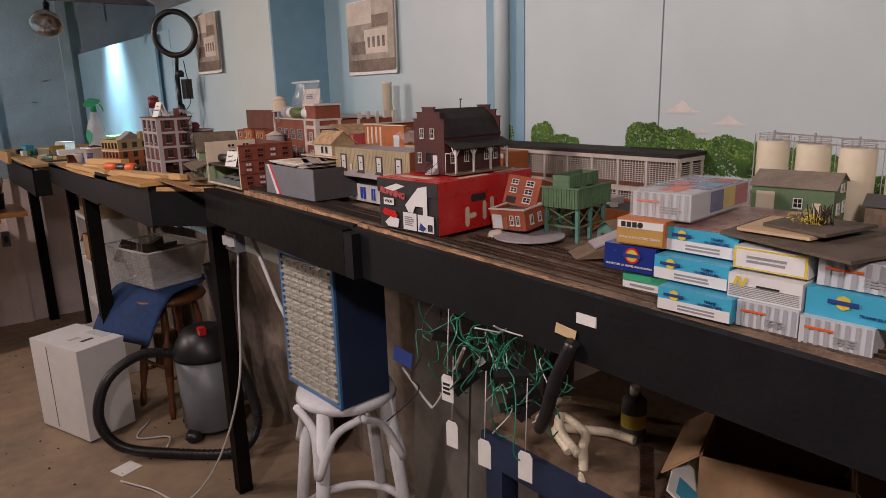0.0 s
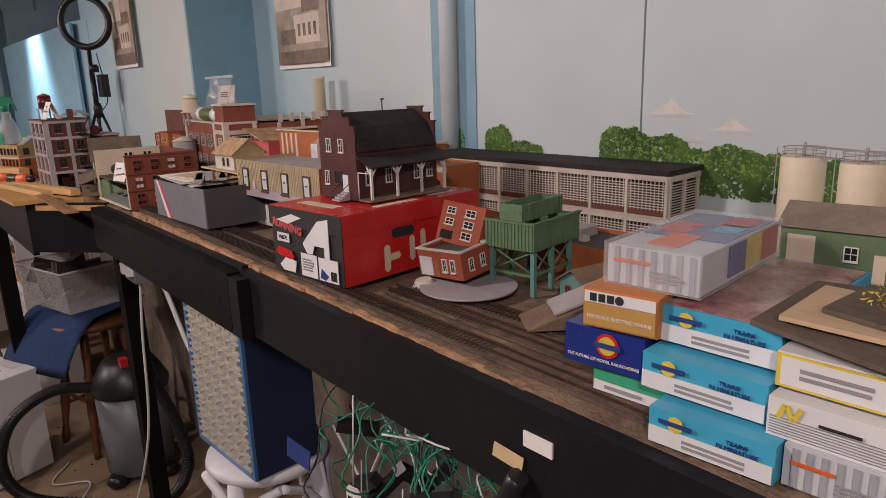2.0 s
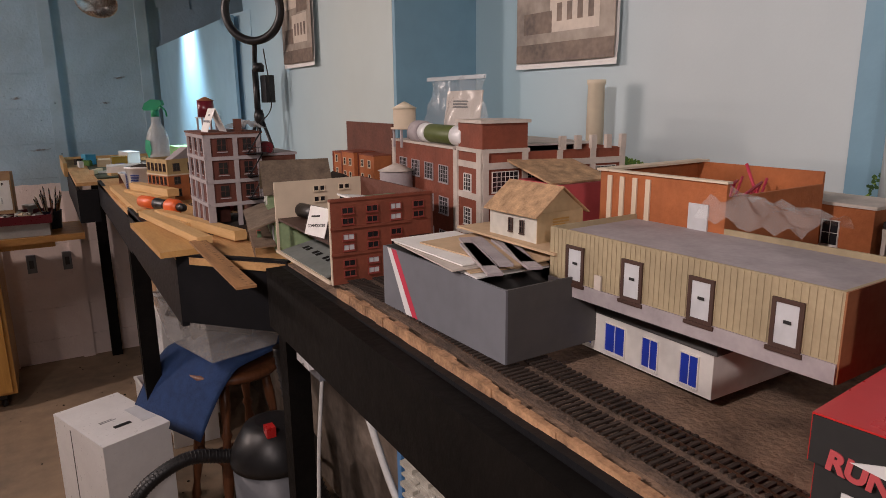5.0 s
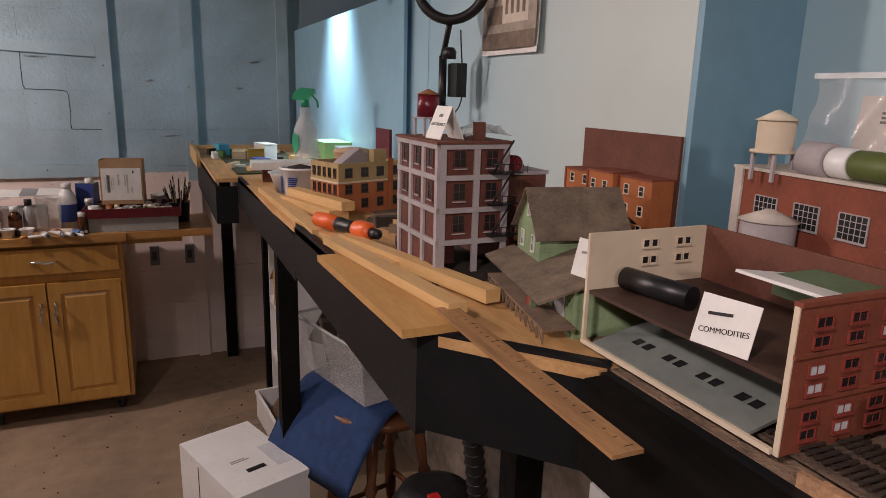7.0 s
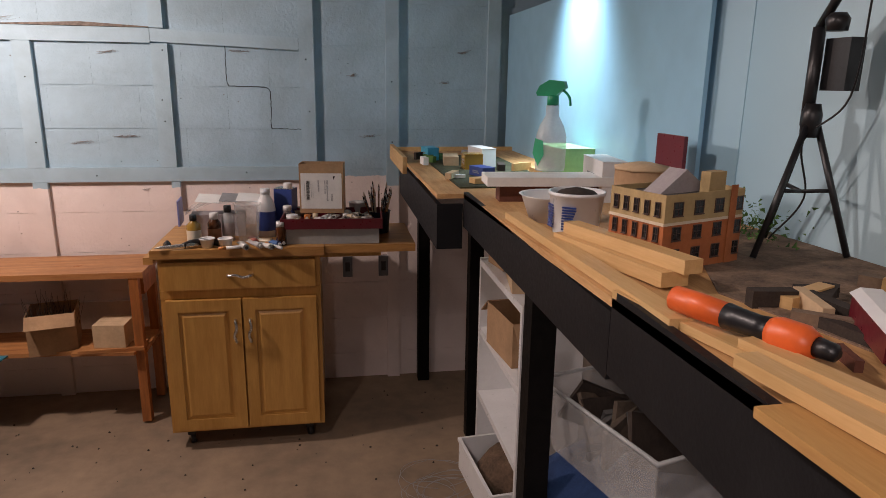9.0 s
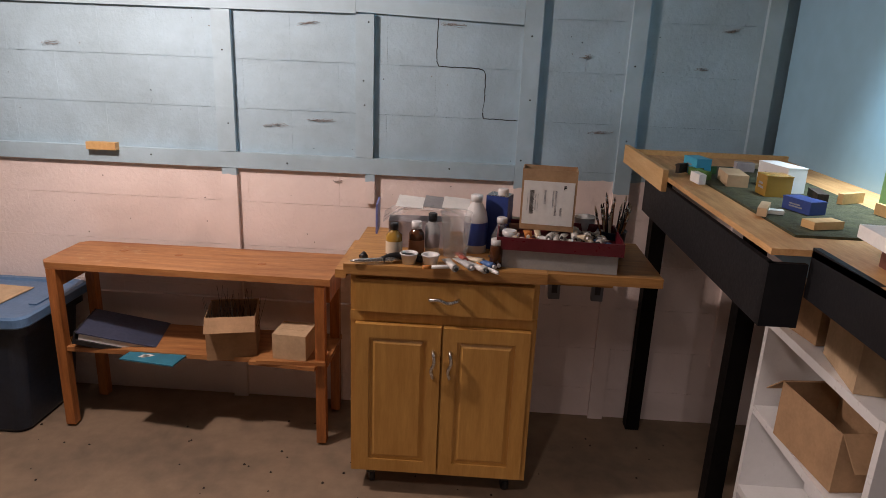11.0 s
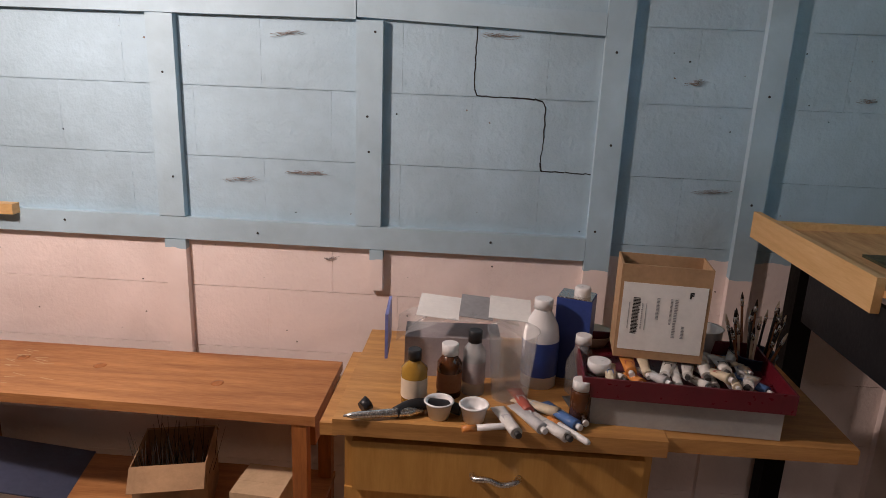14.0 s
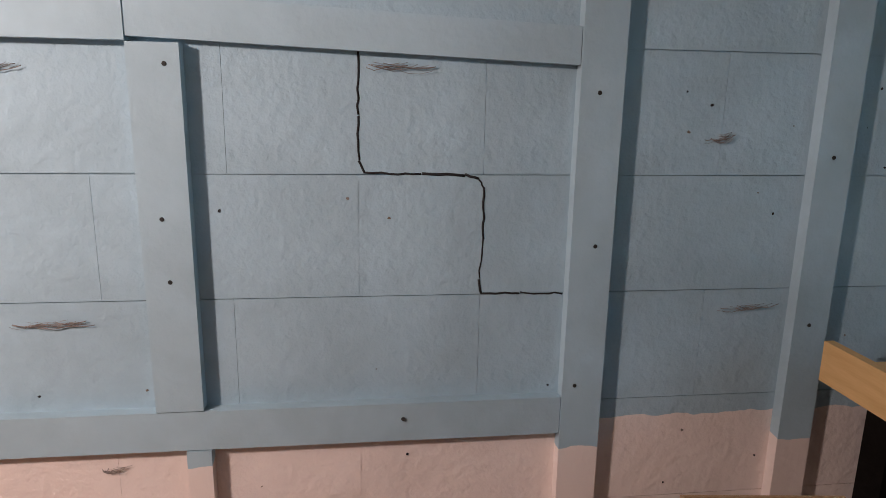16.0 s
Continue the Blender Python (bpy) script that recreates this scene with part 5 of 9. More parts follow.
tube(bb, [(0.004, 0.004, 0.03), (0.004, 0.07, 0.062)], 0.0014, 5)
tube(bb, [(0.004, 0.07, 0.03), (0.004, 0.004, 0.062)], 0.0014, 5)
bx(bb, 0.0025, 0.0055, 0.004, 0.07, 0.026, 0.03)
part("bracing", bb, M_GREENC, hp)
for d in ((-0.004, -0.002, -0.002, 0.076, 0.064, 0.1), (0.104, 0.106, -0.002, 0.076, 0.064, 0.1), (-0.002, 0.104, -0.002, 0.0, 0.064, 0.1), (-0.002, 0.104, 0.074, 0.076, 0.064, 0.1)):
    box_part("bin_side", d, M_GREENC, hp)
box_part("bin_floor", (-0.002, 0.104, 0, 0.074, 0.064, 0.067), M_GREENC, hp)
bb = BM()
for k in range(14):
    bx(bb, -0.0052, -0.004, k * 0.0055, k * 0.0055 + 0.0012, 0.065, 0.1)
    bx(bb, k * 0.0075, k * 0.0075 + 0.0012, -0.0032, -0.002, 0.065, 0.1)
part("ribs", bb, M_GREENC, hp)
box_part("bin_rim", (-0.006, 0.108, -0.004, 0.001, 0.1, 0.103), M_GREENC, hp)
box_part("bin_rim", (-0.006, -0.001, 0.001, 0.078, 0.1, 0.103), M_GREENC, hp)
for d in ((0.004, 0.1, 0.022, 0.024, 0.101, 0.124), (0.004, 0.1, 0.056, 0.058, 0.101, 0.124), (0.004, 0.006, 0.024, 0.056, 0.101, 0.124), (0.098, 0.1, 0.024, 0.056, 0.101, 0.124)):
    box_part("hopper_top", d, M_GREENC, hp)
bb = BM()
for k in range(11):
    bx(bb, 0.008 + k * 0.0085, 0.0092 + k * 0.0085, 0.0205, 0.022, 0.101, 0.124)
bx(bb, 0.0028, 0.004, 0.024, 0.056, 0.112, 0.115)
part("ribs", bb, M_GREENC, hp)

sh = thing("model_shack", (0.985, 0.745, DECK + 0.0085), -8, "teal scale-model shack with a brown roof", "model building")
shell(sh, 0.05, 0.05, 0.028, M_TEAL)
gable(sh, 0, 0.05, 0, 0.05, 0.028, 0.045, M_BROWNRF, M_TEAL, "x")
window(sh, "W", -0.0004, 0.034, 0.016, 0.007, 0.011, M_FRAMER)
window(sh, "W", -0.0004, 0.016, 0.016, 0.007, 0.011, M_FRAMER)
rp = thing("loading_ramp", (0.868, 0.742, DECK + 0.0085), -38, "brown wedge-shaped scale-model loading ramp", "model ramp")
bb = BM()
prism(bb, [(0, 0), (0.13, 0), (0.13, 0.05), (0.03, 0.012)], 0, 0.062, m=pose(0, 0.062, 0, 90, 0, 0))
part("embankment", bb, M_BROWNRF, rp)
bb = BM()
prism(bb, [(0.035, 0.016), (0.13, 0.052), (0.13, 0.055), (0.035, 0.019)], 0.002, 0.054, m=pose(0, 0.06, 0, 90, 0, 0))
part("road_slab", bb, M_CONC, rp)
ob_ = thing("model_freight_house", (1.11, 0.775, DECK + 0.0005), 0, "orange flat-roofed scale-model freight house", "model building")
shell(ob_, 0.125, 0.17, 0.05, M_BRICKO, roof=M_GREYDK, roof_z=0.044)
box_part("doorway", (0.05, 0.068, -0.001, 0.0, 0.0, 0.028), M_GLASSD, ob_)
box_part("roof_vent", (0.04, 0.052, 0.1, 0.112, 0.045, 0.054), M_CONCL, ob_)
box_part("roof_hatch", (0.06, 0.1, 0.12, 0.165, 0.045, 0.06), M_CONC, ob_)
bl = thing("blue_kit_piece", (1.06, 0.775, DECK + 0.03), 20, "small blue and cream model piece leaning on the freight house", "model piece", ry=30)
box_part("panel", (0, 0.04, 0, 0.02, 0, 0.004), M_NAVY, bl)
box_part("panel", (0, 0.04, 0.021, 0.045, 0, 0.004), M_CREAMW, bl)
bb = BM()
bx(bb, 0, 0.04, 0, 0.045, -0.034, -0.001)
part("prop", bb, M_GREYDK, bl)
dk = thing("model_dock_shed", (1.20, 0.62, DECK + 0.0005), 0, "cream flat-roofed scale-model dock shed", "model building")
box_part("roof", (-0.01, 0.19, -0.01, 0.15, 0.06, 0.066), M_CREAMW, dk)
box_part("wall", (0.03, 0.18, 0, 0.14, 0.0, 0.06), M_CREAMW, dk)
for y in (0.0, 0.045, 0.09, 0.14):
    box_part("post", (-0.004, 0.0, y - 0.002, y + 0.002, 0, 0.06), M_FRAMED, dk)
box_part("platform", (-0.008, 0.03, -0.005, 0.145, 0.0, 0.012), M_CONC, dk)

# silos and green shed
lw = thing("model_low_wall", (1.27, -0.35, DECK + 0.0005), 0, "long cream scale-model wall behind the silos", "model building")
box_part("wall", (0, 0.1, 0, 0.96, 0, 0.058), M_CREAMW, lw)
box_part("coping", (-0.003, 0.103, -0.003, 0.963, 0.058, 0.064), M_CREAM, lw)
SILO = None
for x, y in ((1.212, 0.585), (1.196, 0.51), (1.178, 0.436), (1.162, 0.362), (1.148, 0.288)):
    if SILO is None:
        SILO = thing("model_silo", (x, y, DECK + 0.0225), 0, "tall cream scale-model silo with a railed top", "model silo", "model silos")
        bb = BM()
        lathe(bb, [(0.0265, 0), (0.0265, 0.172), (0.0255, 0.175)], seg=28)
        part("body", bb, M_CREAM, SILO)
        bb = BM()
        for z in (0.18, 0.186):
            tube(bb, [(0.025 * math.cos(a * math.tau / 16), 0.025 * math.sin(a * math.tau / 16), z) for a in range(16)], 0.0005, 4, closed=True)
        for a in range(8):
            tube(bb, [(0.025 * math.cos(a * math.tau / 8), 0.025 * math.sin(a * math.tau / 8), 0.174), (0.025 * math.cos(a * math.tau / 8), 0.025 * math.sin(a * math.tau / 8), 0.187)], 0.0005, 4)
        part("railing", bb, M_CONC, SILO)
        bb = BM()
        tube(bb, [(0, 0, 0.174), (0, 0, 0.192)], 0.002, 6)
        part("vent", bb, M_CONC, SILO)
        bb = BM()
        for s in (-0.004, 0.004):
            tube(bb, [(-0.012, 0.0245 + 0.004, 0) if s < 0 else (-0.004, 0.0275 + 0.004, 0), (-0.012, 0.0245 + 0.004, 0.185) if s < 0 else (-0.004, 0.0275 + 0.004, 0.185)], 0.0006, 4)
        for k in range(30):
            tube(bb, [(-0.012, 0.0285, 0.005 + k * 0.006), (-0.004, 0.0315, 0.005 + k * 0.006)], 0.0004, 4)
        part("ladder", bb, M_CONC, SILO)
    else:
        copy_thing(SILO, pose(x, y, DECK + 0.0225))
bb = BM()
for s in (-0.006, 0.006):
    for z in (0.176, 0.188):
        tube(bb, [(1.212 + s, 0.585, DECK + 0.022 + z), (1.148 + s, 0.288, DECK + 0.022 + z)], 0.0006, 4)
for k in range(18):
    f = k / 17
    tube(bb, [(1.212 - 0.064 * f - 0.006, 0.585 - 0.297 * f, DECK + 0.198), (1.212 - 0.064 * f - 0.006, 0.585 - 0.297 * f, DECK + 0.21)], 0.0005, 4)
tagged(part("silo_catwalk", bb, M_CONC), "fine grey model catwalk across the silo tops", "catwalk")
b = BM()
bx(b, 1.04, 1.30, 0.24, 0.625, DECK - 0.001, DECK + 0.022)
bx(b, 1.07, 1.165, 0.31, 0.575, DECK + 0.022, DECK + 0.085)
tagged(part("silo_platform", b, M_CONC), "grey stepped platform under the silos and shed", "platform")
gs = thing("model_green_shed", (1.082, 0.428, DECK + 0.0855), 8, "green scale-model shed with a brown gabled roof", "model building")
gs.scale = (0.95, 0.95, 0.95)
shell(gs, 0.085, 0.125, 0.06, M_GREENB)
gable(gs, 0, 0.085, 0, 0.125, 0.06, 0.08, M_SHEDRF, M_GREENB, "y", 0.004)
box_part("big_door", (-0.0012, 0, 0.088, 0.117, 0.006, 0.05), M_CREAMW, gs)
window(gs, "W", -0.0004, 0.052, 0.034, 0.012, 0.014)
box_part("door", (-0.0012, 0, 0.018, 0.030, 0.004, 0.036), M_CREAMW, gs)
for x in (0.025, 0.06):
    window(gs, "S", x, -0.0004, 0.026, 0.014, 0.016)
window(gs, "S", 0.043, -0.0004, 0.058, 0.016, 0.010)
sm = thing("model_hut", (1.10, 0.345, DECK + 0.0855), 5, "tiny brown scale-model hut beside the silos", "model building")
shell(sm, 0.03, 0.045, 0.04, M_BROWNRF)
gable(sm, 0, 0.03, 0, 0.045, 0.04, 0.052, M_GREYDK, M_BROWNRF, "y", 0.004)

# ---- grey carton, small white house ----
gb = thing("grey_carton", (0.802, 1.535, DECK + 0.0085), 2, "grey printed cardboard carton with a crimson stripe, full of sheets", "box")
GH_ = 0.08
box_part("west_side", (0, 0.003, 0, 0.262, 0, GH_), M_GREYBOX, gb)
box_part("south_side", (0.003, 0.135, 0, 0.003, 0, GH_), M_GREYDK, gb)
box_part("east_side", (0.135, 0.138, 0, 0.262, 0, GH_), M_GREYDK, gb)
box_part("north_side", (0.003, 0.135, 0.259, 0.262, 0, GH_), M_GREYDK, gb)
for off, mt in ((0, M_STRIPE), (0.013, M_KITWHITE)):
    bb = BM()
    prism(bb, [(0.175 + off, 0.0), (0.192 + off * 0.9, 0.0), (0.240 + off * 0.7, 0.0798), (0.226 + off, 0.0798)], 0, 0.0006, m=pose(-0.0002 - off * 0.02, 0, 0, 90, 0, 90) @ Matrix.Scale(1, 4))
    part("stripe", bb, mt, gb)
rr = random.Random(3)
for i in range(5):
    bb = BM()
    bx(bb, -0.05, 0.05, -0.085, 0.085, 0, 0.0016, m=pose(0.068 + rr.uniform(-.02, .02), 0.12 + rr.uniform(-.03, .05), 0.0802 + i * 0.0022, 0, 0, rr.uniform(-15, 15)))
    part("sheet", bb, [M_WHITE, M_CARDL, M_CONCL][i % 3], gb)
for i in range(5):
    bb = BM()
    bx(bb, -0.008, 0.008, -0.075, 0.075, 0, 0.003, m=pose(0.03 + i * 0.016, 0.1 + rr.uniform(-.02, .02), 0.0917, 0, 0, -25 + rr.uniform(-6, 6)))
    part("strip", bb, M_CONC, gb)
bd = thing("paper_board", (0.935, 1.655, DECK + 0.1035), 0, "off-white board lying across the carton", "board")
box_part("board", (-0.045, 0.11, -0.09, 0.11, 0, 0.003), M_CARDL, bd)
box_part("support", (0.012, 0.10, -0.06, 0.1, -0.1015, -0.0005), M_GREYDK, bd)
wc = thing("model_cottage", (0.905, 1.615, DECK + 0.107), 2, "aged white scale-model cottage with tan shingles", "model building")
wc.scale = (0.86, 0.86, 0.86)
shell(wc, 0.085, 0.105, 0.042, M_OLDWHITE)
box_part("wall_face", (0, 0.085, -0.0012, 0, 0, 0.042), M_OLDTAN, wc)
gable(wc, 0, 0.085, 0, 0.105, 0.042, 0.075, M_SHINGLE, M_OLDTAN, "y", 0.007)
for y in (0.03, 0.055):
    window(wc, "W", -0.0005, y, 0.02, 0.007, 0.017, M_FRAMED)
bars(wc, face_s(0.043, -0.0014, 0.028), 0.03, 0.012, 3, M_GOLD, seed=2)

# ---- stacked tan building over a blue-windowed one ----
bw = thing("model_storefront", (0.932, 1.385, DECK + 0.0005), 0, "white scale-model storefront with blue windows and a black awning", "model building")
shell(bw, 0.16, 0.20, 0.045, M_FRAMEW, roof=M_GREYDK)
for i in range(4):
    window(bw, "W", -0.0004, 0.026 + i * 0.049, 0.022, 0.028 if i > 1 else 0.02, 0.031, M_FRAMEW, M_GLASSB, 1, 0)
bb = BM()
bx(bb, -0.002, 0.17, -0.004, 0.21, 0, 0.027)
bevelled(bb, 0.002)
for v in bb.verts:
    v.co.z += 0.0455
part("black_block", bb, M_GREYDK, bw, "black foam layer")
tn = thing("model_tan_block", (0.905, 1.262, DECK + 0.0735), 2, "tan corrugated scale-model block with dark-framed doors", "model building")
shell(tn, 0.14, 0.315, 0.072, M_TAN, roof=M_CONC, roof_z=0.066)
box_part("south_wall", (0, 0.14, -0.0015, 0, 0, 0.072), M_TANR, tn)
box_part("plinth", (-0.002, 0.0, 0, 0.315, 0, 0.016), M_CONC, tn)
bb = BM()
for k in range(52):
    bx(bb, -0.0007, 0.0, 0.002 + k * 0.006, 0.0046 + k * 0.006, 0.017, 0.071)
part("corrugation", bb, M_TAN, tn)
for i in range(4):
    y = 0.04 + i * 0.078
    window(tn, "W", -0.0012, y, 0.036, 0.019, 0.034, M_FRAMED, M_DOORW, 0, 0, fr=0.0035)
    box_part("latch", (-0.0035, -0.0025, y - 0.004, y + 0.002, 0.037, 0.0395), M_INK, tn)
box_part("door", (-0.003, -0.001, 0.235, 0.244, 0.0165, 0.032), M_CONCL, tn)
box_part("doorway", (0.08, 0.1, -0.0022, -0.0012, 0.0, 0.03), M_GLASSD, tn)
t2 = thing("model_brick_block", (1.035, 1.46, DECK + 0.0735), 2, "open-topped orange brick scale-model block with pale piers", "model building")
for d in ((0, 0.004, 0, 0.18, 0.0, 0.115), (0.19, 0.194, 0, 0.18, 0, 0.115), (0.004, 0.19, 0, 0.004, 0, 0.10), (0.004, 0.19, 0.176, 0.18, 0, 0.115)):
    box_part("wall", d, M_BRICKO, t2)
box_part("parapet", (-0.004, 0.2, 0.165, 0.184, 0.115, 0.118), M_CREAMW, t2)
box_part("parapet", (-0.003, 0.006, -0.002, 0.165, 0.115, 0.1175), M_CREAMW, t2)
box_part("inner_floor", (0.004, 0.19, 0.004, 0.176, 0.05, 0.053), M_FRAMED, t2)
for i in range(4):
    box_part("pier", (-0.002, 0.0, 0.1 + i * 0.02, 0.107 + i * 0.02, 0.04, 0.11), M_CREAMW, t2)
box_part("door", (-0.002, 0.0, 0.02, 0.045, 0.06, 0.09), M_DOORW, t2)
gi = thing("model_girder", (1.12, 1.50, DECK + 0.135), 15, "dark red plastic model bridge girder lying in the block", "model girder")
bb = BM()
for s in (0, 0.03):
    tube(bb, [(-0.05, s, 0.0), (0.06, s, 0.018)], 0.003, 5)
    tube(bb, [(-0.05, s, 0.02), (0.06, s, 0.038)], 0.002, 5)
    for k in range(6):
        x = -0.05 + k * 0.022
        tube(bb, [(x, s, 0.002 + k * 0.0035), (x + 0.018, s, 0.024 + k * 0.0035)], 0.0018, 5)
tube(bb, [(0.05, 0, 0.02), (0.06, 0.02, 0.06)], 0.002, 5)
part("truss", bb, M_STRIPE, gi)
pb = thing("plastic_wrap", (1.03, 1.36, DECK + 0.149), 0, "crumpled clear plastic bag on the model roof", "plastic bag")
bb = BM()
rr = random.Random(8)
G = [[bb.verts.new((0.09 * i / 9 - 0.02, 0.12 * j / 9, 0.012 * rr.random() + 0.028 * math.sin(i / 9 * 3) * (0.4 + 0.6 * j / 9))) for j in range(10)] for i in range(10)]
for i in range(9):
    for j in range(9):
        bb.faces.new((G[i][j], G[i + 1][j], G[i + 1][j + 1], G[i][j + 1]))
part("film", bb, M_CLEAR, pb, fix=False)
ch = thing("model_chimney", (1.345, 1.985, DECK), 0, "tall cream scale-model chimney standing at the backdrop", "model chimney")
bb = BM()
lathe(bb, [(0.019, 0), (0.016, 0.295), (0.018, 0.297), (0.018, 0.305)], seg=20)
part("shaft", bb, M_CREAM, ch)
lk = thing("model_long_block", (1.26, 1.42, DECK + 0.0005), 0, "long brick scale-model block behind the tan one", "model building")
shell(lk, 0.08, 0.50, 0.145, M_BRICKO, roof=M_GREYDK)
box_part("coping", (-0.003, 0.083, -0.003, 0.503, 0.145, 0.149), M_CONCL, lk)
for i in range(6):
    window(lk, "W", -0.0004, 0.05 + i * 0.08, 0.11, 0.02, 0.03)
pk = thing("model_pink_sheet", (1.05, 1.74, DECK + 0.0005), 0, "pink scale-model wall with a tan shingle roof", "model building")
shell(pk, 0.10, 0.10, 0.15, M_PINKPL)
bb = BM()
bx(bb, -0.01, 0.11, -0.01, 0.11, 0, 0.003, m=pose(0.0, 0.02, 0.152, 14, 0, 0))
part("roof", bb, M_SHINGLE, pk)

# ---- cutaway brick shell with sign cards ----
cu = thing("model_cutaway_block", (0.772, 1.928, DECK + 0.0005), 0, "open-fronted scale-model block, brick on one side and cream on the other", "model building")
t = 0.005
box_part("brick_wall", (0, 0.13, 0, t, 0, 0.062), M_BRICKD, cu)
box_part("brick_wall", (0, 0.17, 0, t, 0.062, 0.126), M_BRICKD, cu)
box_part("cut_edge", (-0.0015, 0, 0, t, 0, 0.126), M_CREAMW, cu)
box_part("coping", (-0.001, 0.172, -0.002, t + 0.001, 0.126, 0.13), M_BRICKD, cu)
for z in (0.044, 0.084):
    box_part("string_course", (-0.001, 0.13, -0.0025, 0, z, z + 0.004), M_BRICKD, cu)
for z in (0.024, 0.064, 0.104):
    for i in range(4 if z > 0.1 else 3):
        x = 0.027 + i * 0.04
        for dz in (-0.008, 0.008):
            window(cu, "S", x, -0.0006, z + dz, 0.017, 0.008, M_FRAMER, M_GLASSD if (i + int(z * 100)) % 3 else M_DOORW, 1, 0)
box_part("cream_wall", (0, 0.17, 0.27, 0.274, 0.062, 0.128), M_CREAMW, cu)
box_part("cream_wall", (0, 0.004, 0.27, 0.274, 0, 0.062), M_CREAMW, cu)
for x in (0.085, 0.135):
    for z in (0.092, 0.112):
        for k in (-0.006, 0.006):
            window(cu, "S", x + k, 0.2694, z, 0.008, 0.008, M_CREAMW, M_GLASSD, 0, 0)
box_part("upper_floor", (0.004, 0.17, t, 0.27, 0.058, 0.062), M_FRAMED, cu)
box_part("back_wall", (0.17, 0.174, 0, 0.274, 0, 0.128), M_BRICKB, cu)
bb = BM()
bx(bb, 0, 0.15, 0, 0.22, 0, 0.003, m=pose(0.0, 0.03, 0.004, 0, -12, 0))
part("grey_panel", bb, mat("grey_green_panel", (0.20, 0.22, 0.205), 0.6), cu, "loose grey wall panel with window holes")
for i in range(4):
    for j in range(2):
        for k in (0, 0.016):
            bb = BM()
            bx(bb, 0, 0.012, 0, 0.01, 0, 0.0006, m=pose(0.0, 0.03, 0.004, 0, -12, 0) @ pose(0.03 + j * 0.06, 0.02 + i * 0.048 + k, 0.0032))
            part("hole", bb, M_GLASSD, cu)
box_part("front_lip", (-0.004, 0.0, 0.006, 0.269, 0.0, 0.005), M_CREAMW, cu)
bb = BM()
bx(bb, 0, 0.09, 0.0, 0.10, 0, 0.003, m=pose(0.06, 0.02, 0.118, 0, 8, 0))
part("roof_card", bb, M_WHITE, cu)
bb = BM()
bx(bb, 0, 0.06, 0.0, 0.08, 0, 0.02, m=pose(0.1, 0.03, 0.095, 0, 0, 0))
part("roof_block", bb, M_GREENB, cu, "green foam block")
bb = BM()
lathe(bb, [(0.013, 0), (0.013, 0.09)], seg=14, m=pose(0.06, 0.17, 0.076, -90, 0, 10))
part("black_tube", bb, M_BLKPLASTIC, cu)
for at, rz, ry, txt in (((0.778, 1.975, DECK + 0.064), 12, 18, "COMMODITIES"), ((0.80, 2.205, DECK + 0.064), 8, 14, "")):
    sc = thing("sign_card", at, rz, "folded white card with a handwritten name" if txt else "folded white card with faint handwriting", "sign card", ry=ry)
    sc.scale = (0.75, 0.75, 0.75)
    box_part("card", (0, 0.0012, 0, 0.075, 0, 0.062), M_WHITE, sc)
    if txt:
        words(sc, txt, 0.0095, M_INK, face_w(-0.0003, 0.037, 0.022) @ pose(0, 0, 0, 0, -8, 0) @ FLAT)
    bars(sc, face_w(-0.0003, 0.042, 0.042) @ pose(0, 0, 0, 0, -8, 0), 0.04, 0.007, 1, M_INK if txt else M_GREYINK)

# grey water tank
gt = thing("model_water_tank", (1.0, 2.16, DECK + 0.0005), 0, "grey corrugated scale-model water tank", "model tank")
bb = BM()
prof = []
for k in range(20):
    prof += [(0.031, 0.06 + k * 0.004), (0.0318, 0.062 + k * 0.004)]
lathe(bb, [(0.031, 0.0), (0.031, 0.05)] + prof, seg=24)
part("body", bb, M_CONC, gt)
bb = BM()
lathe(bb, [(0.035, 0.139), (0.004, 0.152)], seg=24)
part("roof", bb, M_CONCL, gt)

# ---- big brick factory ----
bf = thing("model_factory", (0.997, 1.862, DECK + 0.0005), -7, "large rust brick scale-model factory with pale concrete piers", "model building")
FH = 0.19
shell(bf, 0.27, 0.40, FH, M_BRICKD, roof=M_GREYDK, roof_z=FH - 0.012)
box_part("coping", (-0.003, 0.273, 0.1, 0.403, FH, FH + 0.004), M_CONCL, bf)
for y in (0.0, 0.085, 0.385):
    box_part("pier", (-0.003, 0.0, y, y + 0.015, 0, FH), M_CONCL, bf)
for x in (0.0, 0.07, 0.135, 0.2, 0.26):
    box_part("pier", (x, x + 0.01, -0.003, 0.0, 0, FH), M_CONCL, bf)
for z in (0.055, 0.115, 0.165):
    box_part("band", (-0.002, 0.0, 0, 0.1, z, z + 0.01), M_CONCL, bf)
    box_part("band", (0.0, 0.27, -0.0035, 0.0, z, z + 0.01), M_CONCL, bf)
for z in (0.03, 0.09, 0.145):
    for i in range(4):
        window(bf, "W", -0.0005, 0.145 + i * 0.065, z, 0.036, 0.028, M_CONC, M_GLASSD, 4, 3)
    window(bf, "W", -0.0005, 0.05, z - 0.004, 0.024, 0.026, M_FRAMEW, M_GLASSD, 3, 3)
    for i in range(4):
        window(bf, "S", 0.04 + i * 0.063, -0.0005, z, 0.045, 0.03, M_FRAMEW, M_GLASSD, 5, 3)
for d in ((0, 0.08, 0, 0.085, FH, FH + 0.045),):
    box_part("penthouse", d, M_BRICKD, bf)
    box_part("penthouse_roof", (-0.004, 0.084, -0.004, 0.089, FH + 0.045, FH + 0.05), M_CONCL, bf)
    box_part("penthouse_band", (-0.003, 0.083, -0.003, 0.088, FH, FH + 0.006), M_CONCL, bf)
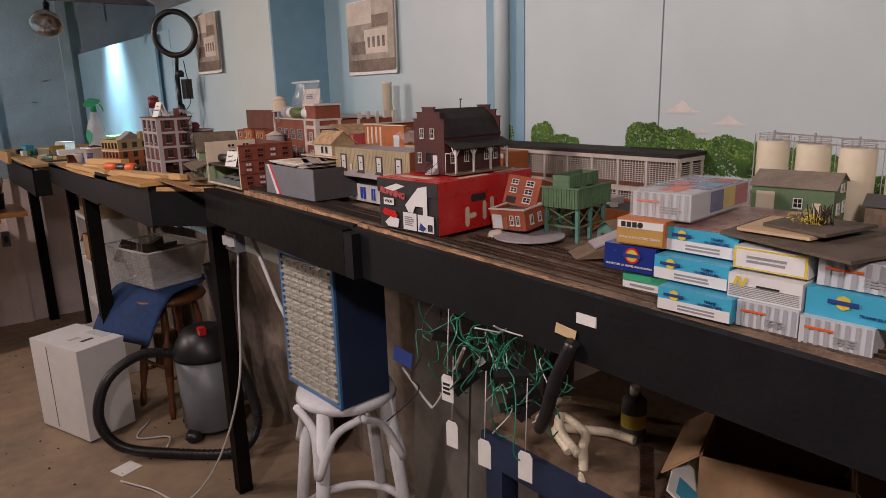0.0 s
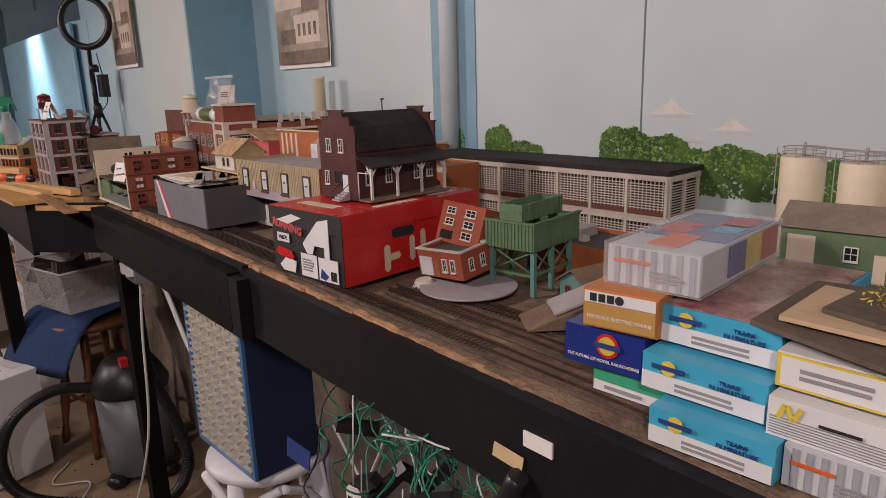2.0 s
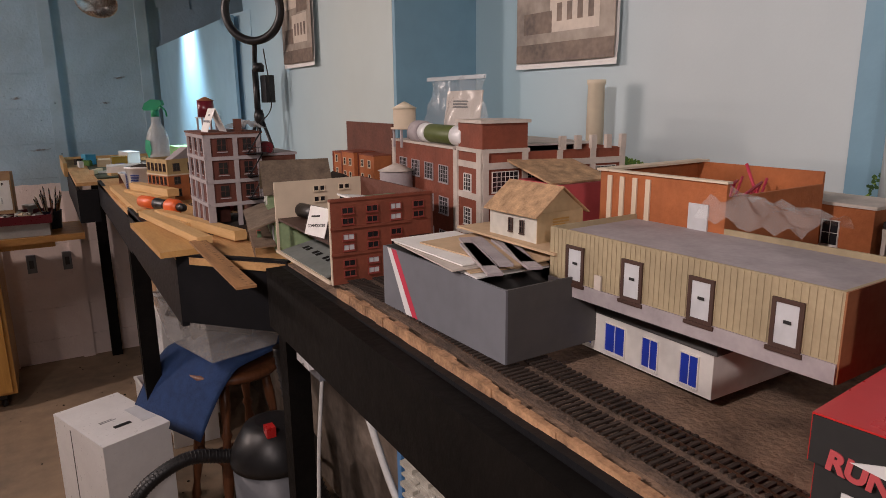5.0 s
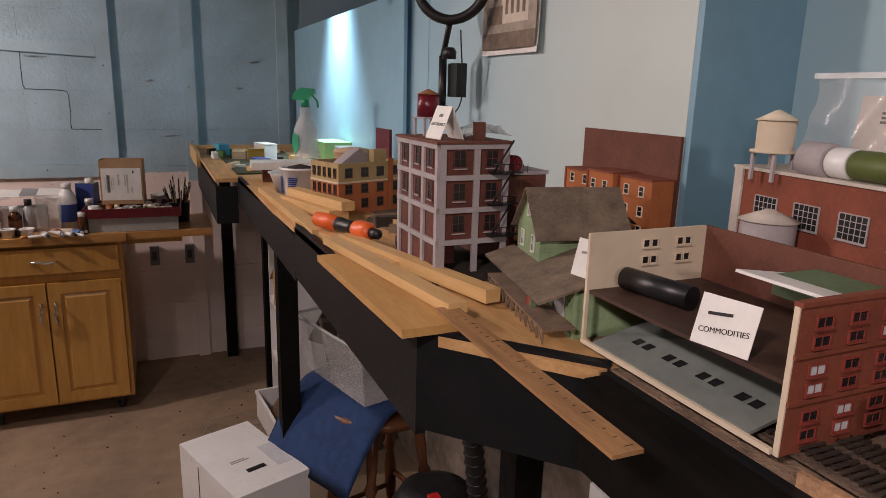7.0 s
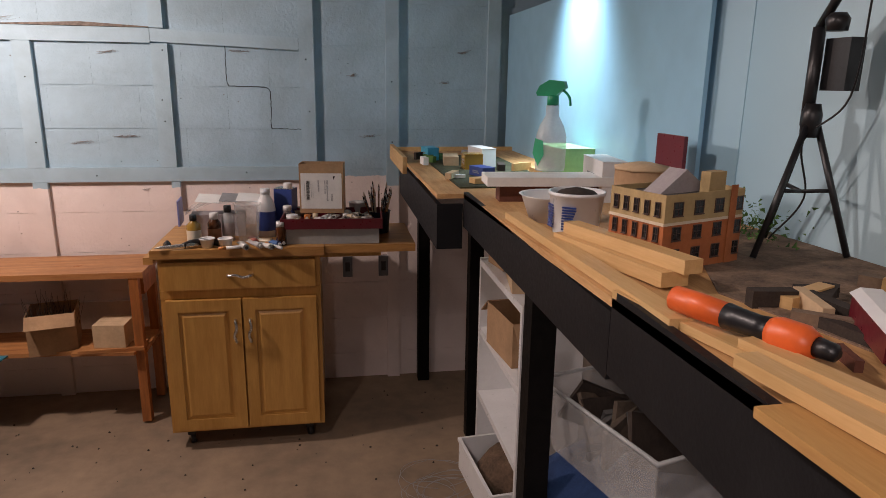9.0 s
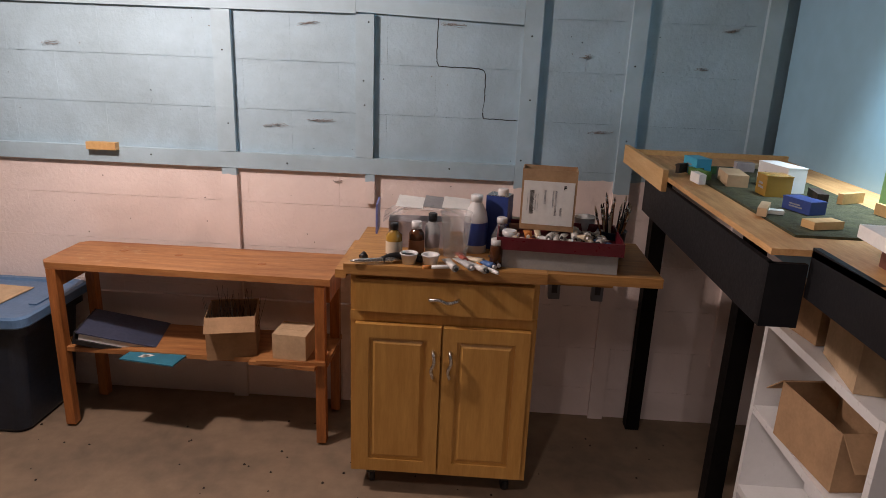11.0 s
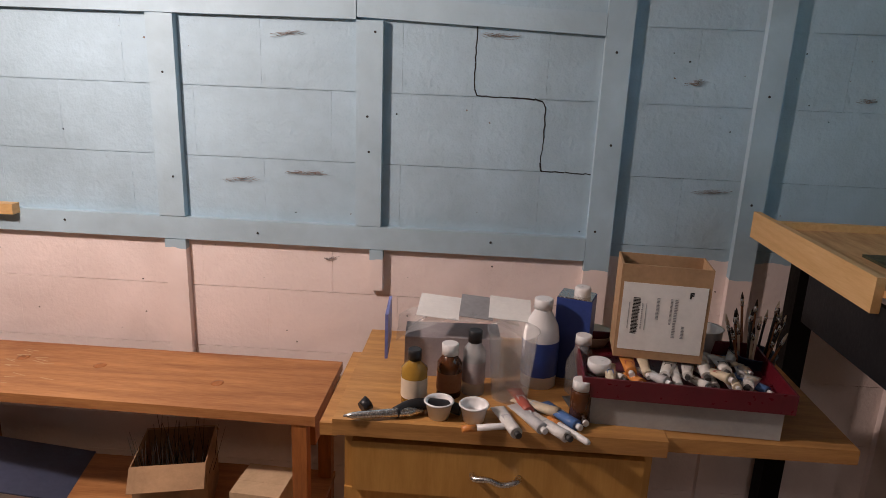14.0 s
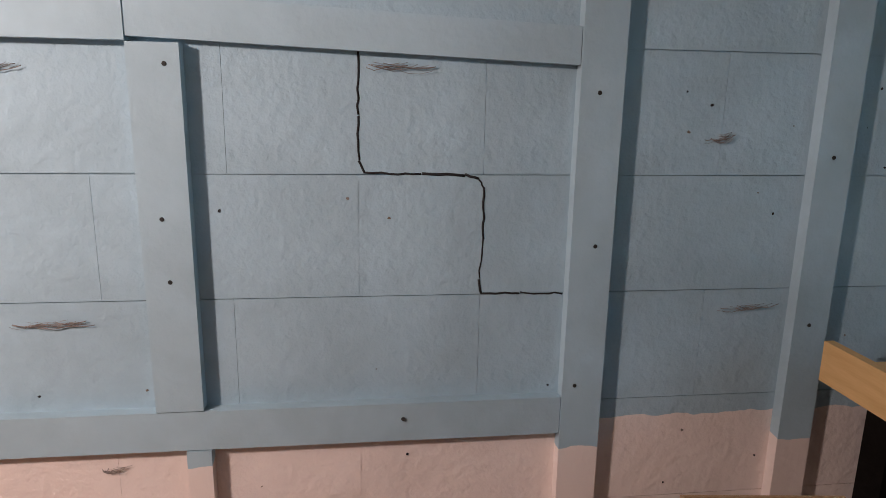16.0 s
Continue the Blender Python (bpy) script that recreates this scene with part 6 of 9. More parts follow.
for i in range(5):
    box_part("roof_pier", (0.14 + i * 0.03, 0.15 + i * 0.03, -0.004, 0.004, FH, FH + 0.022), M_CONCL, bf)
wt = thing("model_roof_tank", (1.045, 2.205, DECK + FH - 0.01), 0, "cream scale-model water tank on legs on the factory roof", "model tank")
for x in (-0.016, 0.016):
    for y in (-0.016, 0.016):
        box_part("leg", (x - 0.002, x + 0.002, y - 0.002, y + 0.002, 0, 0.035), M_CONC, wt)
bb = BM()
lathe(bb, [(0.028, 0.035), (0.028, 0.038), (0.022, 0.0385), (0.0225, 0.075)], seg=22)
part("tank", bb, M_CREAMW, wt)
bb = BM()
lathe(bb, [(0.026, 0.075), (0.002, 0.088)], seg=22)
part("roof", bb, M_CREAM, wt)
tr = thing("model_roof_pipe", (1.032, 2.035, DECK + FH + 0.022), 0, "olive tube with white end caps lying on the factory roof", "tube")
m0 = pose(0, 0, 0, 90, 0, 173)
for z0, z1, r, mt, nm in ((-0.055, 0.055, 0.0165, mat("olive_tube", (0.10, 0.13, 0.03), 0.5), "tube"), (0.056, 0.085, 0.0175, M_WHITEPL, "end_cap"), (-0.10, -0.056, 0.0175, M_WHITEPL, "end_cap"), (0.086, 0.125, 0.021, M_CONC, "grey_drum")):
    bb = BM()
    lathe(bb, [(r * 0.9, z0), (r, z0 + 0.003), (r, z1 - 0.003), (r * 0.9, z1)], seg=22, m=m0)
    part(nm, bb, mt, tr)
zb = thing("zip_bag", (1.075, 2.07, DECK + FH - 0.01), -4, "clear zip bag with a printed card, leaning on the factory roof", "plastic bag", ry=8)
bb = BM()
rr = random.Random(5)
G = [[bb.verts.new((0.008 * math.sin(i * 1.3 + j * 0.7) + rr.uniform(-.004, .004), -0.11 + 0.23 * i / 12 + 0.02 * j / 8, 0.13 * j / 8)) for j in range(9)] for i in range(13)]
for i in range(12):
    for j in range(8):
        bb.faces.new((G[i][j], G[i + 1][j], G[i + 1][j + 1], G[i][j + 1])).smooth = True
part("film", bb, M_CLEAR, zb, fix=False)
box_part("zip_seal", (-0.006, -0.002, -0.09, 0.135, 0.127, 0.134), M_FROST, zb)
box_part("paper_card", (0.0125, 0.014, -0.06, 0.075, 0.045, 0.11), M_CONCL, zb)
bars(zb, face_w(0.0122, 0.01, 0.085), 0.07, 0.016, 3, M_INK, seed=4)

# brown panel and orange brick flats at the backdrop
bp = thing("brown_board", (1.163, 2.54, deck_z(2.6)), 0, "plain dark brown board standing against the backdrop", "board")
box_part("board", (0, 0.006, -0.045, 0.238, 0, 0.232), M_BRICKB, bp)
of = thing("model_brick_flats", (1.112, 2.497, deck_z(2.6)), 0, "orange brick scale-model flats stepped along the backdrop", "model building")
of.scale = (1, 1.24, 1)
for i, (y0, y1, h, d) in enumerate(((0.0, 0.075, 0.155, 0.0), (0.075, 0.14, 0.158, -0.012), (0.14, 0.22, 0.15, 0.004))):
    box_part("wall", (d, 0.048, y0, y1, 0, h), M_BRICKO, of)
    for k in range(2):
        for z in (0.03, 0.065, 0.10, 0.135):
            window(of, "W", d - 0.0004, y0 + (y1 - y0) * (0.28 + 0.44 * k), z, 0.009, 0.016, M_CREAMW, M_GLASSD, 0, 1)
    box_part("coping", (d - 0.002, 0.048, y0, y1, h, h + 0.003), M_BRICKD, of)
    box_part("pier", (d - 0.002, d, y1 - 0.004, y1, 0, h), M_BRICKD, of)
sv = thing("model_brown_house", (1.0, 2.50, deck_z(2.6)), -4, "brown wooden scale-model house with a rough roof", "model building")
shell(sv, 0.07, 0.085, 0.09, M_BROWNRF)
gable(sv, 0, 0.07, 0, 0.085, 0.09, 0.115, M_TIE, M_BROWNRF, "y", 0.008)
window_row(sv, "W", -0.0004, 0, 0.085, 2, 0.06, 0.014, 0.02, fm=M_FRAMED)
bb = BM()
bx(bb, -0.03, 0.0, -0.005, 0.09, 0, 0.003, m=pose(0, 0, 0.07, 0, 12, 0))
part("porch_roof", bb, M_TIE, sv)

# green house with a long freight wing and porch
gh = thing("model_green_house", (0.826, 2.452, deck_z(2.45) + 0.003), -12, "pale green clapboard scale-model house with a brown roof and porch", "model building")
M_PGREEN = mat("pale_green_clapboard", (0.27, 0.37, 0.20), 0.7, 0, 0.15, 20)
M_SHAKE = mat("brown_shake_roof", (0.20, 0.15, 0.105), 0.85, 0, 0.25, 30, 0.4, 260, alt=(0.10, 0.075, 0.055))


def clapboards(parent, face, fixed, a0, a1, z0, z1, pitch=0.0042):
    bb = BM()
    for k in range(int((z1 - z0) / pitch)):
        z = z0 + k * pitch
        if face == "W":
            bx(bb, fixed - 0.0008, fixed, a0, a1, z, z + pitch * 0.45)
        else:
            bx(bb, a0, a1, fixed - 0.0008, fixed, z, z + pitch * 0.45)
    part("clapboards", bb, M_PGREEN, parent)


HW, HD, HE, HR = 0.098, 0.125, 0.106, 0.16
for d in ((0, 0.003, -HW, 0, 0, HE), (HD - 0.003, HD, -HW, 0, 0, HE), (0.003, HD - 0.003, -0.003, 0, 0, HE), (0.003, HD - 0.003, -HW, -HW + 0.003, 0, HE)):
    box_part("wall", d, M_PGREEN, gh)
gable(gh, 0, HD, -HW, 0, HE, HR, M_SHAKE, M_PGREEN, "x", 0.009)
clapboards(gh, "W", 0, -HW, 0, 0.006, HE)
clapboards(gh, "S", -HW, 0, HD, 0.075, HE)
for y in (-0.026, -0.072):
    window(gh, "W", -0.0012, y, 0.086, 0.009, 0.021, M_FRAMEW, M_GLASSD)
window(gh, "W", -0.0005, -0.049, 0.132, 0.008, 0.017, M_FRAMEW, M_GLASSD)
window(gh, "W", -0.0012, -0.03, 0.034, 0.008, 0.012, M_FRAMEW, M_GLASSD)
WG = -0.225
for d in ((0, 0.003, WG, -HW - 0.001, 0, 0.06), (HD - 0.003, HD, WG, -HW - 0.001, 0, 0.06), (0.003, HD - 0.003, WG, WG + 0.003, 0, 0.06)):
    box_part("wing_wall", d, M_PGREEN, gh)
clapboards(gh, "W", 0, WG, -HW, 0.006, 0.056)
box_part("freight_door", (-0.0018, -0.0009, -0.20, -0.168, 0.012, 0.05), M_DOORW, gh)
window(gh, "W", -0.0012, -0.125, 0.036, 0.01, 0.014, M_FRAMEW, M_GLASSD)
bb = BM()
bx(bb, 0, 0.09, WG - 0.008, -HW - 0.0015, 0, 0.003, m=pose(-0.003, 0, 0.062, 0, -20, 0))
part("wing_roof", bb, M_SHAKE, gh)
bb = BM()
bx(bb, -0.048, 0.0, WG - 0.008, 0.012, 0, 0.003, m=pose(-0.0015, 0, 0.063, 0, -18, 0))
part("porch_roof", bb, M_SHAKE, gh)
box_part("porch_floor", (-0.042, -0.001, WG - 0.015, 0.012, 0.018, 0.021), M_BROWNRF, gh)
bb = BM()
for k in range(12):
    y = WG - 0.012 + k * 0.021
    bx(bb, -0.0415, -0.0395, y, y + 0.002, 0, 0.018)
    tube(bb, [(-0.0405, y, 0.001), (-0.0405, y + 0.021, 0.017)], 0.0008, 4)
part("porch_truss", bb, M_BROWNRF, gh)
for y0, mt in ((-0.15, M_RED), (-0.158, M_GREENB)):
    box_part("porch_crate", (-0.03, -0.022, y0, y0 + 0.007, 0.0212, 0.033), mt, gh)

# ---- tall warehouse with roof tank ----
tb = thing("model_tall_warehouse", (0.723, 2.526, deck_z(2.6) + 0.016), 1, "four-storey brown brick scale-model warehouse in a grey concrete frame", "model building")
TX, TY, TH = 0.124, 0.172, 0.204
box_part("base_slab", (-0.004, TX + 0.095, -0.014, TY + 0.004, -0.016, 0), M_TIE, tb)
box_part("core", (0.003, TX - 0.003, 0.003, TY - 0.003, 0.05, TH - 0.004), M_BRICKM, tb)
box_part("core_base", (0.003, 0.06, 0.06, TY - 0.003, 0, 0.05), M_BRICKM, tb)
box_part("west_wall", (0.003, 0.006, 0.003, 0.06, 0, 0.05), M_BRICKM, tb)
for i in range(4):
    y = i * (TY - 0.01) / 3
    box_part("pier", (-0.001, 0.004, y, y + 0.01, 0, TH), M_CONC, tb)
for x in (0.004, 0.062, TX - 0.01):
    box_part("pier", (x, x + 0.01, -0.001, 0.004, 0, TH), M_CONC, tb)
for z in (0.046, 0.097, 0.148, TH - 0.008):
    box_part("band", (-0.002, 0.003, 0, TY, z, z + 0.008), M_CONC, tb)
    box_part("band", (0.003, TX, -0.002, 0.003, z, z + 0.008), M_CONC, tb)
box_part("cornice", (-0.004, TX + 0.004, -0.004, TY + 0.004, TH, TH + 0.004), M_BRICKB, tb)
for k in range(4):
    z = 0.028 + k * 0.051
    for i in range(3):
        if k > 1:
            window(tb, "W", 0.0026, 0.032 + i * 0.054, z, 0.015, 0.026, M_BRICKM, M_GLASSD, 0, 1, fr=0.0014)
            box_part("sill", (-0.0006, 0.0028, 0.0225 + i * 0.054, 0.0415 + i * 0.054, z - 0.0165, z - 0.0145), M_CONC, tb)
    if k:
        for x in (0.038, 0.094):
            window(tb, "S", x, 0.0026, z, 0.019, 0.025, M_BRICKM, M_GLASSD, 1, 1, fr=0.0014)
            box_part("sill", (x - 0.0115, x + 0.0115, -0.0006, 0.0028, z - 0.0165, z - 0.0145), M_CONC, tb)
# fire escape
bb = BM()
for z in (0.06, 0.11, 0.16):
    bx(bb, 0.085, TX + 0.012, -0.022, -0.002, z, z + 0.0015)
    for k in range(8):
        tube(bb, [(0.086 + k * 0.0085, -0.0215, z), (0.086 + k * 0.0085, -0.0215, z + 0.014)], 0.0005, 4)
    tube(bb, [(0.085, -0.0215, z + 0.014), (TX + 0.012, -0.0215, z + 0.014)], 0.0007, 4)
    tube(bb, [(0.09, -0.012, z), (TX, -0.012, z + 0.05)], 0.0016, 4)
part("fire_escape", bb, M_BLKPLASTIC, tb, "black fire escape")
box_part("annex", (TX, TX + 0.09, 0.03, TY, 0, 0.15), M_BRICKB, tb)
box_part("annex_coping", (TX, TX + 0.093, 0.027, TY + 0.003, 0.15, 0.156), M_CONC, tb)
bb = BM()
lathe(bb, [(0.013, 0), (0.014, 0.035)], seg=16, m=pose(TX + 0.02, 0.05, 0.17, 90, 0, 0))
part("roof_drum", bb, M_MAROON, tb)
box_part("chimney", (0.075, 0.09, 0.02, 0.035, TH + 0.004, TH + 0.032), M_BRICKB, tb)
rt = thing("model_roof_tank", (0.764, 2.672, deck_z(2.6) + TH + 0.020), 9, "maroon scale-model water tank on a grey stand on the roof", "model tank")
for x in (-0.016, 0.016):
    for y in (-0.016, 0.016):
        box_part("leg", (x - 0.002, x + 0.002, y - 0.002, y + 0.002, 0, 0.028), M_CONC, rt)
box_part("stand", (-0.02, 0.02, -0.02, 0.02, 0.028, 0.031), M_CONC, rt)
bb = BM()
lathe(bb, [(0.019, 0.031), (0.0185, 0.068)], seg=20)
part("tank", bb, M_MAROON, rt)
bb = BM()
lathe(bb, [(0.021, 0.068), (0.002, 0.077)], seg=20)
part("roof", bb, M_TANR, rt)
sc = thing("tent_card", (0.757, 2.588, deck_z(2.6) + TH + 0.020), 4, "folded white paper tent card on the warehouse roof", "sign card")
bb = BM()
bx(bb, -0.0005, 0.0005, -0.025, 0.028, 0, 0.055, m=pose(-0.018, 0, 0, 0, 22, 0))
bx(bb, -0.0005, 0.0005, -0.025, 0.028, 0, 0.055, m=pose(0.024, 0, 0, 0, -22, 0))
part("card", bb, M_WHITE, sc)
words(sc, "RSK\n\nELECTRONICS", 0.0072, M_GREYINK, pose(-0.0072, 0, 0.0295, 0, 22, 0) @ face_w(0, 0, 0) @ FLAT)
pw = thing("crumpled_bag", (0.81, 2.6, deck_z(2.6) + TH + 0.020), 0, "crumpled pale plastic on the warehouse roof", "plastic bag")
bb = BM()
G = [[bb.verts.new((-0.02 + 0.09 * i / 9, -0.03 + 0.08 * j / 9, 0.004 + 0.022 * rr.random() * math.sin(i / 9 * 3.1))) for j in range(10)] for i in range(10)]
for i in range(9):
    for j in range(9):
        bb.faces.new((G[i][j], G[i + 1][j], G[i + 1][j + 1], G[i][j + 1]))
part("film", bb, M_FROST, pw, fix=False)

# ---- loose timber and ruler on the plywood ----
def plank(name, x0, y0, x1, y1, w, h, z, material, label, z1=None, cat="plank"):
    L = math.hypot(x1 - x0, y1 - y0)
    z1 = z if z1 is None else z1
    th = thing(name, (x0, y0, z), -math.degrees(math.atan2(x1 - x0, y1 - y0)), label, cat, "loose timber", rx=math.degrees(math.atan2(z1 - z, L)))
    box_part("board", (-w / 2, w / 2, 0, L, 0, h), material, th, bev=0.0015)
    return th


M_PLYDK = mat("tan_plywood", (0.52, 0.30, 0.10), 0.6, 0, 0.15, 5, 0.1, 60, alt=(0.42, 0.22, 0.07), stretch=(9, 1, 9))
plank("plywood_strip", 0.628, 2.29, 0.625, 2.72, 0.092, 0.011, 1.3245, M_PLYDK, "wide plywood strip lying at the layout's edge", 1.314)
plank("pine_stick", 0.668, 2.32, 0.622, 2.80, 0.028, 0.014, 1.3365, M_PINE, "raw pine stick on the plywood strip", 1.326)
plank("pine_stick", 0.752, 2.385, 0.665, 2.86, 0.026, 0.02, 1.3225, M_PINE, "raw pine stick lying on the plywood", 1.311)
plank("pine_stick", 0.70, 2.62, 0.625, 3.1, 0.03, 0.012, 1.3165, M_PINE, "raw pine stick lying along the layout's edge", 1.301)
rl = plank("wooden_ruler", 0.652, 1.965, 0.655, 2.33, 0.03, 0.004, 1.336, mat("old_ruler", (0.40, 0.21, 0.09), 0.5, 0, 0.2, 12, stretch=(9, 1, 9)), "old wooden ruler jutting over the layout's edge", 1.34, "ruler")
bb = BM()
for k in range(24):
    bx(bb, 0.002, 0.006 if k % 4 else 0.011, 0.008 + k * 0.0145, 0.0086 + k * 0.0145, 0.0041, 0.0044)
part("marks", bb, M_INK, rl)
plank("pine_board", 0.725, 3.13, 0.668, 3.46, 0.05, 0.024, 1.303, M_PINE, "pine board lying beside the hotel model", 1.2935)
plank("pine_board", 0.638, 2.95, 0.64, 3.75, 0.035, 0.016, 1.305, M_PINE, "long raw pine board along the layout's edge", 1.2865)
plank("pine_board", 0.676, 3.45, 0.742, 3.11, 0.034, 0.022, 1.3185, M_PINE, "pine board stacked on another", 1.3285)

dr = thing("cordless_screwdriver", (0.667, 2.905, 1.322), 111, "orange and black cordless screwdriver lying on the plywood", "power tool")
bb = BM()
lathe(bb, [(0.012, -0.1), (0.02, -0.095), (0.021, -0.05), (0.019, 0.0)], seg=16, m=pose(0, 0, 0.022, 0, -90, 0))
part("handle", bb, M_ORANGE, dr)
dr.scale = (0.8, 0.8, 0.8)
bb = BM()
lathe(bb, [(0.020, 0), (0.018, 0.02), (0.017, 0.05), (0.02, 0.07)], seg=16, m=pose(0, 0, 0.022, 0, -90, 0))
part("grip", bb, M_BLKPLASTIC, dr)
bb = BM()
lathe(bb, [(0.02, 0.07), (0.024, 0.08), (0.024, 0.12), (0.016, 0.135)], seg=16, m=pose(0, 0, 0.022, 0, -90, 0))
part("gear_housing", bb, M_ORANGE, dr)
bb = BM()
lathe(bb, [(0.014, 0.135), (0.012, 0.16), (0.005, 0.165)], seg=14, m=pose(0, 0, 0.022, 0, -90, 0))
part("chuck", bb, M_BLKPLASTIC, dr)

# ---- hotel, drums, bottle, far-end clutter ----
ht = thing("model_hotel", (0.748, 3.222, deck_z(3.27)), 20, "orange and yellow brick scale-model hotel", "model building")
ht.scale = (1.4, 0.66, 1.16)
M_HOTELY = mat("yellow_model_brick", (0.46, 0.33, 0.155), 0.75, 0, 0.12, 25)
shell(ht, 0.14, 0.19, 0.072, M_BRICKO)
for d in ((0, 0.003, 0, 0.19, 0.072, 0.115), (0.137, 0.14, 0, 0.19, 0.072, 0.115), (0.003, 0.137, 0, 0.003, 0.072, 0.115), (0.003, 0.137, 0.187, 0.19, 0.072, 0.115)):
    box_part("upper_wall", d, M_HOTELY, ht)
box_part("roof", (0.003, 0.137, 0.003, 0.187, 0.104, 0.107), M_GREYDK, ht)
for i in range(5):
    for z in (0.025, 0.058):
        window(ht, "W", -0.0004, 0.022 + i * 0.036, z, 0.013, 0.018, M_FRAMED)
        if i < 4:
            window(ht, "S", 0.022 + i * 0.036, -0.0004, z, 0.013, 0.018, M_FRAMED)
    window(ht, "W", -0.0004, 0.022 + i * 0.036, 0.094, 0.014, 0.018, M_FRAMED)
    if i < 4:
        window(ht, "S", 0.022 + i * 0.036, -0.0004, 0.094, 0.014, 0.018, M_FRAMED)
box_part("string_course", (-0.002, 0.14, -0.002, 0.0, 0.071, 0.075), M_CREAMW, ht)
box_part("string_course", (-0.002, 0.0, 0.0, 0.19, 0.071, 0.075), M_CREAMW, ht)
box_part("corner_pier", (0.112, 0.124, -0.004, -0.0025, 0, 0.122), M_BRICKO, ht)
box_part("stair_tower", (0.09, 0.12, 0.03, 0.06, 0.107, 0.14), M_HOTELY, ht)
bb = BM()
prism(bb, [(0, 0), (0.09, 0), (0.045, 0.035)], 0, 0.06, m=pose(0.03, 0.14, 0.107, 90, 0, 0))
part("roof_piece", bb, M_CONC, ht, "loose grey roof piece")
bk = thing("plastic_tub", (0.715, 3.53, deck_z(3.53)), 0, "white printed plastic tub full of dark soil", "tub")
bb = BM()
lathe(bb, [(0.045, 0), (0.056, 0.092), (0.059, 0.093), (0.059, 0.1), (0.055, 0.1), (0.053, 0.088)], seg=30, caps=False)
lathe(bb, [(0.045, 0.0), (0.001, 0.0005)], seg=30, caps=False)
part("body", bb, M_WHITEPL, bk)
bb = BM()
lathe(bb, [(0.054, 0.086), (0.035, 0.1), (0.002, 0.108)], seg=24, caps=False)
part("soil", bb, M_TIE, bk, "dark crumbly soil")
bars(bk, face_w(-0.0525, 0.0, 0.05), 0.03, 0.05, 9, M_NAVY, seed=3, t=0.003)
bars(bk, pose(-0.03, -0.043, 0.05, 0, 0, -35), 0.03, 0.05, 9, M_NAVY, seed=6, t=0.004)
bo = thing("plastic_bowl", (0.73, 3.73, deck_z(3.73)), 0, "translucent white plastic bowl", "bowl")
bb = BM()
lathe(bb, [(0.05, 0), (0.072, 0.062), (0.078, 0.066), (0.07, 0.064), (0.047, 0.004)], seg=30)
part("body", bb, M_WHITEPL, bo)
cd = thing("cardboard_tube", (0.90, 3.62, deck_z(3.64)), 0, "grey-brown cardboard drum with a card lid", "drum")
bb = BM()
lathe(bb, [(0.06, 0), (0.06, 0.135)], seg=30)
part("body", bb, M_CARD, cd)
bb = BM()
lathe(bb, [(0.066, 0.135), (0.066, 0.14), (0.02, 0.15)], seg=8)
part("lid", bb, M_CARDL, cd)
fb = thing("foam_board", (0.80, 4.02, deck_z(4.02)), -5, "white foam board strip raised on a block", "foam board")
box_part("board", (-0.16, 0.30, -0.03, 0.09, 0.05, 0.075), M_WHITE, fb, bev=0.002)
box_part("block", (-0.12, 0.28, 0.0, 0.07, 0.0, 0.05), M_BRICKB, fb)
sp = thing("spray_bottle", (0.86, 4.14, deck_z(4.1) + 0.078), 20, "clear spray bottle with a green trigger head and label", "spray bottle")
bb = BM()
lathe(bb, [(0.042, 0), (0.045, 0.01), (0.045, 0.1), (0.036, 0.13), (0.02, 0.16), (0.019, 0.19)], seg=24)
part("body", bb, M_FROST, sp)
bb = BM()
prism(bb, [(-0.026, 0.05), (0, 0.015), (0.026, 0.05), (0.02, 0.09), (-0.016, 0.095)], 0, 0.001, m=pose(-0.0455, 0, 0, 90, 0, -90))
part("label_patch", bb, M_GREEN, sp)
bb = BM()
lathe(bb, [(0.017, 0.19), (0.017, 0.215), (0.013, 0.22)], seg=16)
part("collar", bb, M_GREEN, sp)
bb = BM()
prism(bb, [(-0.05, 0.225), (-0.045, 0.216), (0.012, 0.216), (0.02, 0.225), (0.04, 0.24), (0.035, 0.258), (-0.01, 0.262), (-0.04, 0.245)], -0.011, 0.011, m=pose(0, 0, 0, 90, 0, -60))
bevelled(bb, 0.003)
part("trigger_head", bb, M_GREEN, sp)
bb = BM()
tube(bb, curve_pts([(0.012, -0.026, 0.236), (0.022, -0.045, 0.215), (0.024, -0.05, 0.19)], 4), 0.004, 6)
part("trigger", bb, M_GREEN, sp)
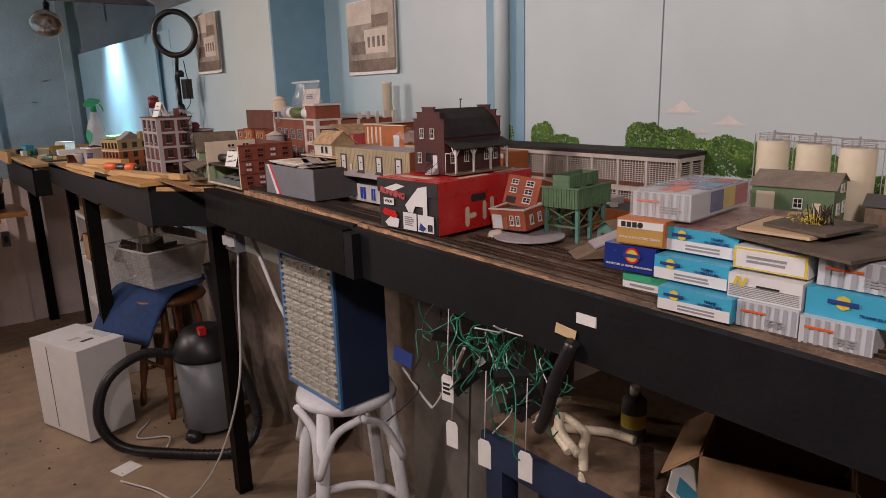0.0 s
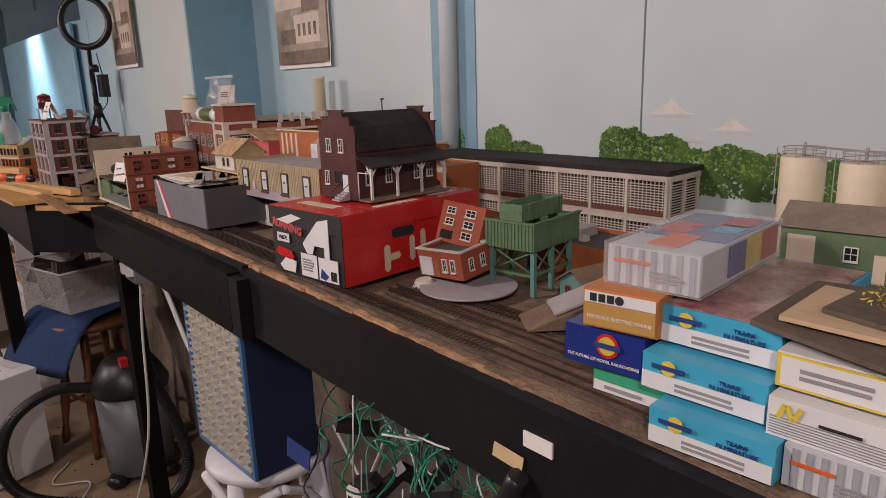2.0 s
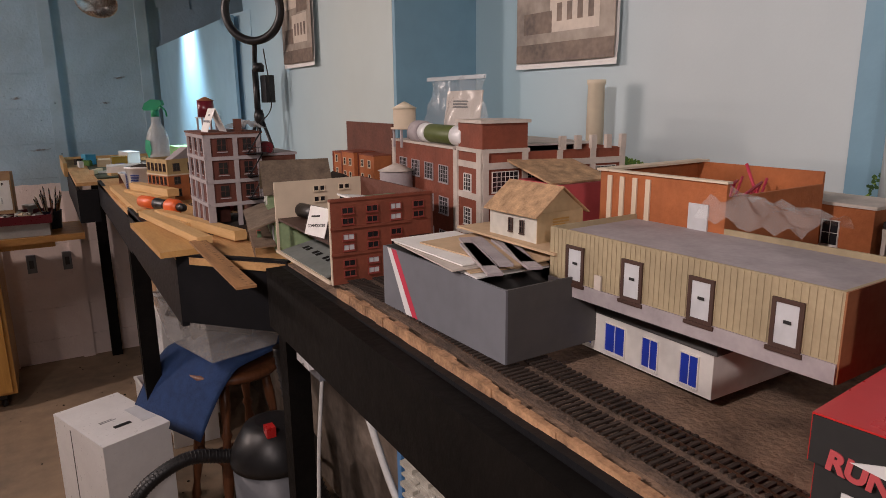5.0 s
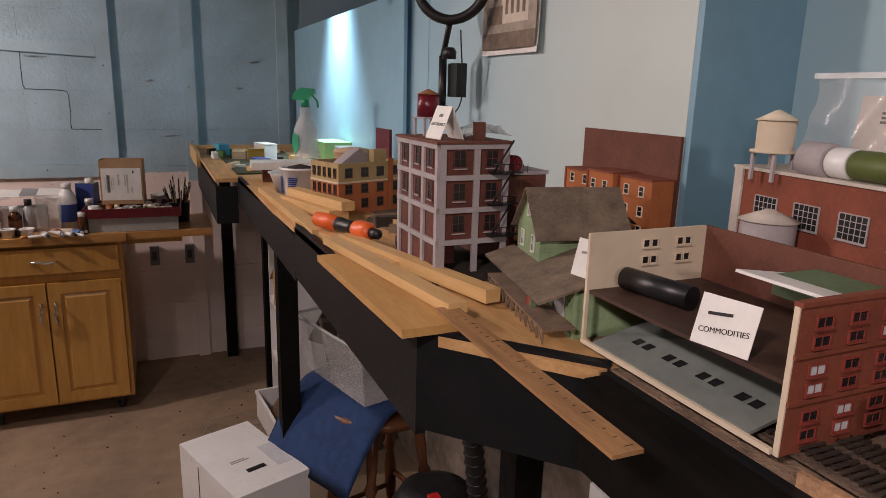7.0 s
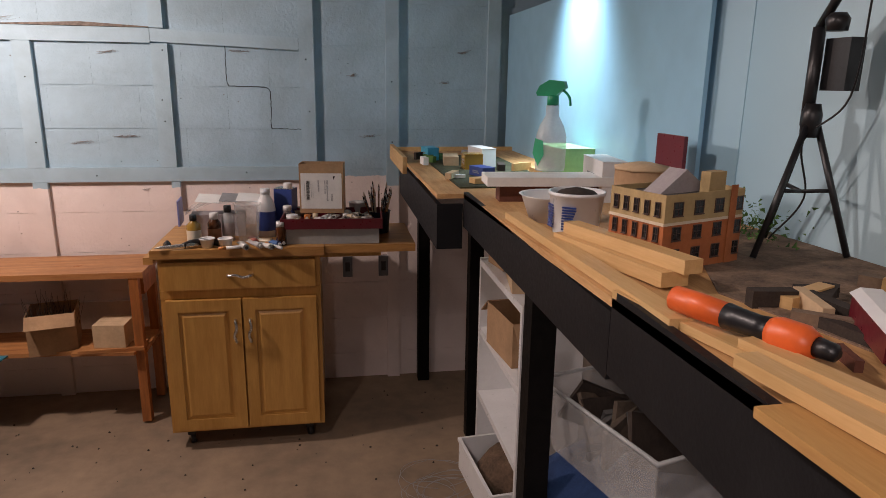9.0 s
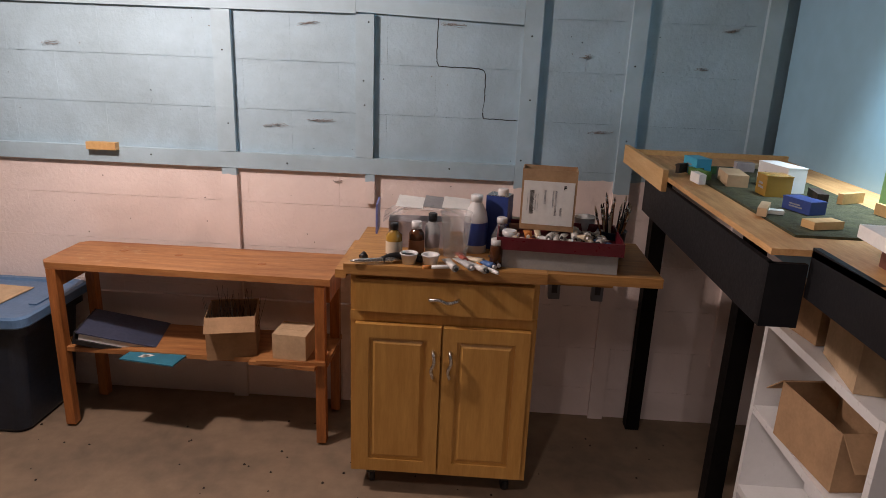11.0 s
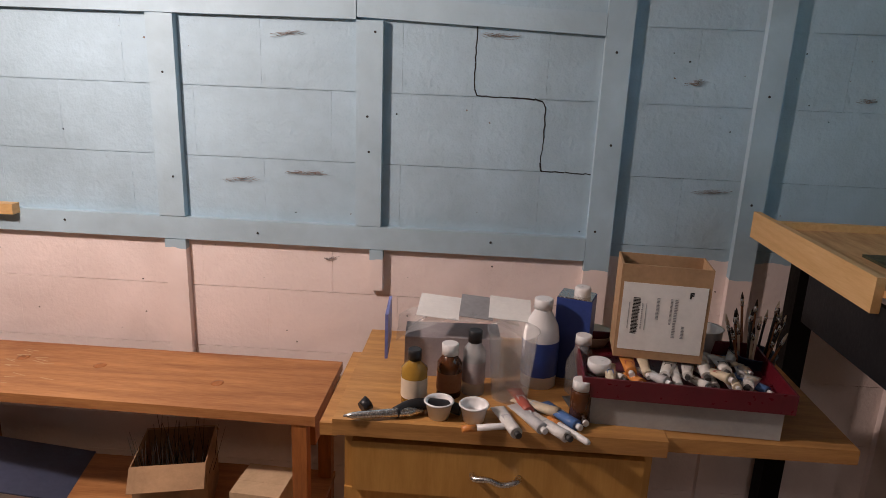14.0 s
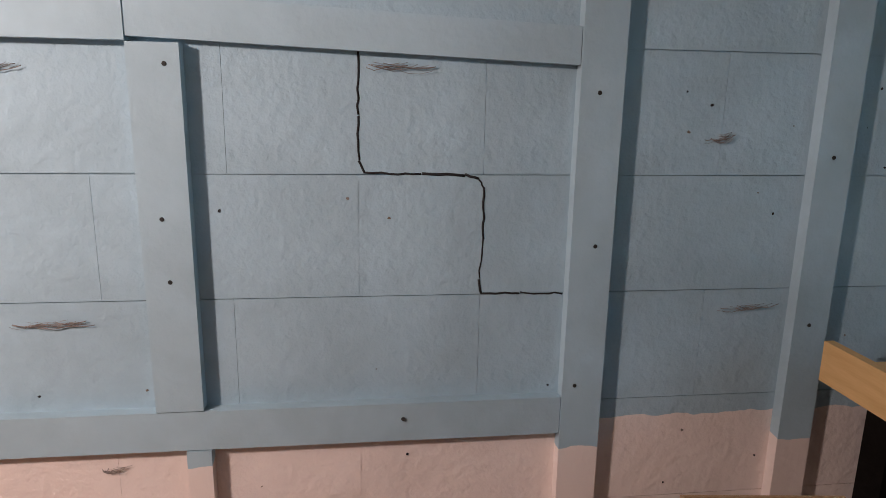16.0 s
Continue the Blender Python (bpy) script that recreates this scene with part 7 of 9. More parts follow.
for nm, at, rz, d, mt, lab in (("green_box", (1.0, 4.42, 1.272), 5, (0.12, 0.22, 0.11), mat("lime_card", (0.25, 0.52, 0.22), 0.5), "lime green cardboard box at the backdrop"),
                               ("white_model_shed", (0.96, 3.98, deck_z(4)), -6, (0.07, 0.2, 0.115), M_KITWHITE, "white scale-model shed beside the bottle"),
                               ("maroon_board", (1.05, 3.72, deck_z(3.7)), 4, (0.01, 0.12, 0.20), M_MAROON, "maroon scale-model wall piece standing up"),
                               ("cyan_box", (0.62, 5.02, 1.272), 10, (0.05, 0.09, 0.05), M_CYAN, "small cyan box on the far end of the layout"),
                               ("amber_tub", (0.72, 4.72, 1.272), 0, (0.07, 0.07, 0.055), M_AMBER, "small amber plastic tub"),
                               ("white_box", (0.8, 4.78, 1.272), 12, (0.06, 0.14, 0.07), M_KITWHITE, "small white box on the far end of the layout"),
                               ("tan_tray", (0.66, 4.85, 1.272), -8, (0.06, 0.14, 0.035), M_CARDL, "shallow tan cardboard tray"),
                               ("blue_box", (0.74, 4.5, 1.272), 20, (0.05, 0.09, 0.03), M_NAVY, "small dark blue box on the grass mat"),
                               ("olive_mat", (0.62, 4.3, 1.272), 0, (0.34, 0.95, 0.006), mat("olive_grass_mat", (0.06, 0.065, 0.03), 0.9, 0, 0.3, 30, 0.8, 120), "dark olive grass mat on the far end of the layout")):
    th = thing(nm, at if nm == "olive_mat" else (at[0], at[1], at[2] + (0.0065 if at[1] > 4.29 and at[0] < 0.95 else 0)), rz, lab, "scenery mat" if nm == "olive_mat" else "box")
    bb = BM()
    bx(bb, 0, d[0], 0, d[1], 0, d[2])
    bevelled(bb, 0.002)
    part("body", bb, mt, th)
    if nm not in ("olive_mat", "maroon_board", "tan_tray"):
        box_part("lid", (-0.001, d[0] + 0.001, -0.001, d[1] + 0.001, d[2], d[2] + 0.003), mt, th)
        bars(th, face_w(-0.0002, d[1] / 2, d[2] / 2), d[1] * 0.5, d[2] * 0.4, 2, M_GREYINK)
rr = random.Random(21)
for i in range(14):
    th = thing("scrap_piece", (rr.uniform(0.56, 0.95), rr.uniform(4.35, 5.25), 1.2795), rr.uniform(0, 180), "small scrap of model building material", "scrap", "far-end scraps")
    a_, c_ = rr.uniform(0.015, 0.05), rr.uniform(0.006, 0.02)
    box_part("piece", (-a_, a_, -c_, c_, 0, rr.uniform(0.006, 0.03)), rr.choice([M_WHITE, M_GREYDK, M_CARDL, M_PINE, M_CONC, M_TIE, M_FOLIAGE]), th)

# ---- dark scenery strip and clutter behind the timber ----
bb = BM()
sc_poly = [(0.80, 2.15), (1.166, 2.15), (1.166, 3.55), (1.0, 3.6), (0.78, 3.1), (0.84, 2.75), (0.80, 2.45)]
lo = [bb.verts.new((x, y, deck_z(y) + 0.0002)) for x, y in sc_poly]
hi = [bb.verts.new((x, y, deck_z(y) + 0.003)) for x, y in sc_poly]
bb.faces.new(lo[::-1]), bb.faces.new(hi)
for i in range(len(sc_poly)):
    bb.faces.new((lo[i], lo[(i + 1) % len(sc_poly)], hi[(i + 1) % len(sc_poly)], hi[i]))
part("scenery_strip", bb, M_GROUND, deck, "brown textured scenery strip")
rr = random.Random(202)
for k in range(34):
    x, y = rr.uniform(0.76, 1.1), rr.uniform(2.72, 3.08)
    th = thing("scrap_piece", (x, y, deck_z(y) + 0.003 + rr.uniform(0, 0.012)), rr.uniform(0, 180), "small scrap of model wood or card on the layout", "scrap", "layout scraps")
    a_, c_ = rr.uniform(0.02, 0.06), rr.uniform(0.004, 0.014)
    box_part("piece", (-a_, a_, -c_, c_, -0.012, rr.uniform(0.002, 0.016)), rr.choice([M_PINE, M_TIE, M_BROWNRF, M_PLYDK, M_BRICKB, M_CARDL, M_SHEET]), th)
bxc = thing("model_boxcar", (0.84, 2.86, deck_z(2.86) + 0.003), 62, "dark red scale-model boxcar with a white roof", "model boxcar")
box_part("body", (-0.075, 0.075, -0.02, 0.02, 0.008, 0.042), M_MAROON, bxc)
bb = BM()
prism(bb, [(-0.023, 0.042), (0.023, 0.042), (0.012, 0.05), (-0.012, 0.05)], -0.077, 0.077, m=pose(0, 0, 0, 90, 0, 90))
part("roof", bb, M_KITWHITE, bxc)
box_part("underframe", (-0.07, 0.07, -0.012, 0.012, 0, 0.008), M_BLKPLASTIC, bxc)
box_part("door", (-0.018, 0.018, -0.0212, -0.0201, 0.01, 0.04), M_BRICKB, bxc)
gr = thing("moss_clump", (1.09, 3.52, deck_z(3.5) + 0.003), 0, "green foam foliage clump at the backdrop", "model bush")
bb = BM()
for k in range(500):
    p = Vector((rr.gauss(0, 0.025), rr.gauss(0, 0.07), abs(rr.gauss(0.02, 0.03))))
    s_ = rr.uniform(0.004, 0.009)
    bb.faces.new([bb.verts.new(p + Vector((rr.uniform(-s_, s_), rr.uniform(-s_, s_), rr.uniform(-s_, s_)))) for _ in range(3)])
part("foliage", bb, M_FOLIAGE, gr, fix=False)

# ---- ring light on its tripod ----
rg = thing("ring_light", (1.078, 3.335, deck_z(3.335)), 0, "black ring light on a folding tripod stand with a phone clamp", "ring light")
top_z = 1.885 - deck_z(3.36)
bb = BM()
R_ = pose(-0.022, -0.085, top_z, 90, 0, -42)
tube(bb, [R_ @ Vector((0.095 * math.cos(a * math.tau / 40), 0.095 * math.sin(a * math.tau / 40), 0)) for a in range(40)], 0.0135, 8, closed=True)
part("ring", bb, M_BLKPLASTIC, rg)
bb = BM()
tube(bb, [(0, 0.012, 0.24), (0, 0.012, top_z - 0.18)], 0.011, 10)
tube(bb, [(0, 0.012, top_z - 0.18), (-0.02, -0.075, top_z - 0.1)], 0.008, 10)
lathe(bb, [(0.018, 0), (0.02, 0.02), (0.013, 0.03)], (0, -0.03, top_z - 0.19), 12)
lathe(bb, [(0.016, 0), (0.018, 0.04), (0.013, 0.06)], (0, 0, 0.22), 12)
part("pole", bb, M_BLKPLASTIC, rg)
bb = BM()
bx(bb, 0.015, 0.045, -0.05, 0.01, top_z - 0.29, top_z - 0.2)
bevelled(bb, 0.004)
part("phone_clamp", bb, M_BLKPLASTIC, rg)
for a in (200, 320, 80):
    bb = BM()
    ca, sa = math.cos(radians(a)), math.sin(radians(a))
    k = 0.10 if a == 320 else 0.13
    tube(bb, [(0.012 * ca, 0.012 * sa, 0.24), (0.9 * k * ca, 0.9 * k * sa, 0.006)], 0.006, 8)
    part("leg", bb, M_BLKPLASTIC, rg)
    bb = BM()
    tube(bb, [(0, 0, 0.12), (0.45 * k * ca, 0.45 * k * sa, 0.125)], 0.004, 6)
    part("strut", bb, M_BLKPLASTIC, rg)
bb = BM()
tube(bb, curve_pts([(0.0, -0.1, top_z - 0.12), (0.03, -0.05, top_z - 0.3), (-0.01, 0.0, top_z - 0.38), (0.04, 0.04, 0.1), (0.02, 0.1, 0.006)], 8), 0.002, 5)
part("cable", bb, M_BLKPLASTIC, rg)

# ---- clamp lamp with aluminium reflector hung under the joists ----
lp = thing("clamp_lamp", (0.68, 4.02, 2.0), 0, "aluminium reflector clamp lamp hanging from the joists", "lamp")
bb = BM()
lathe(bb, [(0.018, 0.06), (0.03, 0.04), (0.06, 0.01), (0.075, -0.035), (0.073, -0.035), (0.056, 0.008), (0.026, 0.036)], seg=24, caps=False, m=pose(0, 0, 0, -40, 15, 0))
part("reflector", bb, M_CHROME, lp)
bb = BM()
lathe(bb, [(0.014, 0.055), (0.016, 0.12)], seg=14, m=pose(0, 0, 0, -40, 15, 0))
part("socket", bb, M_BLKPLASTIC, lp)
bb = BM()
tube(bb, curve_pts([(0.02, 0.07, 0.1), (0.03, 0.1, 0.2), (0.02, 0.08, 0.345)], 6), 0.006, 6)
part("clamp_arm", bb, M_BLKPLASTIC, lp)
# plastic sheeting stapled under the joists over the backdrop
ps = thing("plastic_sheeting", (0, 0, 0), 0, "crumpled clear plastic sheeting stapled up over the backdrop", "plastic sheet")
bb = BM()
rr = random.Random(31)
G = [[bb.verts.new((1.62 - 0.5 * j / 6 + rr.uniform(-.02, .02), 2.0 + 2.2 * i / 30, 2.26 - 0.24 * math.sin(j / 6 * 3.1) * (0.7 + 0.3 * rr.random()))) for j in range(7)] for i in range(31)]
for i in range(30):
    for j in range(6):
        bb.faces.new((G[i][j], G[i + 1][j], G[i + 1][j + 1], G[i][j + 1])).smooth = True
part("film", bb, M_FROST, ps, fix=False)

# ---- under the layout ----
M_STEEL = mat("galvanised_panel", (0.20, 0.185, 0.165), 0.45, 0, 0.2, 4, 0.05, 40)
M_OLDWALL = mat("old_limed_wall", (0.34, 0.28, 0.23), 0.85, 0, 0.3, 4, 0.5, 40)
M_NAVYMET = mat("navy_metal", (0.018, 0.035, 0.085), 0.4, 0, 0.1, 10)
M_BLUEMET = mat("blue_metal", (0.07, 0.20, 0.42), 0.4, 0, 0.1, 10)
M_DRAWER = mat("clear_drawer", (0.50, 0.48, 0.42), 0.25, 0, 0.2, 30)
M_CANE = mat("white_painted_cane", (0.74, 0.75, 0.78), 0.4, 0, 0.08, 20)
M_VACGREY = mat("grey_vac_plastic", (0.17, 0.18, 0.20), 0.4, 0, 0.08, 10)
M_HOSE = mat("black_hose", (0.012, 0.012, 0.014), 0.4, 0, 0.1, 60)
M_CUSHION = mat("navy_cushion", (0.018, 0.05, 0.15), 0.9, 0, 0.15, 30, 0.3, 200)
M_DKWOOD = mat("turned_walnut", (0.16, 0.06, 0.025), 0.4, 0, 0.2, 12, stretch=(6, 6, 1))
M_CORDW = mat("white_cord", (0.68, 0.68, 0.66), 0.5)
M_CORDG = mat("green_wire", (0.02, 0.22, 0.13), 0.45, 0, 0.1, 40)
M_CLOTH = mat("brown_cloth", (0.16, 0.10, 0.062), 0.95, 0, 0.3, 18, 0.6, 90)
M_SHELFTOP = mat("dusty_shelf_board", (0.23, 0.155, 0.10), 0.9, 0, 0.3, 8, 0.4, 90, alt=(0.11, 0.075, 0.05))
M_TAGC = mat("manila_tag", (0.66, 0.50, 0.28), 0.8, 0, 0.08, 30)

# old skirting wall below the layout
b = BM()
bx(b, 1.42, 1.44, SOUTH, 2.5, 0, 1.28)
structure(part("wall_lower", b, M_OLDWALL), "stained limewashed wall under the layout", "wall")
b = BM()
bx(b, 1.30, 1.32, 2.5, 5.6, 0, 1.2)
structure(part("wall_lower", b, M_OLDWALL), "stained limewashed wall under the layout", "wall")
for y0, y1, mt in ((1.20, 1.50, M_STEEL), (1.51, 1.80, M_STEEL)):
    th = thing("leaning_panel", (1.25, (y0 + y1) / 2, 0), 0, "tall dusty grey-brown panel leaning under the layout", "panel", "leaning panels", ry=3)
    box_part("panel", (0, 0.012, -(y1 - y0) / 2, (y1 - y0) / 2, 0, 1.22), mt, th, bev=0.003)
th = thing("white_board", (1.345, 0.80, 0), 0, "white board standing under the layout", "panel", ry=2)
box_part("panel", (0, 0.01, -0.22, 0.36, 0, 1.19), M_WHITEPL, th, bev=0.003)

# parts organiser on a white cane stool
og = thing("parts_organizer", (0.872, 1.585, 0.715), 3, "blue steel parts organiser full of clear plastic drawers", "parts organizer")
OW, OD, OH = 0.30, 0.165, 0.43
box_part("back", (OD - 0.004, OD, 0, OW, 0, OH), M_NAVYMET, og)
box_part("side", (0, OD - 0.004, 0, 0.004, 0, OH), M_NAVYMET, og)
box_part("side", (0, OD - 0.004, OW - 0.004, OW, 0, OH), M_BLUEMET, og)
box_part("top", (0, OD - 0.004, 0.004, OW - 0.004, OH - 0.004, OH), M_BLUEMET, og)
box_part("base", (-0.006, OD - 0.004, 0.004, OW - 0.004, 0, 0.012), M_BLUEMET, og)
for z in (0, OH - 0.012):
    box_part("front_rim", (-0.008, 0.0, 0, OW, z, z + 0.012), M_BLUEMET, og)
for y in (0, OW - 0.012):
    box_part("front_rim", (-0.008, 0.0, y, y + 0.012, 0.012, OH - 0.012), M_BLUEMET, og)
bb = BM()
NR, NC = 11, 6
dw, dh_ = (OW - 0.028) / NC, (OH - 0.03) / NR
bx(bb, 0, 0.05, -dw / 2 + 0.0015, dw / 2 - 0.0015, 0, dh_ - 0.003)
bx(bb, -0.010, 0, -dw / 2 + 0.004, dw / 2 - 0.004, dh_ * 0.55, dh_ * 0.75)
bx(bb, -0.006, 0, -dw / 2 + 0.0015, dw / 2 - 0.0015, 0, 0.004)
bevelled(bb, 0.001)
dm = bpy.data.meshes.new("drawer")
bb.to_mesh(dm)
bb.free()
dm.materials.append(M_DRAWER)
for r in range(NR):
    for c in range(NC):
        o = new("drawer", dm)
        o.parent = og
        o.location = (-0.004, 0.014 + (c + 0.5) * dw, 0.015 + r * dh_)
st = thing("cane_stool", (0.965, 1.73, 0.015), 10, "white painted cane stool with a round rail", "stool")
st.scale = (1.22, 1.22, 1)
bb = BM()
lathe(bb, [(0.115, 0.66), (0.128, 0.675), (0.124, 0.692), (0.09, 0.699)], seg=32)
part("seat", bb, M_CANE, st)
for a in (20, 110, 200, 290):
    ca, sa = math.cos(radians(a)), math.sin(radians(a))
    bb = BM()
    tube(bb, [(0.112 * ca, 0.112 * sa, 0.672), (0.19 * ca, 0.19 * sa, 0)], 0.017, 10)
    part("leg", bb, M_CANE, st)
    bb = BM()
    ca2, sa2 = math.cos(radians(a + 90)), math.sin(radians(a + 90))
    tube(bb, curve_pts([(0.155 * ca, 0.155 * sa, 0.48), (0.145 * (ca * 0.8 + ca2 * 0.2), 0.145 * (sa * 0.8 + sa2 * 0.2), 0.6), (0.15 * (ca + ca2) * 0.6, 0.15 * (sa + sa2) * 0.6, 0.655)], 6), 0.011, 8)
    tube(bb, curve_pts([(0.155 * ca2, 0.155 * sa2, 0.48), (0.145 * (ca * 0.2 + ca2 * 0.8), 0.145 * (sa * 0.2 + sa2 * 0.8), 0.6), (0.15 * (ca + ca2) * 0.6, 0.15 * (sa + sa2) * 0.6, 0.655)], 6), 0.011, 8)
    part("brace", bb, M_CANE, st)
bb = BM()
tube(bb, [(0.15 * math.cos(a * math.tau / 32), 0.15 * math.sin(a * math.tau / 32), 0.23) for a in range(32)], 0.014, 8, closed=True)
part("foot_ring", bb, M_CANE, st)
bb = BM()
rr = random.Random(17)
G = [[bb.verts.new((1.18 + 0.12 * math.cos(i * math.tau / 12) * (1 - j / 7) + rr.uniform(-.015, .015), 1.75 + 0.13 * math.sin(i * math.tau / 12) * (1 - j / 7) + rr.uniform(-.015, .015), 0.22 * j / 6)) for i in range(12)] for j in range(7)]
for j in range(6):
    for i in range(12):
        bb.faces.new((G[j][i], G[j][(i + 1) % 12], G[j + 1][(i + 1) % 12], G[j + 1][i]))
tagged(part("crumpled_bag", bb, M_CLEAR), "crumpled clear plastic bag on the floor", "plastic bag")

# dehumidifier
dhm = thing("dehumidifier", (0.52, 3.58, 0), 20, "white portable dehumidifier with a grey seam", "dehumidifier")
bb = BM()
bx(bb, -0.12, 0.12, -0.2, 0.2, 0.012, 0.47)
bevelled(bb, 0.028, 3)
part("body", bb, M_WHITEPL, dhm)
box_part("seam", (-0.1205, 0.1205, 0.055, 0.062, 0.03, 0.45), M_RUBBER, dhm)
box_part("control_panel", (-0.03, 0.03, -0.1, -0.08, 0.47, 0.4715), M_BLKPLASTIC, dhm)
bars(dhm, pose(-0.02, -0.02, 0.4702, -90, 0, 0), 0.06, 0.02, 2, M_GREYINK, t=0.0005)
box_part("handle_slot", (0.06, 0.11, -0.12, 0.02, 0.4695, 0.4715), M_KITSTRIPE, dhm)
box_part("bucket_line", (-0.05, -0.046, -0.2015, -0.199, 0.03, 0.2), M_KITGREY, dhm)
for x in (-0.09, 0.09):
    for y in (-0.16, 0.16):
        box_part("foot", (x - 0.015, x + 0.015, y - 0.015, y + 0.015, 0, 0.013), M_RUBBER, dhm)

# shop vacuum with hose
vc = thing("shop_vacuum", (0.99, 3.12, 0), 0, "grey shop vacuum with a black lid and hose", "vacuum cleaner")
bb = BM()
lathe(bb, [(0.125, 0.03), (0.135, 0.04), (0.145, 0.40)], seg=28)
part("drum", bb, M_VACGREY, vc)
bb = BM()
lathe(bb, [(0.152, 0.395), (0.155, 0.42), (0.13, 0.47), (0.10, 0.52), (0.06, 0.535)], seg=28)
part("lid", bb, M_BLKPLASTIC, vc)
box_part("badge", (-0.05, -0.02, -0.10, -0.06, 0.52, 0.555), M_RED, vc)
for a in (30, 120, 210, 300):
    bb = BM()
    lathe(bb, [(0.03, 0), (0.045, 0.02), (0.03, 0.05)], (0.14 * math.cos(radians(a)), 0.14 * math.sin(radians(a)), 0), 12)
    part("caster", bb, M_BLKPLASTIC, vc)


def hose(name, ctrl, r, label, material=M_HOSE, rib=0.008):
    pts = curve_pts(ctrl, 14)
    bb = BM()
    tube(bb, pts, r * 0.86, 10)
    d = 0.0
    for a, c in zip(pts, pts[1:]):
        d += (c - a).length
        if d > rib:
            d = 0
            t_ = (c - a).normalized()
            q = t_.to_track_quat("Z", "Y").to_matrix().to_4x4()
            lathe(bb, [(r * 0.8, -0.0025), (r, 0), (r * 0.8, 0.0025)], seg=10, m=Matrix.Translation(a) @ q, caps=False)
    return tagged(part(name, bb, material), label, "hose")


hose("vacuum_hose", [(0.85, 3.16, 0.42), (0.70, 3.16, 0.45), (0.55, 3.14, 0.38), (0.49, 3.12, 0.22), (0.55, 3.08, 0.08), (0.72, 2.96, 0.03), (0.96, 2.76, 0.032), (1.07, 2.76, 0.14), (1.06, 2.8, 0.32), (1.0, 2.84, 0.55), (0.95, 2.84, 0.9)], 0.026, "black ribbed vacuum hose looped on the floor")
hose("black_hose", [(0.05, 2.35, 0.35), (0.10, 2.2, 0.28), (0.13, 2.05, 0.12), (0.10, 1.9, 0.03), (0.0, 1.8, 0.03)], 0.024, "black hose end on the floor", rib=0.01)


def cord(name, ctrl, r, material, label, cat="cord"):
    bb = BM()
    tube(bb, curve_pts(ctrl, 8), r, 6)
    return tagged(part(name, bb, material), label, cat)


cord("power_cord", [(0.835, 2.16, 1.14), (0.82, 2.17, 0.95), (0.80, 2.2, 0.6), (0.74, 2.35, 0.25), (0.66, 2.55, 0.02), (0.58, 2.75, 0.01), (0.5, 2.9, 0.01)], 0.004, M_CORDW, "white power cord hanging to the floor")
cord("power_cord", [(0.86, 2.1, 1.14), (0.87, 2.05, 1.05), (0.88, 1.97, 0.93), (0.90, 1.88, 0.82)], 0.007, M_CORDW, "white extension cord under the layout")
cord("power_cord", [(1.06, 1.55, 0.80), (1.0, 1.35, 0.78), (0.95, 1.25, 0.83), (0.9, 1.12, 0.97), (0.86, 1.03, 1.07)], 0.004, M_CORDW, "white cord hanging under the layout")
cord("power_cord", [(0.70, 3.0, 0.008), (0.78, 3.15, 0.01), (0.66, 3.25, 0.008), (0.76, 3.4, 0.008)], 0.004, M_CORDW, "white cord lying on the floor")
ot = thing("outlet_box", (0.835, 2.15, 1.10), 0, "grey outlet box with plugs on the post", "outlet box")
box_part("box", (-0.03, 0.0, -0.045, 0.05, 0, 0.06), M_VACGREY, ot, bev=0.004)
box_part("plug", (-0.045, -0.03, -0.03, -0.005, 0.02, 0.05), M_WHITEPL, ot)
box_part("plug", (-0.045, -0.03, 0.01, 0.035, 0.02, 0.05), M_WHITEPL, ot)

# wooden chair with cushion and a clear bin
wch = thing("wooden_stool", (0.96, 3.52, 0), 20, "dark turned-leg wooden stool", "stool")
bb = BM()
lathe(bb, [(0.17, 0.585), (0.185, 0.6), (0.18, 0.618), (0.15, 0.622)], seg=30)
part("seat", bb, M_DKWOOD, wch)
for a in (40, 130, 220, 310):
    ca, sa = math.cos(radians(a)), math.sin(radians(a))
    bb = BM()
    prof = [(0.013, 0), (0.018, 0.05), (0.013, 0.1), (0.021, 0.2), (0.022, 0.3), (0.014, 0.36), (0.022, 0.38), (0.014, 0.40), (0.02, 0.48), (0.015, 0.6)]
    lathe(bb, prof, seg=12, m=Matrix.Translation((0.2 * ca, 0.2 * sa, 0)) @ pose(0, 0, 0, 0, -8, 0 + a))
    part("leg", bb, M_DKWOOD, wch)
for z, o in ((0.2, 0), (0.26, 90)):
    for s in (-1, 1):
        bb = BM()
        p0, p1 = Vector((0.17 * math.cos(radians(40 + o)), 0.17 * math.sin(radians(40 + o)), z)), Vector((0.17 * math.cos(radians(130 + o)), 0.17 * math.sin(radians(130 + o)), z))
        tube(bb, [p0 * s if s > 0 else Vector((-p0.x, -p0.y, z)), p1 if s > 0 else Vector((-p1.x, -p1.y, z))], 0.009, 8)
        part("stretcher", bb, M_DKWOOD, wch)
cs = thing("seat_cushion", (0.89, 3.55, 0.625), 25, "navy blue tufted seat cushion hanging over the stool", "cushion", ry=-4)
bb = BM()
n = 22
G = [[None] * (n + 1) for _ in range(n + 1)]
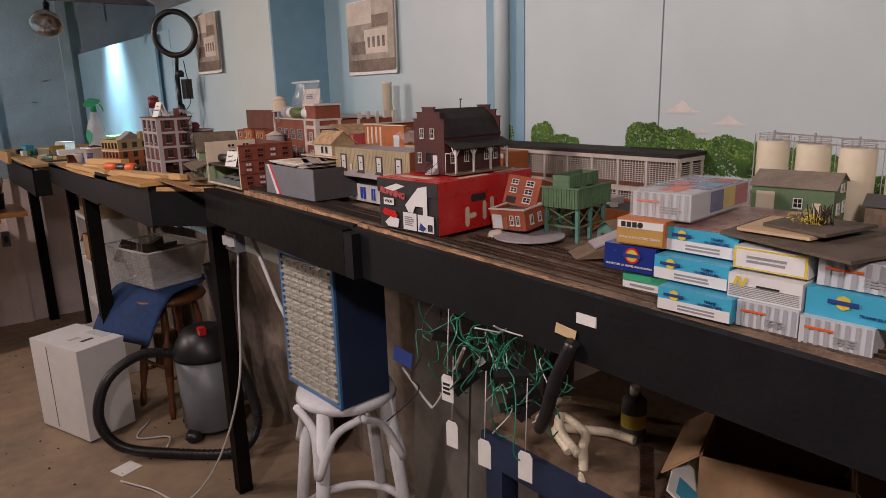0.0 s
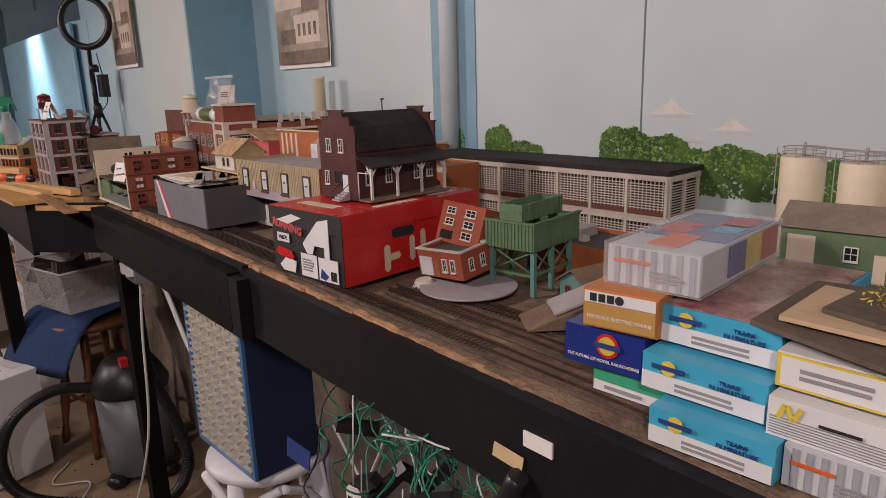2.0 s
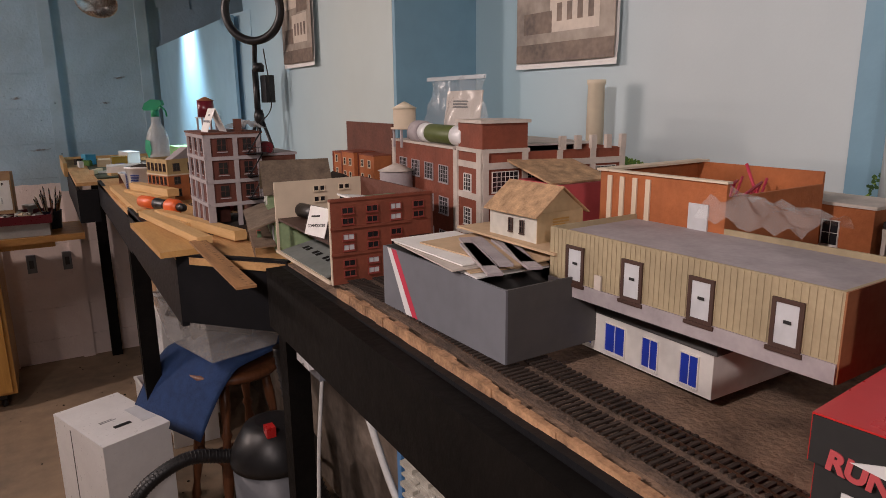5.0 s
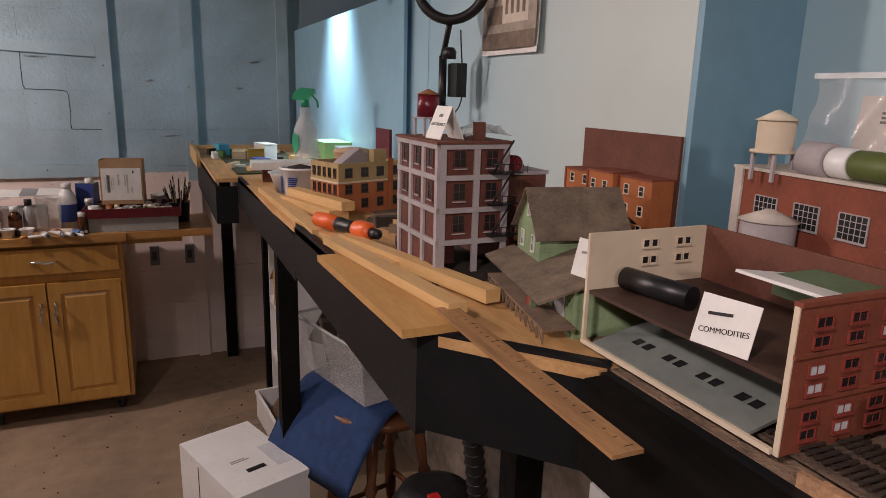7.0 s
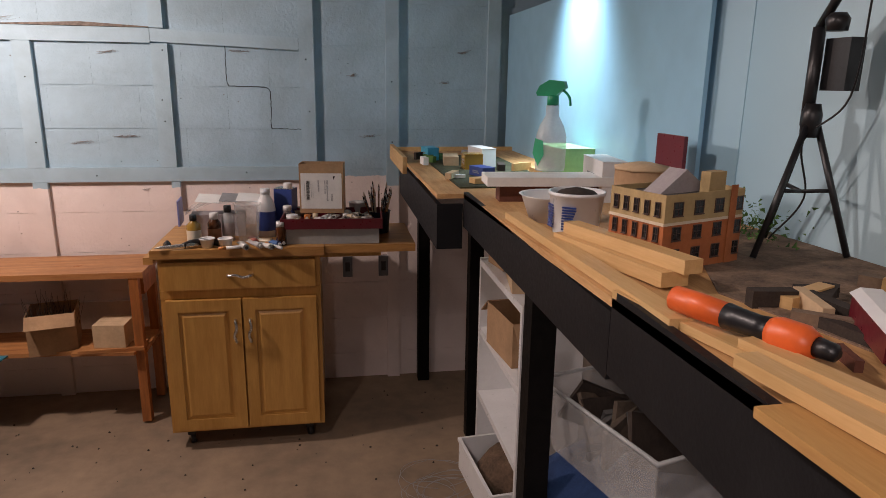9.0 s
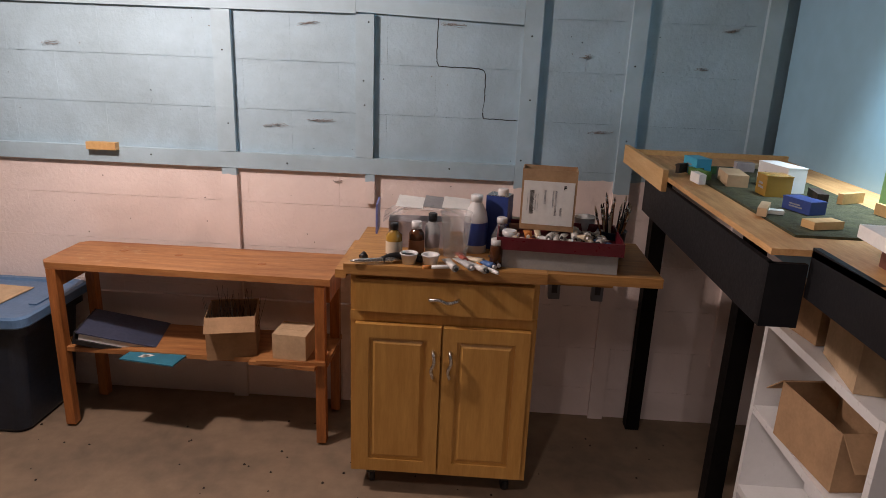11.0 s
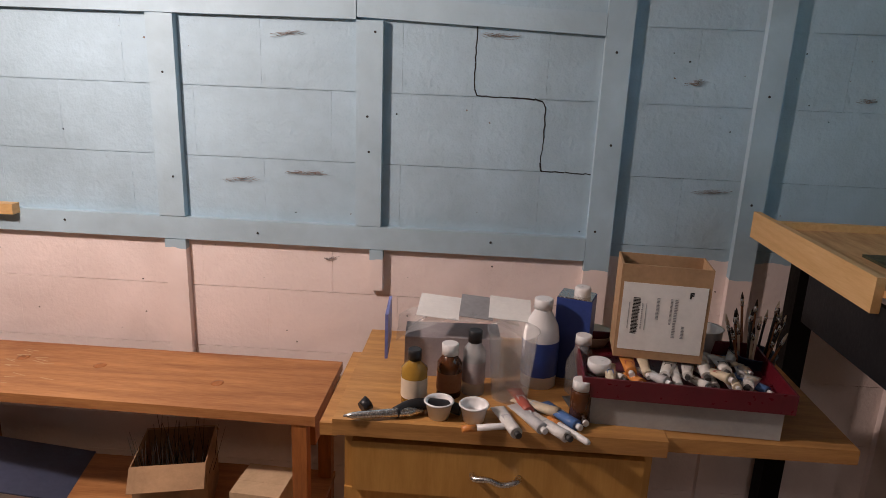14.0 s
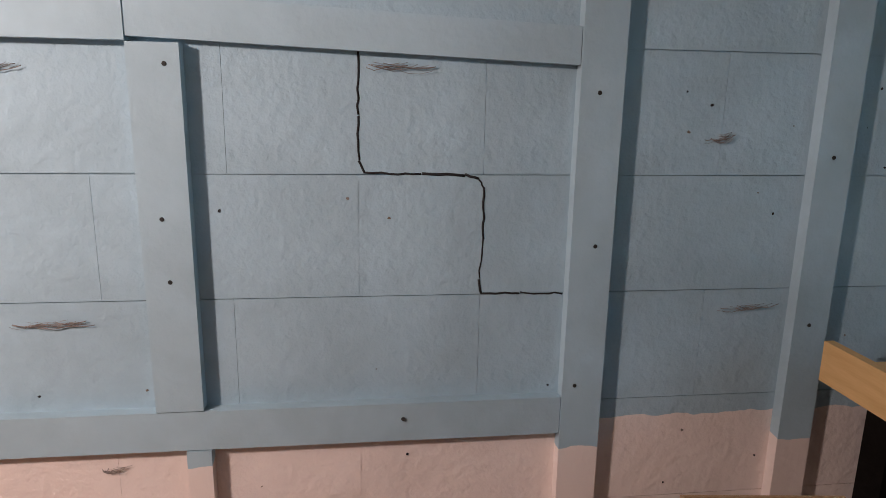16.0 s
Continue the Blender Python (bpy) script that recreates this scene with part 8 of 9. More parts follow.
for sgn in (1, -1):
    for i in range(n + 1):
        for j in range(n + 1):
            u, v = 2 * i / n - 1, 2 * j / n - 1
            e = (1 - u ** 4) * (1 - v ** 4)
            dimple = sum(math.exp(-((u - a) ** 2 + (v - c) ** 2) * 40) for a in (-0.4, 0.4) for c in (-0.4, 0.4))
            droop = -0.16 * max(0, -u - 0.15) ** 1.5 * 1.6
            G[i][j] = bb.verts.new((0.24 * u, 0.21 * v, 0.035 + sgn * 0.03 * e * (1 - 0.6 * dimple) + droop))
    for i in range(n):
        for j in range(n):
            bb.faces.new((G[i][j], G[i + 1][j], G[i + 1][j + 1], G[i][j + 1])).smooth = True
bmesh.ops.remove_doubles(bb, verts=bb.verts, dist=0.0005)
part("cover", bb, M_CUSHION, cs)
bn = thing("clear_bin", (0.93, 3.55, 0.692), 15, "clear plastic storage bin full of dark scraps", "storage bin")
bb = BM()
a = bx(bb, -0.13, 0.13, -0.18, 0.18, 0, 0.004)
for d in ((-1, 0), (1, 0), (0, -1), (0, 1)):
    x0, x1 = (-0.13, 0.13) if d[0] == 0 else (d[0] * 0.13 - 0.002, d[0] * 0.13 + 0.002)
    y0, y1 = (-0.18, 0.18) if d[1] == 0 else (d[1] * 0.18 - 0.002, d[1] * 0.18 + 0.002)
    v = bx(bb, x0, x1, y0, y1, 0.004, 0.19)
    for q in v[4:]:
        q.co.x *= 1.25
        q.co.y *= 1.18
part("body", bb, M_CLEAR, bn)
bb = BM()
tube(bb, [(-0.163, -0.213, 0.19), (0.163, -0.213, 0.19), (0.163, 0.213, 0.19), (-0.163, 0.213, 0.19)], 0.006, 6, closed=True)
part("rim", bb, M_FROST, bn)
rr = random.Random(41)
for i in range(9):
    bb = BM()
    bx(bb, -0.11, 0.11, -0.006, 0.006, -0.05, 0.07, m=pose(rr.uniform(-.04, .04), rr.uniform(-.13, .13), 0.11, rr.uniform(-40, 40), rr.uniform(-25, 25), rr.uniform(-20, 20)))
    part("scrap_sheet", bb, [M_TIE, M_SHEET, M_GREYDK][i % 3], bn)

# white shelf unit with boxes
ws = thing("white_shelf_unit", (0.99, 4.42, 0), 0, "white shelf unit under the layout, holding cartons", "shelf unit")
for y in (-0.30, 0.28):
    box_part("side_panel", (-0.2, 0.0, y, y + 0.02, 0, 0.93), M_WHITEPL, ws, bev=0.002)
box_part("back_panel", (0.0, 0.01, -0.3, 0.3, 0, 0.93), M_WHITEPL, ws)
for z in (0.06, 0.34, 0.62, 0.90):
    box_part("shelf", (-0.2, 0.0, -0.279, 0.279, z, z + 0.025), M_WHITEPL, ws, bev=0.002)
carton("shelf_carton", (0.88, 4.42, 0.647), 6, 0.17, 0.26, 0.16, "brown cardboard carton with an arrow on the shelf")
carton("shelf_carton", (0.89, 4.35, 0.927), -10, 0.16, 0.22, 0.13, "tan cardboard carton on top of the shelf unit", M_CARDL, False)
carton("shelf_carton", (0.89, 4.60, 0.927), 8, 0.14, 0.15, 0.12, "small open cardboard carton on top of the shelf unit", M_CARD)
bsk = thing("white_basket", (0.86, 4.40, 0.087), 5, "white plastic basket with brown cloth inside", "basket")
bb = BM()
for d in ((-0.15, -0.146, -0.2, 0.2), (0.146, 0.15, -0.2, 0.2), (-0.146, 0.146, -0.2, -0.196), (-0.146, 0.146, 0.196, 0.2)):
    bx(bb, *d, 0, 0.13)
bx(bb, -0.146, 0.146, -0.196, 0.196, 0, 0.004)
part("body", bb, M_WHITEPL, bsk)
bb = BM()
bx(bb, -0.155, 0.155, -0.205, -0.194, 0.118, 0.132), bx(bb, -0.155, 0.155, 0.194, 0.205, 0.118, 0.132), bx(bb, -0.155, -0.142, -0.194, 0.194, 0.118, 0.132), bx(bb, 0.142, 0.155, -0.194, 0.194, 0.118, 0.132)
part("rim", bb, M_WHITEPL, bsk)
bb = BM()
lathe(bb, [(0.13, 0.005), (0.135, 0.09), (0.09, 0.16), (0.02, 0.17)], seg=10)
part("cloth", bb, M_CLOTH, bsk)
bb = BM()
rr = random.Random(51)
for k in range(9):
    c0 = Vector((0.62 + rr.uniform(-.06, .06), 4.55 + rr.uniform(-.1, .1), 0.006))
    r0 = rr.uniform(0.07, 0.16)
    tube(bb, [c0 + Vector((r0 * math.cos(a * 0.35 + k), 0.8 * r0 * math.sin(a * 0.35 + k), 0.004 + 0.03 * abs(math.sin(a * 0.2 + k)))) for a in range(18)], 0.0012, 4)
tagged(part("wire_tangle", bb, M_GREYINK), "loose tangle of thin wire on the floor", "wire")
plank("floor_stick", 0.66, 3.95, 0.78, 4.25, 0.03, 0.015, 0.001, M_PINE, "short pine stick lying on the floor")

# wiring under the deck
wr = thing("wire_bundle", (0.80, 0.88, 1.19), 0, "tangled green model railway wires hanging under the fascia", "wiring")
rr = random.Random(61)
for k in range(46):
    bb = BM()
    p = Vector((rr.uniform(-.05, .05), rr.uniform(-.13, .13), 0.02))
    pts = [p]
    for j in range(6):
        pts.append(pts[-1] + Vector((rr.uniform(-.035, .03), rr.uniform(-.05, .05), rr.uniform(-.06, .012))))
    tube(bb, curve_pts(pts, 4), 0.0014, 5)
    part("wire", bb, M_CORDG if k % 5 else [M_CORDW, M_INK][k // 5 % 2], wr)
for k in range(9):
    bb = BM()
    bx(bb, -0.008, 0.008, -0.03, 0.03, -0.008, 0.008, m=pose(rr.uniform(-.06, .03), rr.uniform(-.12, .1), rr.uniform(-.2, -.05), rr.uniform(-50, 50), rr.uniform(-30, 30), rr.uniform(0, 90)))
    part("terminal_strip", bb, M_BLKPLASTIC, wr)
for y, z, mt in ((0.04, -0.13, M_WHITE), (0.03, -0.22, M_WHITE), (-0.16, -0.2, M_WHITE), (-0.06, -0.22, M_WHITE)):
    bb = BM()
    prism(bb, [(-0.014, -0.026), (0.014, -0.026), (0.014, 0.02), (0.009, 0.027), (-0.009, 0.027), (-0.014, 0.02)], 0, 0.001, m=pose(-0.075, y, z, 90, 0, -80))
    tg = part("paper_tag", bb, mt, wr, "white paper tag")
    bb = BM()
    tube(bb, [(-0.075, y, z + 0.03), (-0.06, y + 0.01, z + 0.15)], 0.0012, 4)
    part("string", bb, M_CORDW, tg)
bars(wr, pose(-0.0765, 0.04, -0.13, 0, 0, -80), 0.02, 0.026, 3, M_INK, seed=4)
bb = BM()
bx(bb, -0.025, 0.025, -0.001, 0.001, -0.016, 0.016, m=pose(-0.09, 0.16, -0.1, 0, 10, -80))
part("blue_flag", bb, M_NAVY, wr, "blue tape flag")
box_part("fascia_tag", (-0.0525, -0.0501, -0.278, -0.242, 0.068, 0.084), M_WHITE, wr, "white paper label on the fascia")
bb = BM()
bx(bb, -0.018, 0.018, -0.0006, 0.0006, -0.008, 0.008, m=pose(-0.056, -0.225, 0.05, 0, 10, -82))
part("manila_tag", bb, M_TAGC, wr, "manila tag")
bb = BM()
tube(bb, curve_pts([(-0.062, -0.245, 0.04), (-0.066, -0.215, -0.03), (-0.06, -0.19, -0.1), (-0.03, -0.15, -0.15)], 6), 0.011, 8)
part("plug_strip", bb, M_BLKPLASTIC, wr, "black ribbed plug strip")

# low shelf with cloth and clutter beneath
ls = thing("junk_shelf", (1.10, 0.30, 0), 0, "dark wooden shelf under the layout", "shelf")
box_part("shelf", (-0.19, 0.23, -0.75, 0.72, 0.86, 0.89), M_SHELFTOP, ls)
box_part("front_rail", (-0.205, -0.19, -0.75, 0.72, 0.80, 0.872), M_NAVYMET, ls)
for y in (-0.7, 0.66):
    box_part("post", (-0.20, -0.15, y, y + 0.05, 0, 0.86), M_NAVYMET, ls)
    box_part("post", (0.18, 0.23, y, y + 0.05, 0, 0.86), M_NAVYMET, ls)
box_part("lower_shelf", (-0.18, 0.22, -0.7, 0.65, 0.3, 0.325), M_NAVYMET, ls)
clh = thing("brown_cloth", (1.06, 0.18, 0.891), 0, "heap of crumpled brown cloth on the shelf", "cloth")
bb = BM()
G = [[bb.verts.new((-0.14 + 0.3 * i / 16, -0.45 + 0.72 * j / 30, 0.004 + max(0, 0.07 * noise.noise((i * 0.45, j * 0.4, 2)) + 0.035) * min(1, i / 3, j / 3, (16 - i) / 3, (30 - j) / 3))) for j in range(31)] for i in range(17)]
for i in range(16):
    for j in range(30):
        bb.faces.new((G[i][j], G[i + 1][j], G[i + 1][j + 1], G[i][j + 1])).smooth = True
part("folds", bb, M_CLOTH, clh, fix=False)
wd = bottle("spray_can", (1.085, 0.762, 0.8905), [(0.024, 0), (0.025, 0.003), (0.025, 0.085), (0.015, 0.098)], M_GREYDK, "small dark spray can with a white cap", (0.010, 0.098, 0.115), tag=(0.0255, 0.03, 0.06), tagmat=M_YELLOW)
hose("flex_conduit", [(0.93, 0.80, 0.902), (0.96, 0.86, 0.915), (1.01, 0.84, 0.905), (1.05, 0.79, 0.903), (1.06, 0.74, 0.903)], 0.0105, "pale corrugated tubing on the shelf", M_CREAM, 0.006)
hose("flex_conduit", [(0.98, 0.93, 0.902), (1.06, 0.93, 0.92), (1.12, 0.87, 0.915), (1.16, 0.80, 0.903)], 0.0105, "pale corrugated tubing on the shelf", M_CREAM, 0.006)
hose("flex_conduit", [(0.935, 0.78, 0.902), (0.95, 0.84, 0.925), (0.99, 0.87, 0.93), (1.0, 0.82, 0.91), (0.96, 0.79, 0.904), (0.925, 0.76, 0.895), (0.905, 0.745, 0.84), (0.9, 0.745, 0.74)], 0.0105, "pale corrugated tubing hanging over the shelf edge", M_CREAM, 0.006)
mc = thing("metal_rack_piece", (0.985, 0.66, 0.891), 35, "rusty brown slotted terminal strip lying on the shelf", "terminal strip")
box_part("base", (-0.085, 0.085, -0.014, 0.014, 0, 0.01), M_CLOTH, mc)
for k in range(14):
    box_part("tooth", (-0.08 + k * 0.0118, -0.075 + k * 0.0118, -0.012, 0.012, 0.0101, 0.02), M_RAIL, mc)
carton("open_carton", (1.08, 0.47, 0.8915), 20, 0.2, 0.22, 0.11, "open printed cardboard carton on the shelf", M_CARD)
for at, rz, rx, mt, lab in (((0.95, 0.55, 0.93), 25, 40, M_WHITE, "white and blue paper packet"), ((1.0, 0.33, 0.95), -15, 30, M_WHITE, "white printed instruction sheet"), ((1.03, 0.06, 0.95), 40, -10, M_KITGREEN, "green packet")):
    th = thing("paper_packet", at, rz, lab + " on the shelf", "packet", rx=rx)
    box_part("sheet", (-0.06, 0.06, -0.045, 0.045, 0, 0.004), mt, th)
    box_part("print", (-0.05, 0.0, -0.03, 0.03, 0.0041, 0.0046), M_CYAN, th)
lg = thing("floor_bag", (1.1, 1.05, 0), 0, "clear plastic bag of bottles on the floor", "plastic bag")
bb = BM()
lathe(bb, [(0.09, 0), (0.12, 0.06), (0.10, 0.14), (0.03, 0.2)], seg=12)
part("film", bb, M_CLEAR, lg)

# floor grit and paper scraps
bb = BM()
rr = random.Random(71)
for k in range(420):
    x, y, s = rr.uniform(-3.2, 0.9), rr.uniform(2.5, 5.5), rr.uniform(0.002, 0.007)
    lathe(bb, [(s, 0), (s * 0.5, s * 0.7)], (x, y, 0.0002), 5)
tagged(part("floor_grit", bb, M_TIE), "dark grit scattered on the concrete floor", "grit", kind="stuff")
th = thing("paper_scrap", (0.55, 3.0, 0.0005), 20, "scrap of white paper on the floor", "paper")
box_part("sheet", (-0.05, 0.05, -0.04, 0.05, 0, 0.002), M_WHITE, th)

# ---- counter clutter ----
CT = 0.9205
carton("shipping_carton", (0.178, 5.20, CT + 0.116), -6, 0.19, 0.10, 0.215, "open brown carton with a white label on the paint tray", M_CARD, True, False, 0.004)
lb = bpy.data.objects["shipping_carton"]
box_part("address_label", (-0.088, 0.088, -0.0515, -0.0502, 0.02, 0.175), M_WHITE, lb)
bars(lb, pose(-0.057, -0.0516, 0.10), 0.016, 0.085, 26, M_INK, seed=5)
for k, (x, z, w_, h_, n_) in enumerate(((-0.012, 0.12, 0.007, 0.05, 16), (0.016, 0.115, 0.005, 0.06, 20), (0.026, 0.10, 0.007, 0.09, 24), (0.045, 0.07, 0.007, 0.03, 9), (-0.072, 0.10, 0.001, 0.11, 1), (-0.036, 0.10, 0.001, 0.11, 1), (-0.044, 0.10, 0.003, 0.06, 14))):
    bars(lb, pose(x, -0.0516, z), w_, h_, n_, M_GREYINK, seed=6 + k)
words(lb, "F", 0.018, M_INK, pose(0.055, -0.0517, 0.155) @ FLAT, bold=0.001)
pt = thing("paint_box", (0.22, 5.17, CT), -3, "clear paint box with a maroon tray full of paint tubes", "paint box")
for d in ((-0.2, 0.2, -0.12, -0.116), (-0.2, 0.2, 0.116, 0.12), (-0.2, -0.196, -0.116, 0.116), (0.196, 0.2, -0.116, 0.116)):
    box_part("side", (*d, 0, 0.065), M_FROST, pt)
box_part("base", (-0.196, 0.196, -0.116, 0.116, 0, 0.003), M_FROST, pt)
for d in ((-0.215, 0.215, -0.135, -0.130), (-0.215, 0.215, 0.13, 0.135), (-0.215, -0.21, -0.13, 0.13), (0.21, 0.215, -0.13, 0.13)):
    box_part("tray_side", (*d, 0.068, 0.112), M_MAROON, pt)
box_part("tray_base", (-0.21, 0.21, -0.13, 0.13, 0.068, 0.073), M_MAROON, pt)


def paint_tube(at, rz, L, r, mt, rx=0):
    th = thing("paint_tube", at, rz, "used artist's paint tube", "paint tube", "paint tubes", rx=rx)
    bb = BM()
    rings = []
    for k in range(6):
        f = k / 5
        rings.append([bb.verts.new((r * (1 + 0.35 * f) * math.cos(q * math.tau / 10), L * (f - 0.5), r * (1 - 0.85 * f) * math.sin(q * math.tau / 10) + r * 0.9)) for q in range(10)])
    for a_, c_ in zip(rings, rings[1:]):
        for q in range(10):
            bb.faces.new((a_[q], a_[(q + 1) % 10], c_[(q + 1) % 10], c_[q])).smooth = True
    bb.faces.new(rings[0]), bb.faces.new(rings[-1])
    part("body", bb, mt, th)
    bb = BM()
    lathe(bb, [(r * 0.5, 0), (r * 0.55, 0.012)], seg=8, m=pose(0, -L / 2, r * 0.9, 90, 0, 0))
    part("cap", bb, M_WHITEPL if mt is not M_PAINTS[0] else M_PAINTS[5], th)
    box_part("band", (-r * 0.7, r * 0.7, -L * 0.12, L * 0.1, r * 1.25, r * 1.4), M_PAINTS[(int(L * 1000) + 3) % 7], th)
    return th


rr = random.Random(81)
for k in range(48):
    i, j = k % 8, k // 8
    x, y = -0.155 + i * 0.044 + rr.uniform(-.01, .01), -0.065 + j * 0.028 + rr.uniform(-.008, .008)
    if -0.165 < x < 0.05 and y > -0.03:
        continue
    paint_tube((0.22 + x, 5.17 + y, CT + 0.0735 + rr.uniform(0, 0.03)), rr.uniform(-32, 32), rr.uniform(0.065, 0.09), rr.uniform(0.009, 0.013), rr.choice([M_PAINTS[i] for i in (0, 0, 0, 0, 1, 1, 6, 6, 6, 3, 4, 0)]), rr.uniform(-8, 12))
for k in range(16):
    paint_tube((0.075 + (k % 8) * 0.04, 5.115 + (k // 8) * 0.09, CT + 0.004), rr.uniform(-20, 20), 0.075, 0.011, rr.choice(M_PAINTS))
for x, y, rz, m_ in ((-0.155, 5.03, 20, M_PAINTS[0]), (-0.11, 5.05, 30, M_PAINTS[1]), (-0.07, 5.02, 40, M_PAINTS[0]), (-0.04, 5.07, 35, M_PAINTS[4]), (-0.09, 5.10, 60, M_PAINTS[6]), (-0.12, 5.12, 15, M_PAINTS[2]), (0.0, 5.10, 10, M_PAINTS[5])):
    paint_tube((x, y, CT), rz, 0.11, 0.013, m_)
bottle("amber_bottle", (-0.36, 5.10, CT), [(0.028, 0), (0.029, 0.085), (0.014, 0.10), (0.012, 0.105)], M_AMBER, "square amber oil bottle with a black cap", (0.015, 0.105, 0.128), M_BLKPLASTIC, (0.0296, 0.02, 0.065), M_CREAMW)
bottle("brown_bottle", (-0.285, 5.15, CT), [(0.028, 0), (0.028, 0.08), (0.016, 0.098), (0.014, 0.10)], M_BROWNGL, "brown glass bottle with a white cap", (0.019, 0.10, 0.125), M_WHITEPL, (0.0286, 0.015, 0.06), M_TANR)
bottle("clear_bottle", (-0.23, 5.17, CT), [(0.026, 0), (0.026, 0.105), (0.014, 0.122), (0.013, 0.125)], M_FROST, "clear bottle with a black cap", (0.016, 0.125, 0.152), M_BLKPLASTIC, (0.0266, 0.03, 0.08), M_CONC)
cu_ = thing("clear_beaker", (-0.145, 5.16, CT), 0, "large smoky clear plastic beaker", "beaker")
bb = BM()
lathe(bb, [(0.042, 0), (0.056, 0.16), (0.06, 0.163), (0.054, 0.16), (0.040, 0.004)], seg=26)
part("body", bb, M_CLEAR, cu_)
jg = bottle("white_jug", (-0.075, 5.24, CT), [(0.042, 0), (0.043, 0.12), (0.038, 0.15), (0.02, 0.185), (0.019, 0.19)], M_WHITEPL, "white plastic jug with a dark blue label", (0.022, 0.19, 0.213), M_WHITEPL, (0.0438, 0.03, 0.115), M_NAVY)
tc = thing("blue_tin", (0.01, 5.30, CT), -18, "tall dark blue metal tin with a white cap", "tin")
bb = BM()
bx(bb, -0.042, 0.042, -0.035, 0.035, 0, 0.205)
bevelled(bb, 0.006, 2)
part("body", bb, M_NAVY, tc)
bb = BM()
lathe(bb, [(0.02, 0.205), (0.02, 0.225), (0.016, 0.23)], (0.012, 0, 0), 16)
part("cap", bb, M_WHITEPL, tc)
bb = BM()
bx(bb, -0.04, 0.04, -0.033, 0.033, 0.204, 0.208)
part("top", bb, M_CHROME, tc)
zb2 = thing("zip_bag", (-0.27, 5.27, CT), 4, "clear zip bag with white paper cards lying over bottles", "plastic bag")
bb = BM()
rr = random.Random(91)
G = [[bb.verts.new((-0.15 + 0.3 * i / 10, -0.06 + 0.14 * j / 6, 0.10 + 0.05 * math.sin(i / 10 * 3) + rr.uniform(0, 0.02))) for j in range(7)] for i in range(11)]
for i in range(10):
    for j in range(6):
        bb.faces.new((G[i][j], G[i + 1][j], G[i + 1][j + 1], G[i][j + 1])).smooth = True
part("film", bb, M_CLEAR, zb2, fix=False)
box_part("box_under", (-0.13, 0.1, -0.03, 0.07, 0, 0.10), M_CONC, zb2)
for x, w_, mt in ((-0.05, 0.05, M_WHITE), (0.04, 0.04, M_GREYINK), (0.12, 0.05, M_WHITE)):
    bb = BM()
    bx(bb, -w_, w_, -0.05, 0.05, 0, 0.0015, m=pose(x, 0.0, 0.168 + 0.002 * (mt is M_GREYINK), 12, 4, -5))
    part("card", bb, mt, zb2)
box_part("zip_seal", (-0.175, -0.168, -0.07, 0.06, 0.06, 0.17), mat("violet_zip", (0.20, 0.22, 0.52), 0.4), zb2)
for x, y in ((-0.30, 5.045), (-0.225, 5.04)):
    pc = thing("paint_cup", (x, y, CT), 0, "small white plastic paint cup", "cup", "paint cups")
    bb = BM()
    lathe(bb, [(0.022, 0), (0.03, 0.036), (0.033, 0.037), (0.03, 0.04), (0.027, 0.036), (0.02, 0.006)], seg=20)
    part("body", bb, M_WHITEPL, pc)
ag = thing("airbrush", (-0.41, 5.02, CT + 0.001), 15, "chrome and black airbrush lying on the counter", "airbrush")
bb = BM()
lathe(bb, [(0.002, -0.09), (0.007, -0.07), (0.009, 0.0), (0.011, 0.05), (0.004, 0.08)], seg=12, m=pose(0, 0, 0.012, 0, 90, 0))
part("body", bb, M_CHROME, ag)
bb = BM()
tube(bb, curve_pts([(0.02, 0.0, 0.012), (0.06, 0.015, 0.02), (0.12, 0.01, 0.018), (0.16, -0.01, 0.014)], 6), 0.013, 8)
part("hose", bb, M_BLKPLASTIC, ag)
bb = BM()
lathe(bb, [(0.012, 0), (0.016, 0.02)], seg=12, m=pose(-0.05, 0.03, 0.012, 0, 70, 30))
part("cup", bb, M_BLKPLASTIC, ag)
for x, y, rz in ((-0.18, 5.005, 15), (-0.02, 5.0, -50)):
    bsh = thing("marker_pen", (x, y, CT), rz, "white marker pen lying on the counter", "pen")
    bb = BM()
    lathe(bb, [(0.007, -0.04), (0.007, 0.04), (0.004, 0.045)], seg=10, m=pose(0, 0, 0.0075, 0, 90, 0))
    part("barrel", bb, M_WHITEPL, bsh)
    bb = BM()
    lathe(bb, [(0.0074, -0.04), (0.0074, -0.07)], seg=10, m=pose(0, 0, 0.0075, 0, 90, 0))
    part("cap", bb, M_PAINTS[3], bsh)
bottle("clear_flask", (0.02, 5.21, CT), [(0.035, 0), (0.036, 0.07), (0.018, 0.11), (0.017, 0.12)], M_CLEAR, "clear glass flask with a white cap", (0.019, 0.12, 0.14))
bottle("brown_jar", (0.0, 5.06, CT), [(0.022, 0), (0.022, 0.075), (0.017, 0.08)], M_BROWNGL, "small red-brown jar with a white cap", (0.02, 0.08, 0.10))
bottle("clear_jar", (0.045, 5.13, CT), [(0.028, 0), (0.028, 0.08), (0.02, 0.09)], M_CLEAR, "clear jar with a ribbed white lid", (0.026, 0.09, 0.115))
cup = thing("cream_bowl", (0.06, 5.33, CT + 0.06), 0, "cream pottery bowl on a jar", "bowl")
bb = BM()
lathe(bb, [(0.03, 0), (0.05, 0.04), (0.053, 0.045), (0.046, 0.04), (0.026, 0.006)], seg=22)
part("body", bb, M_CREAM, cup)
bb = BM()
lathe(bb, [(0.03, -0.06), (0.03, 0)], seg=18)
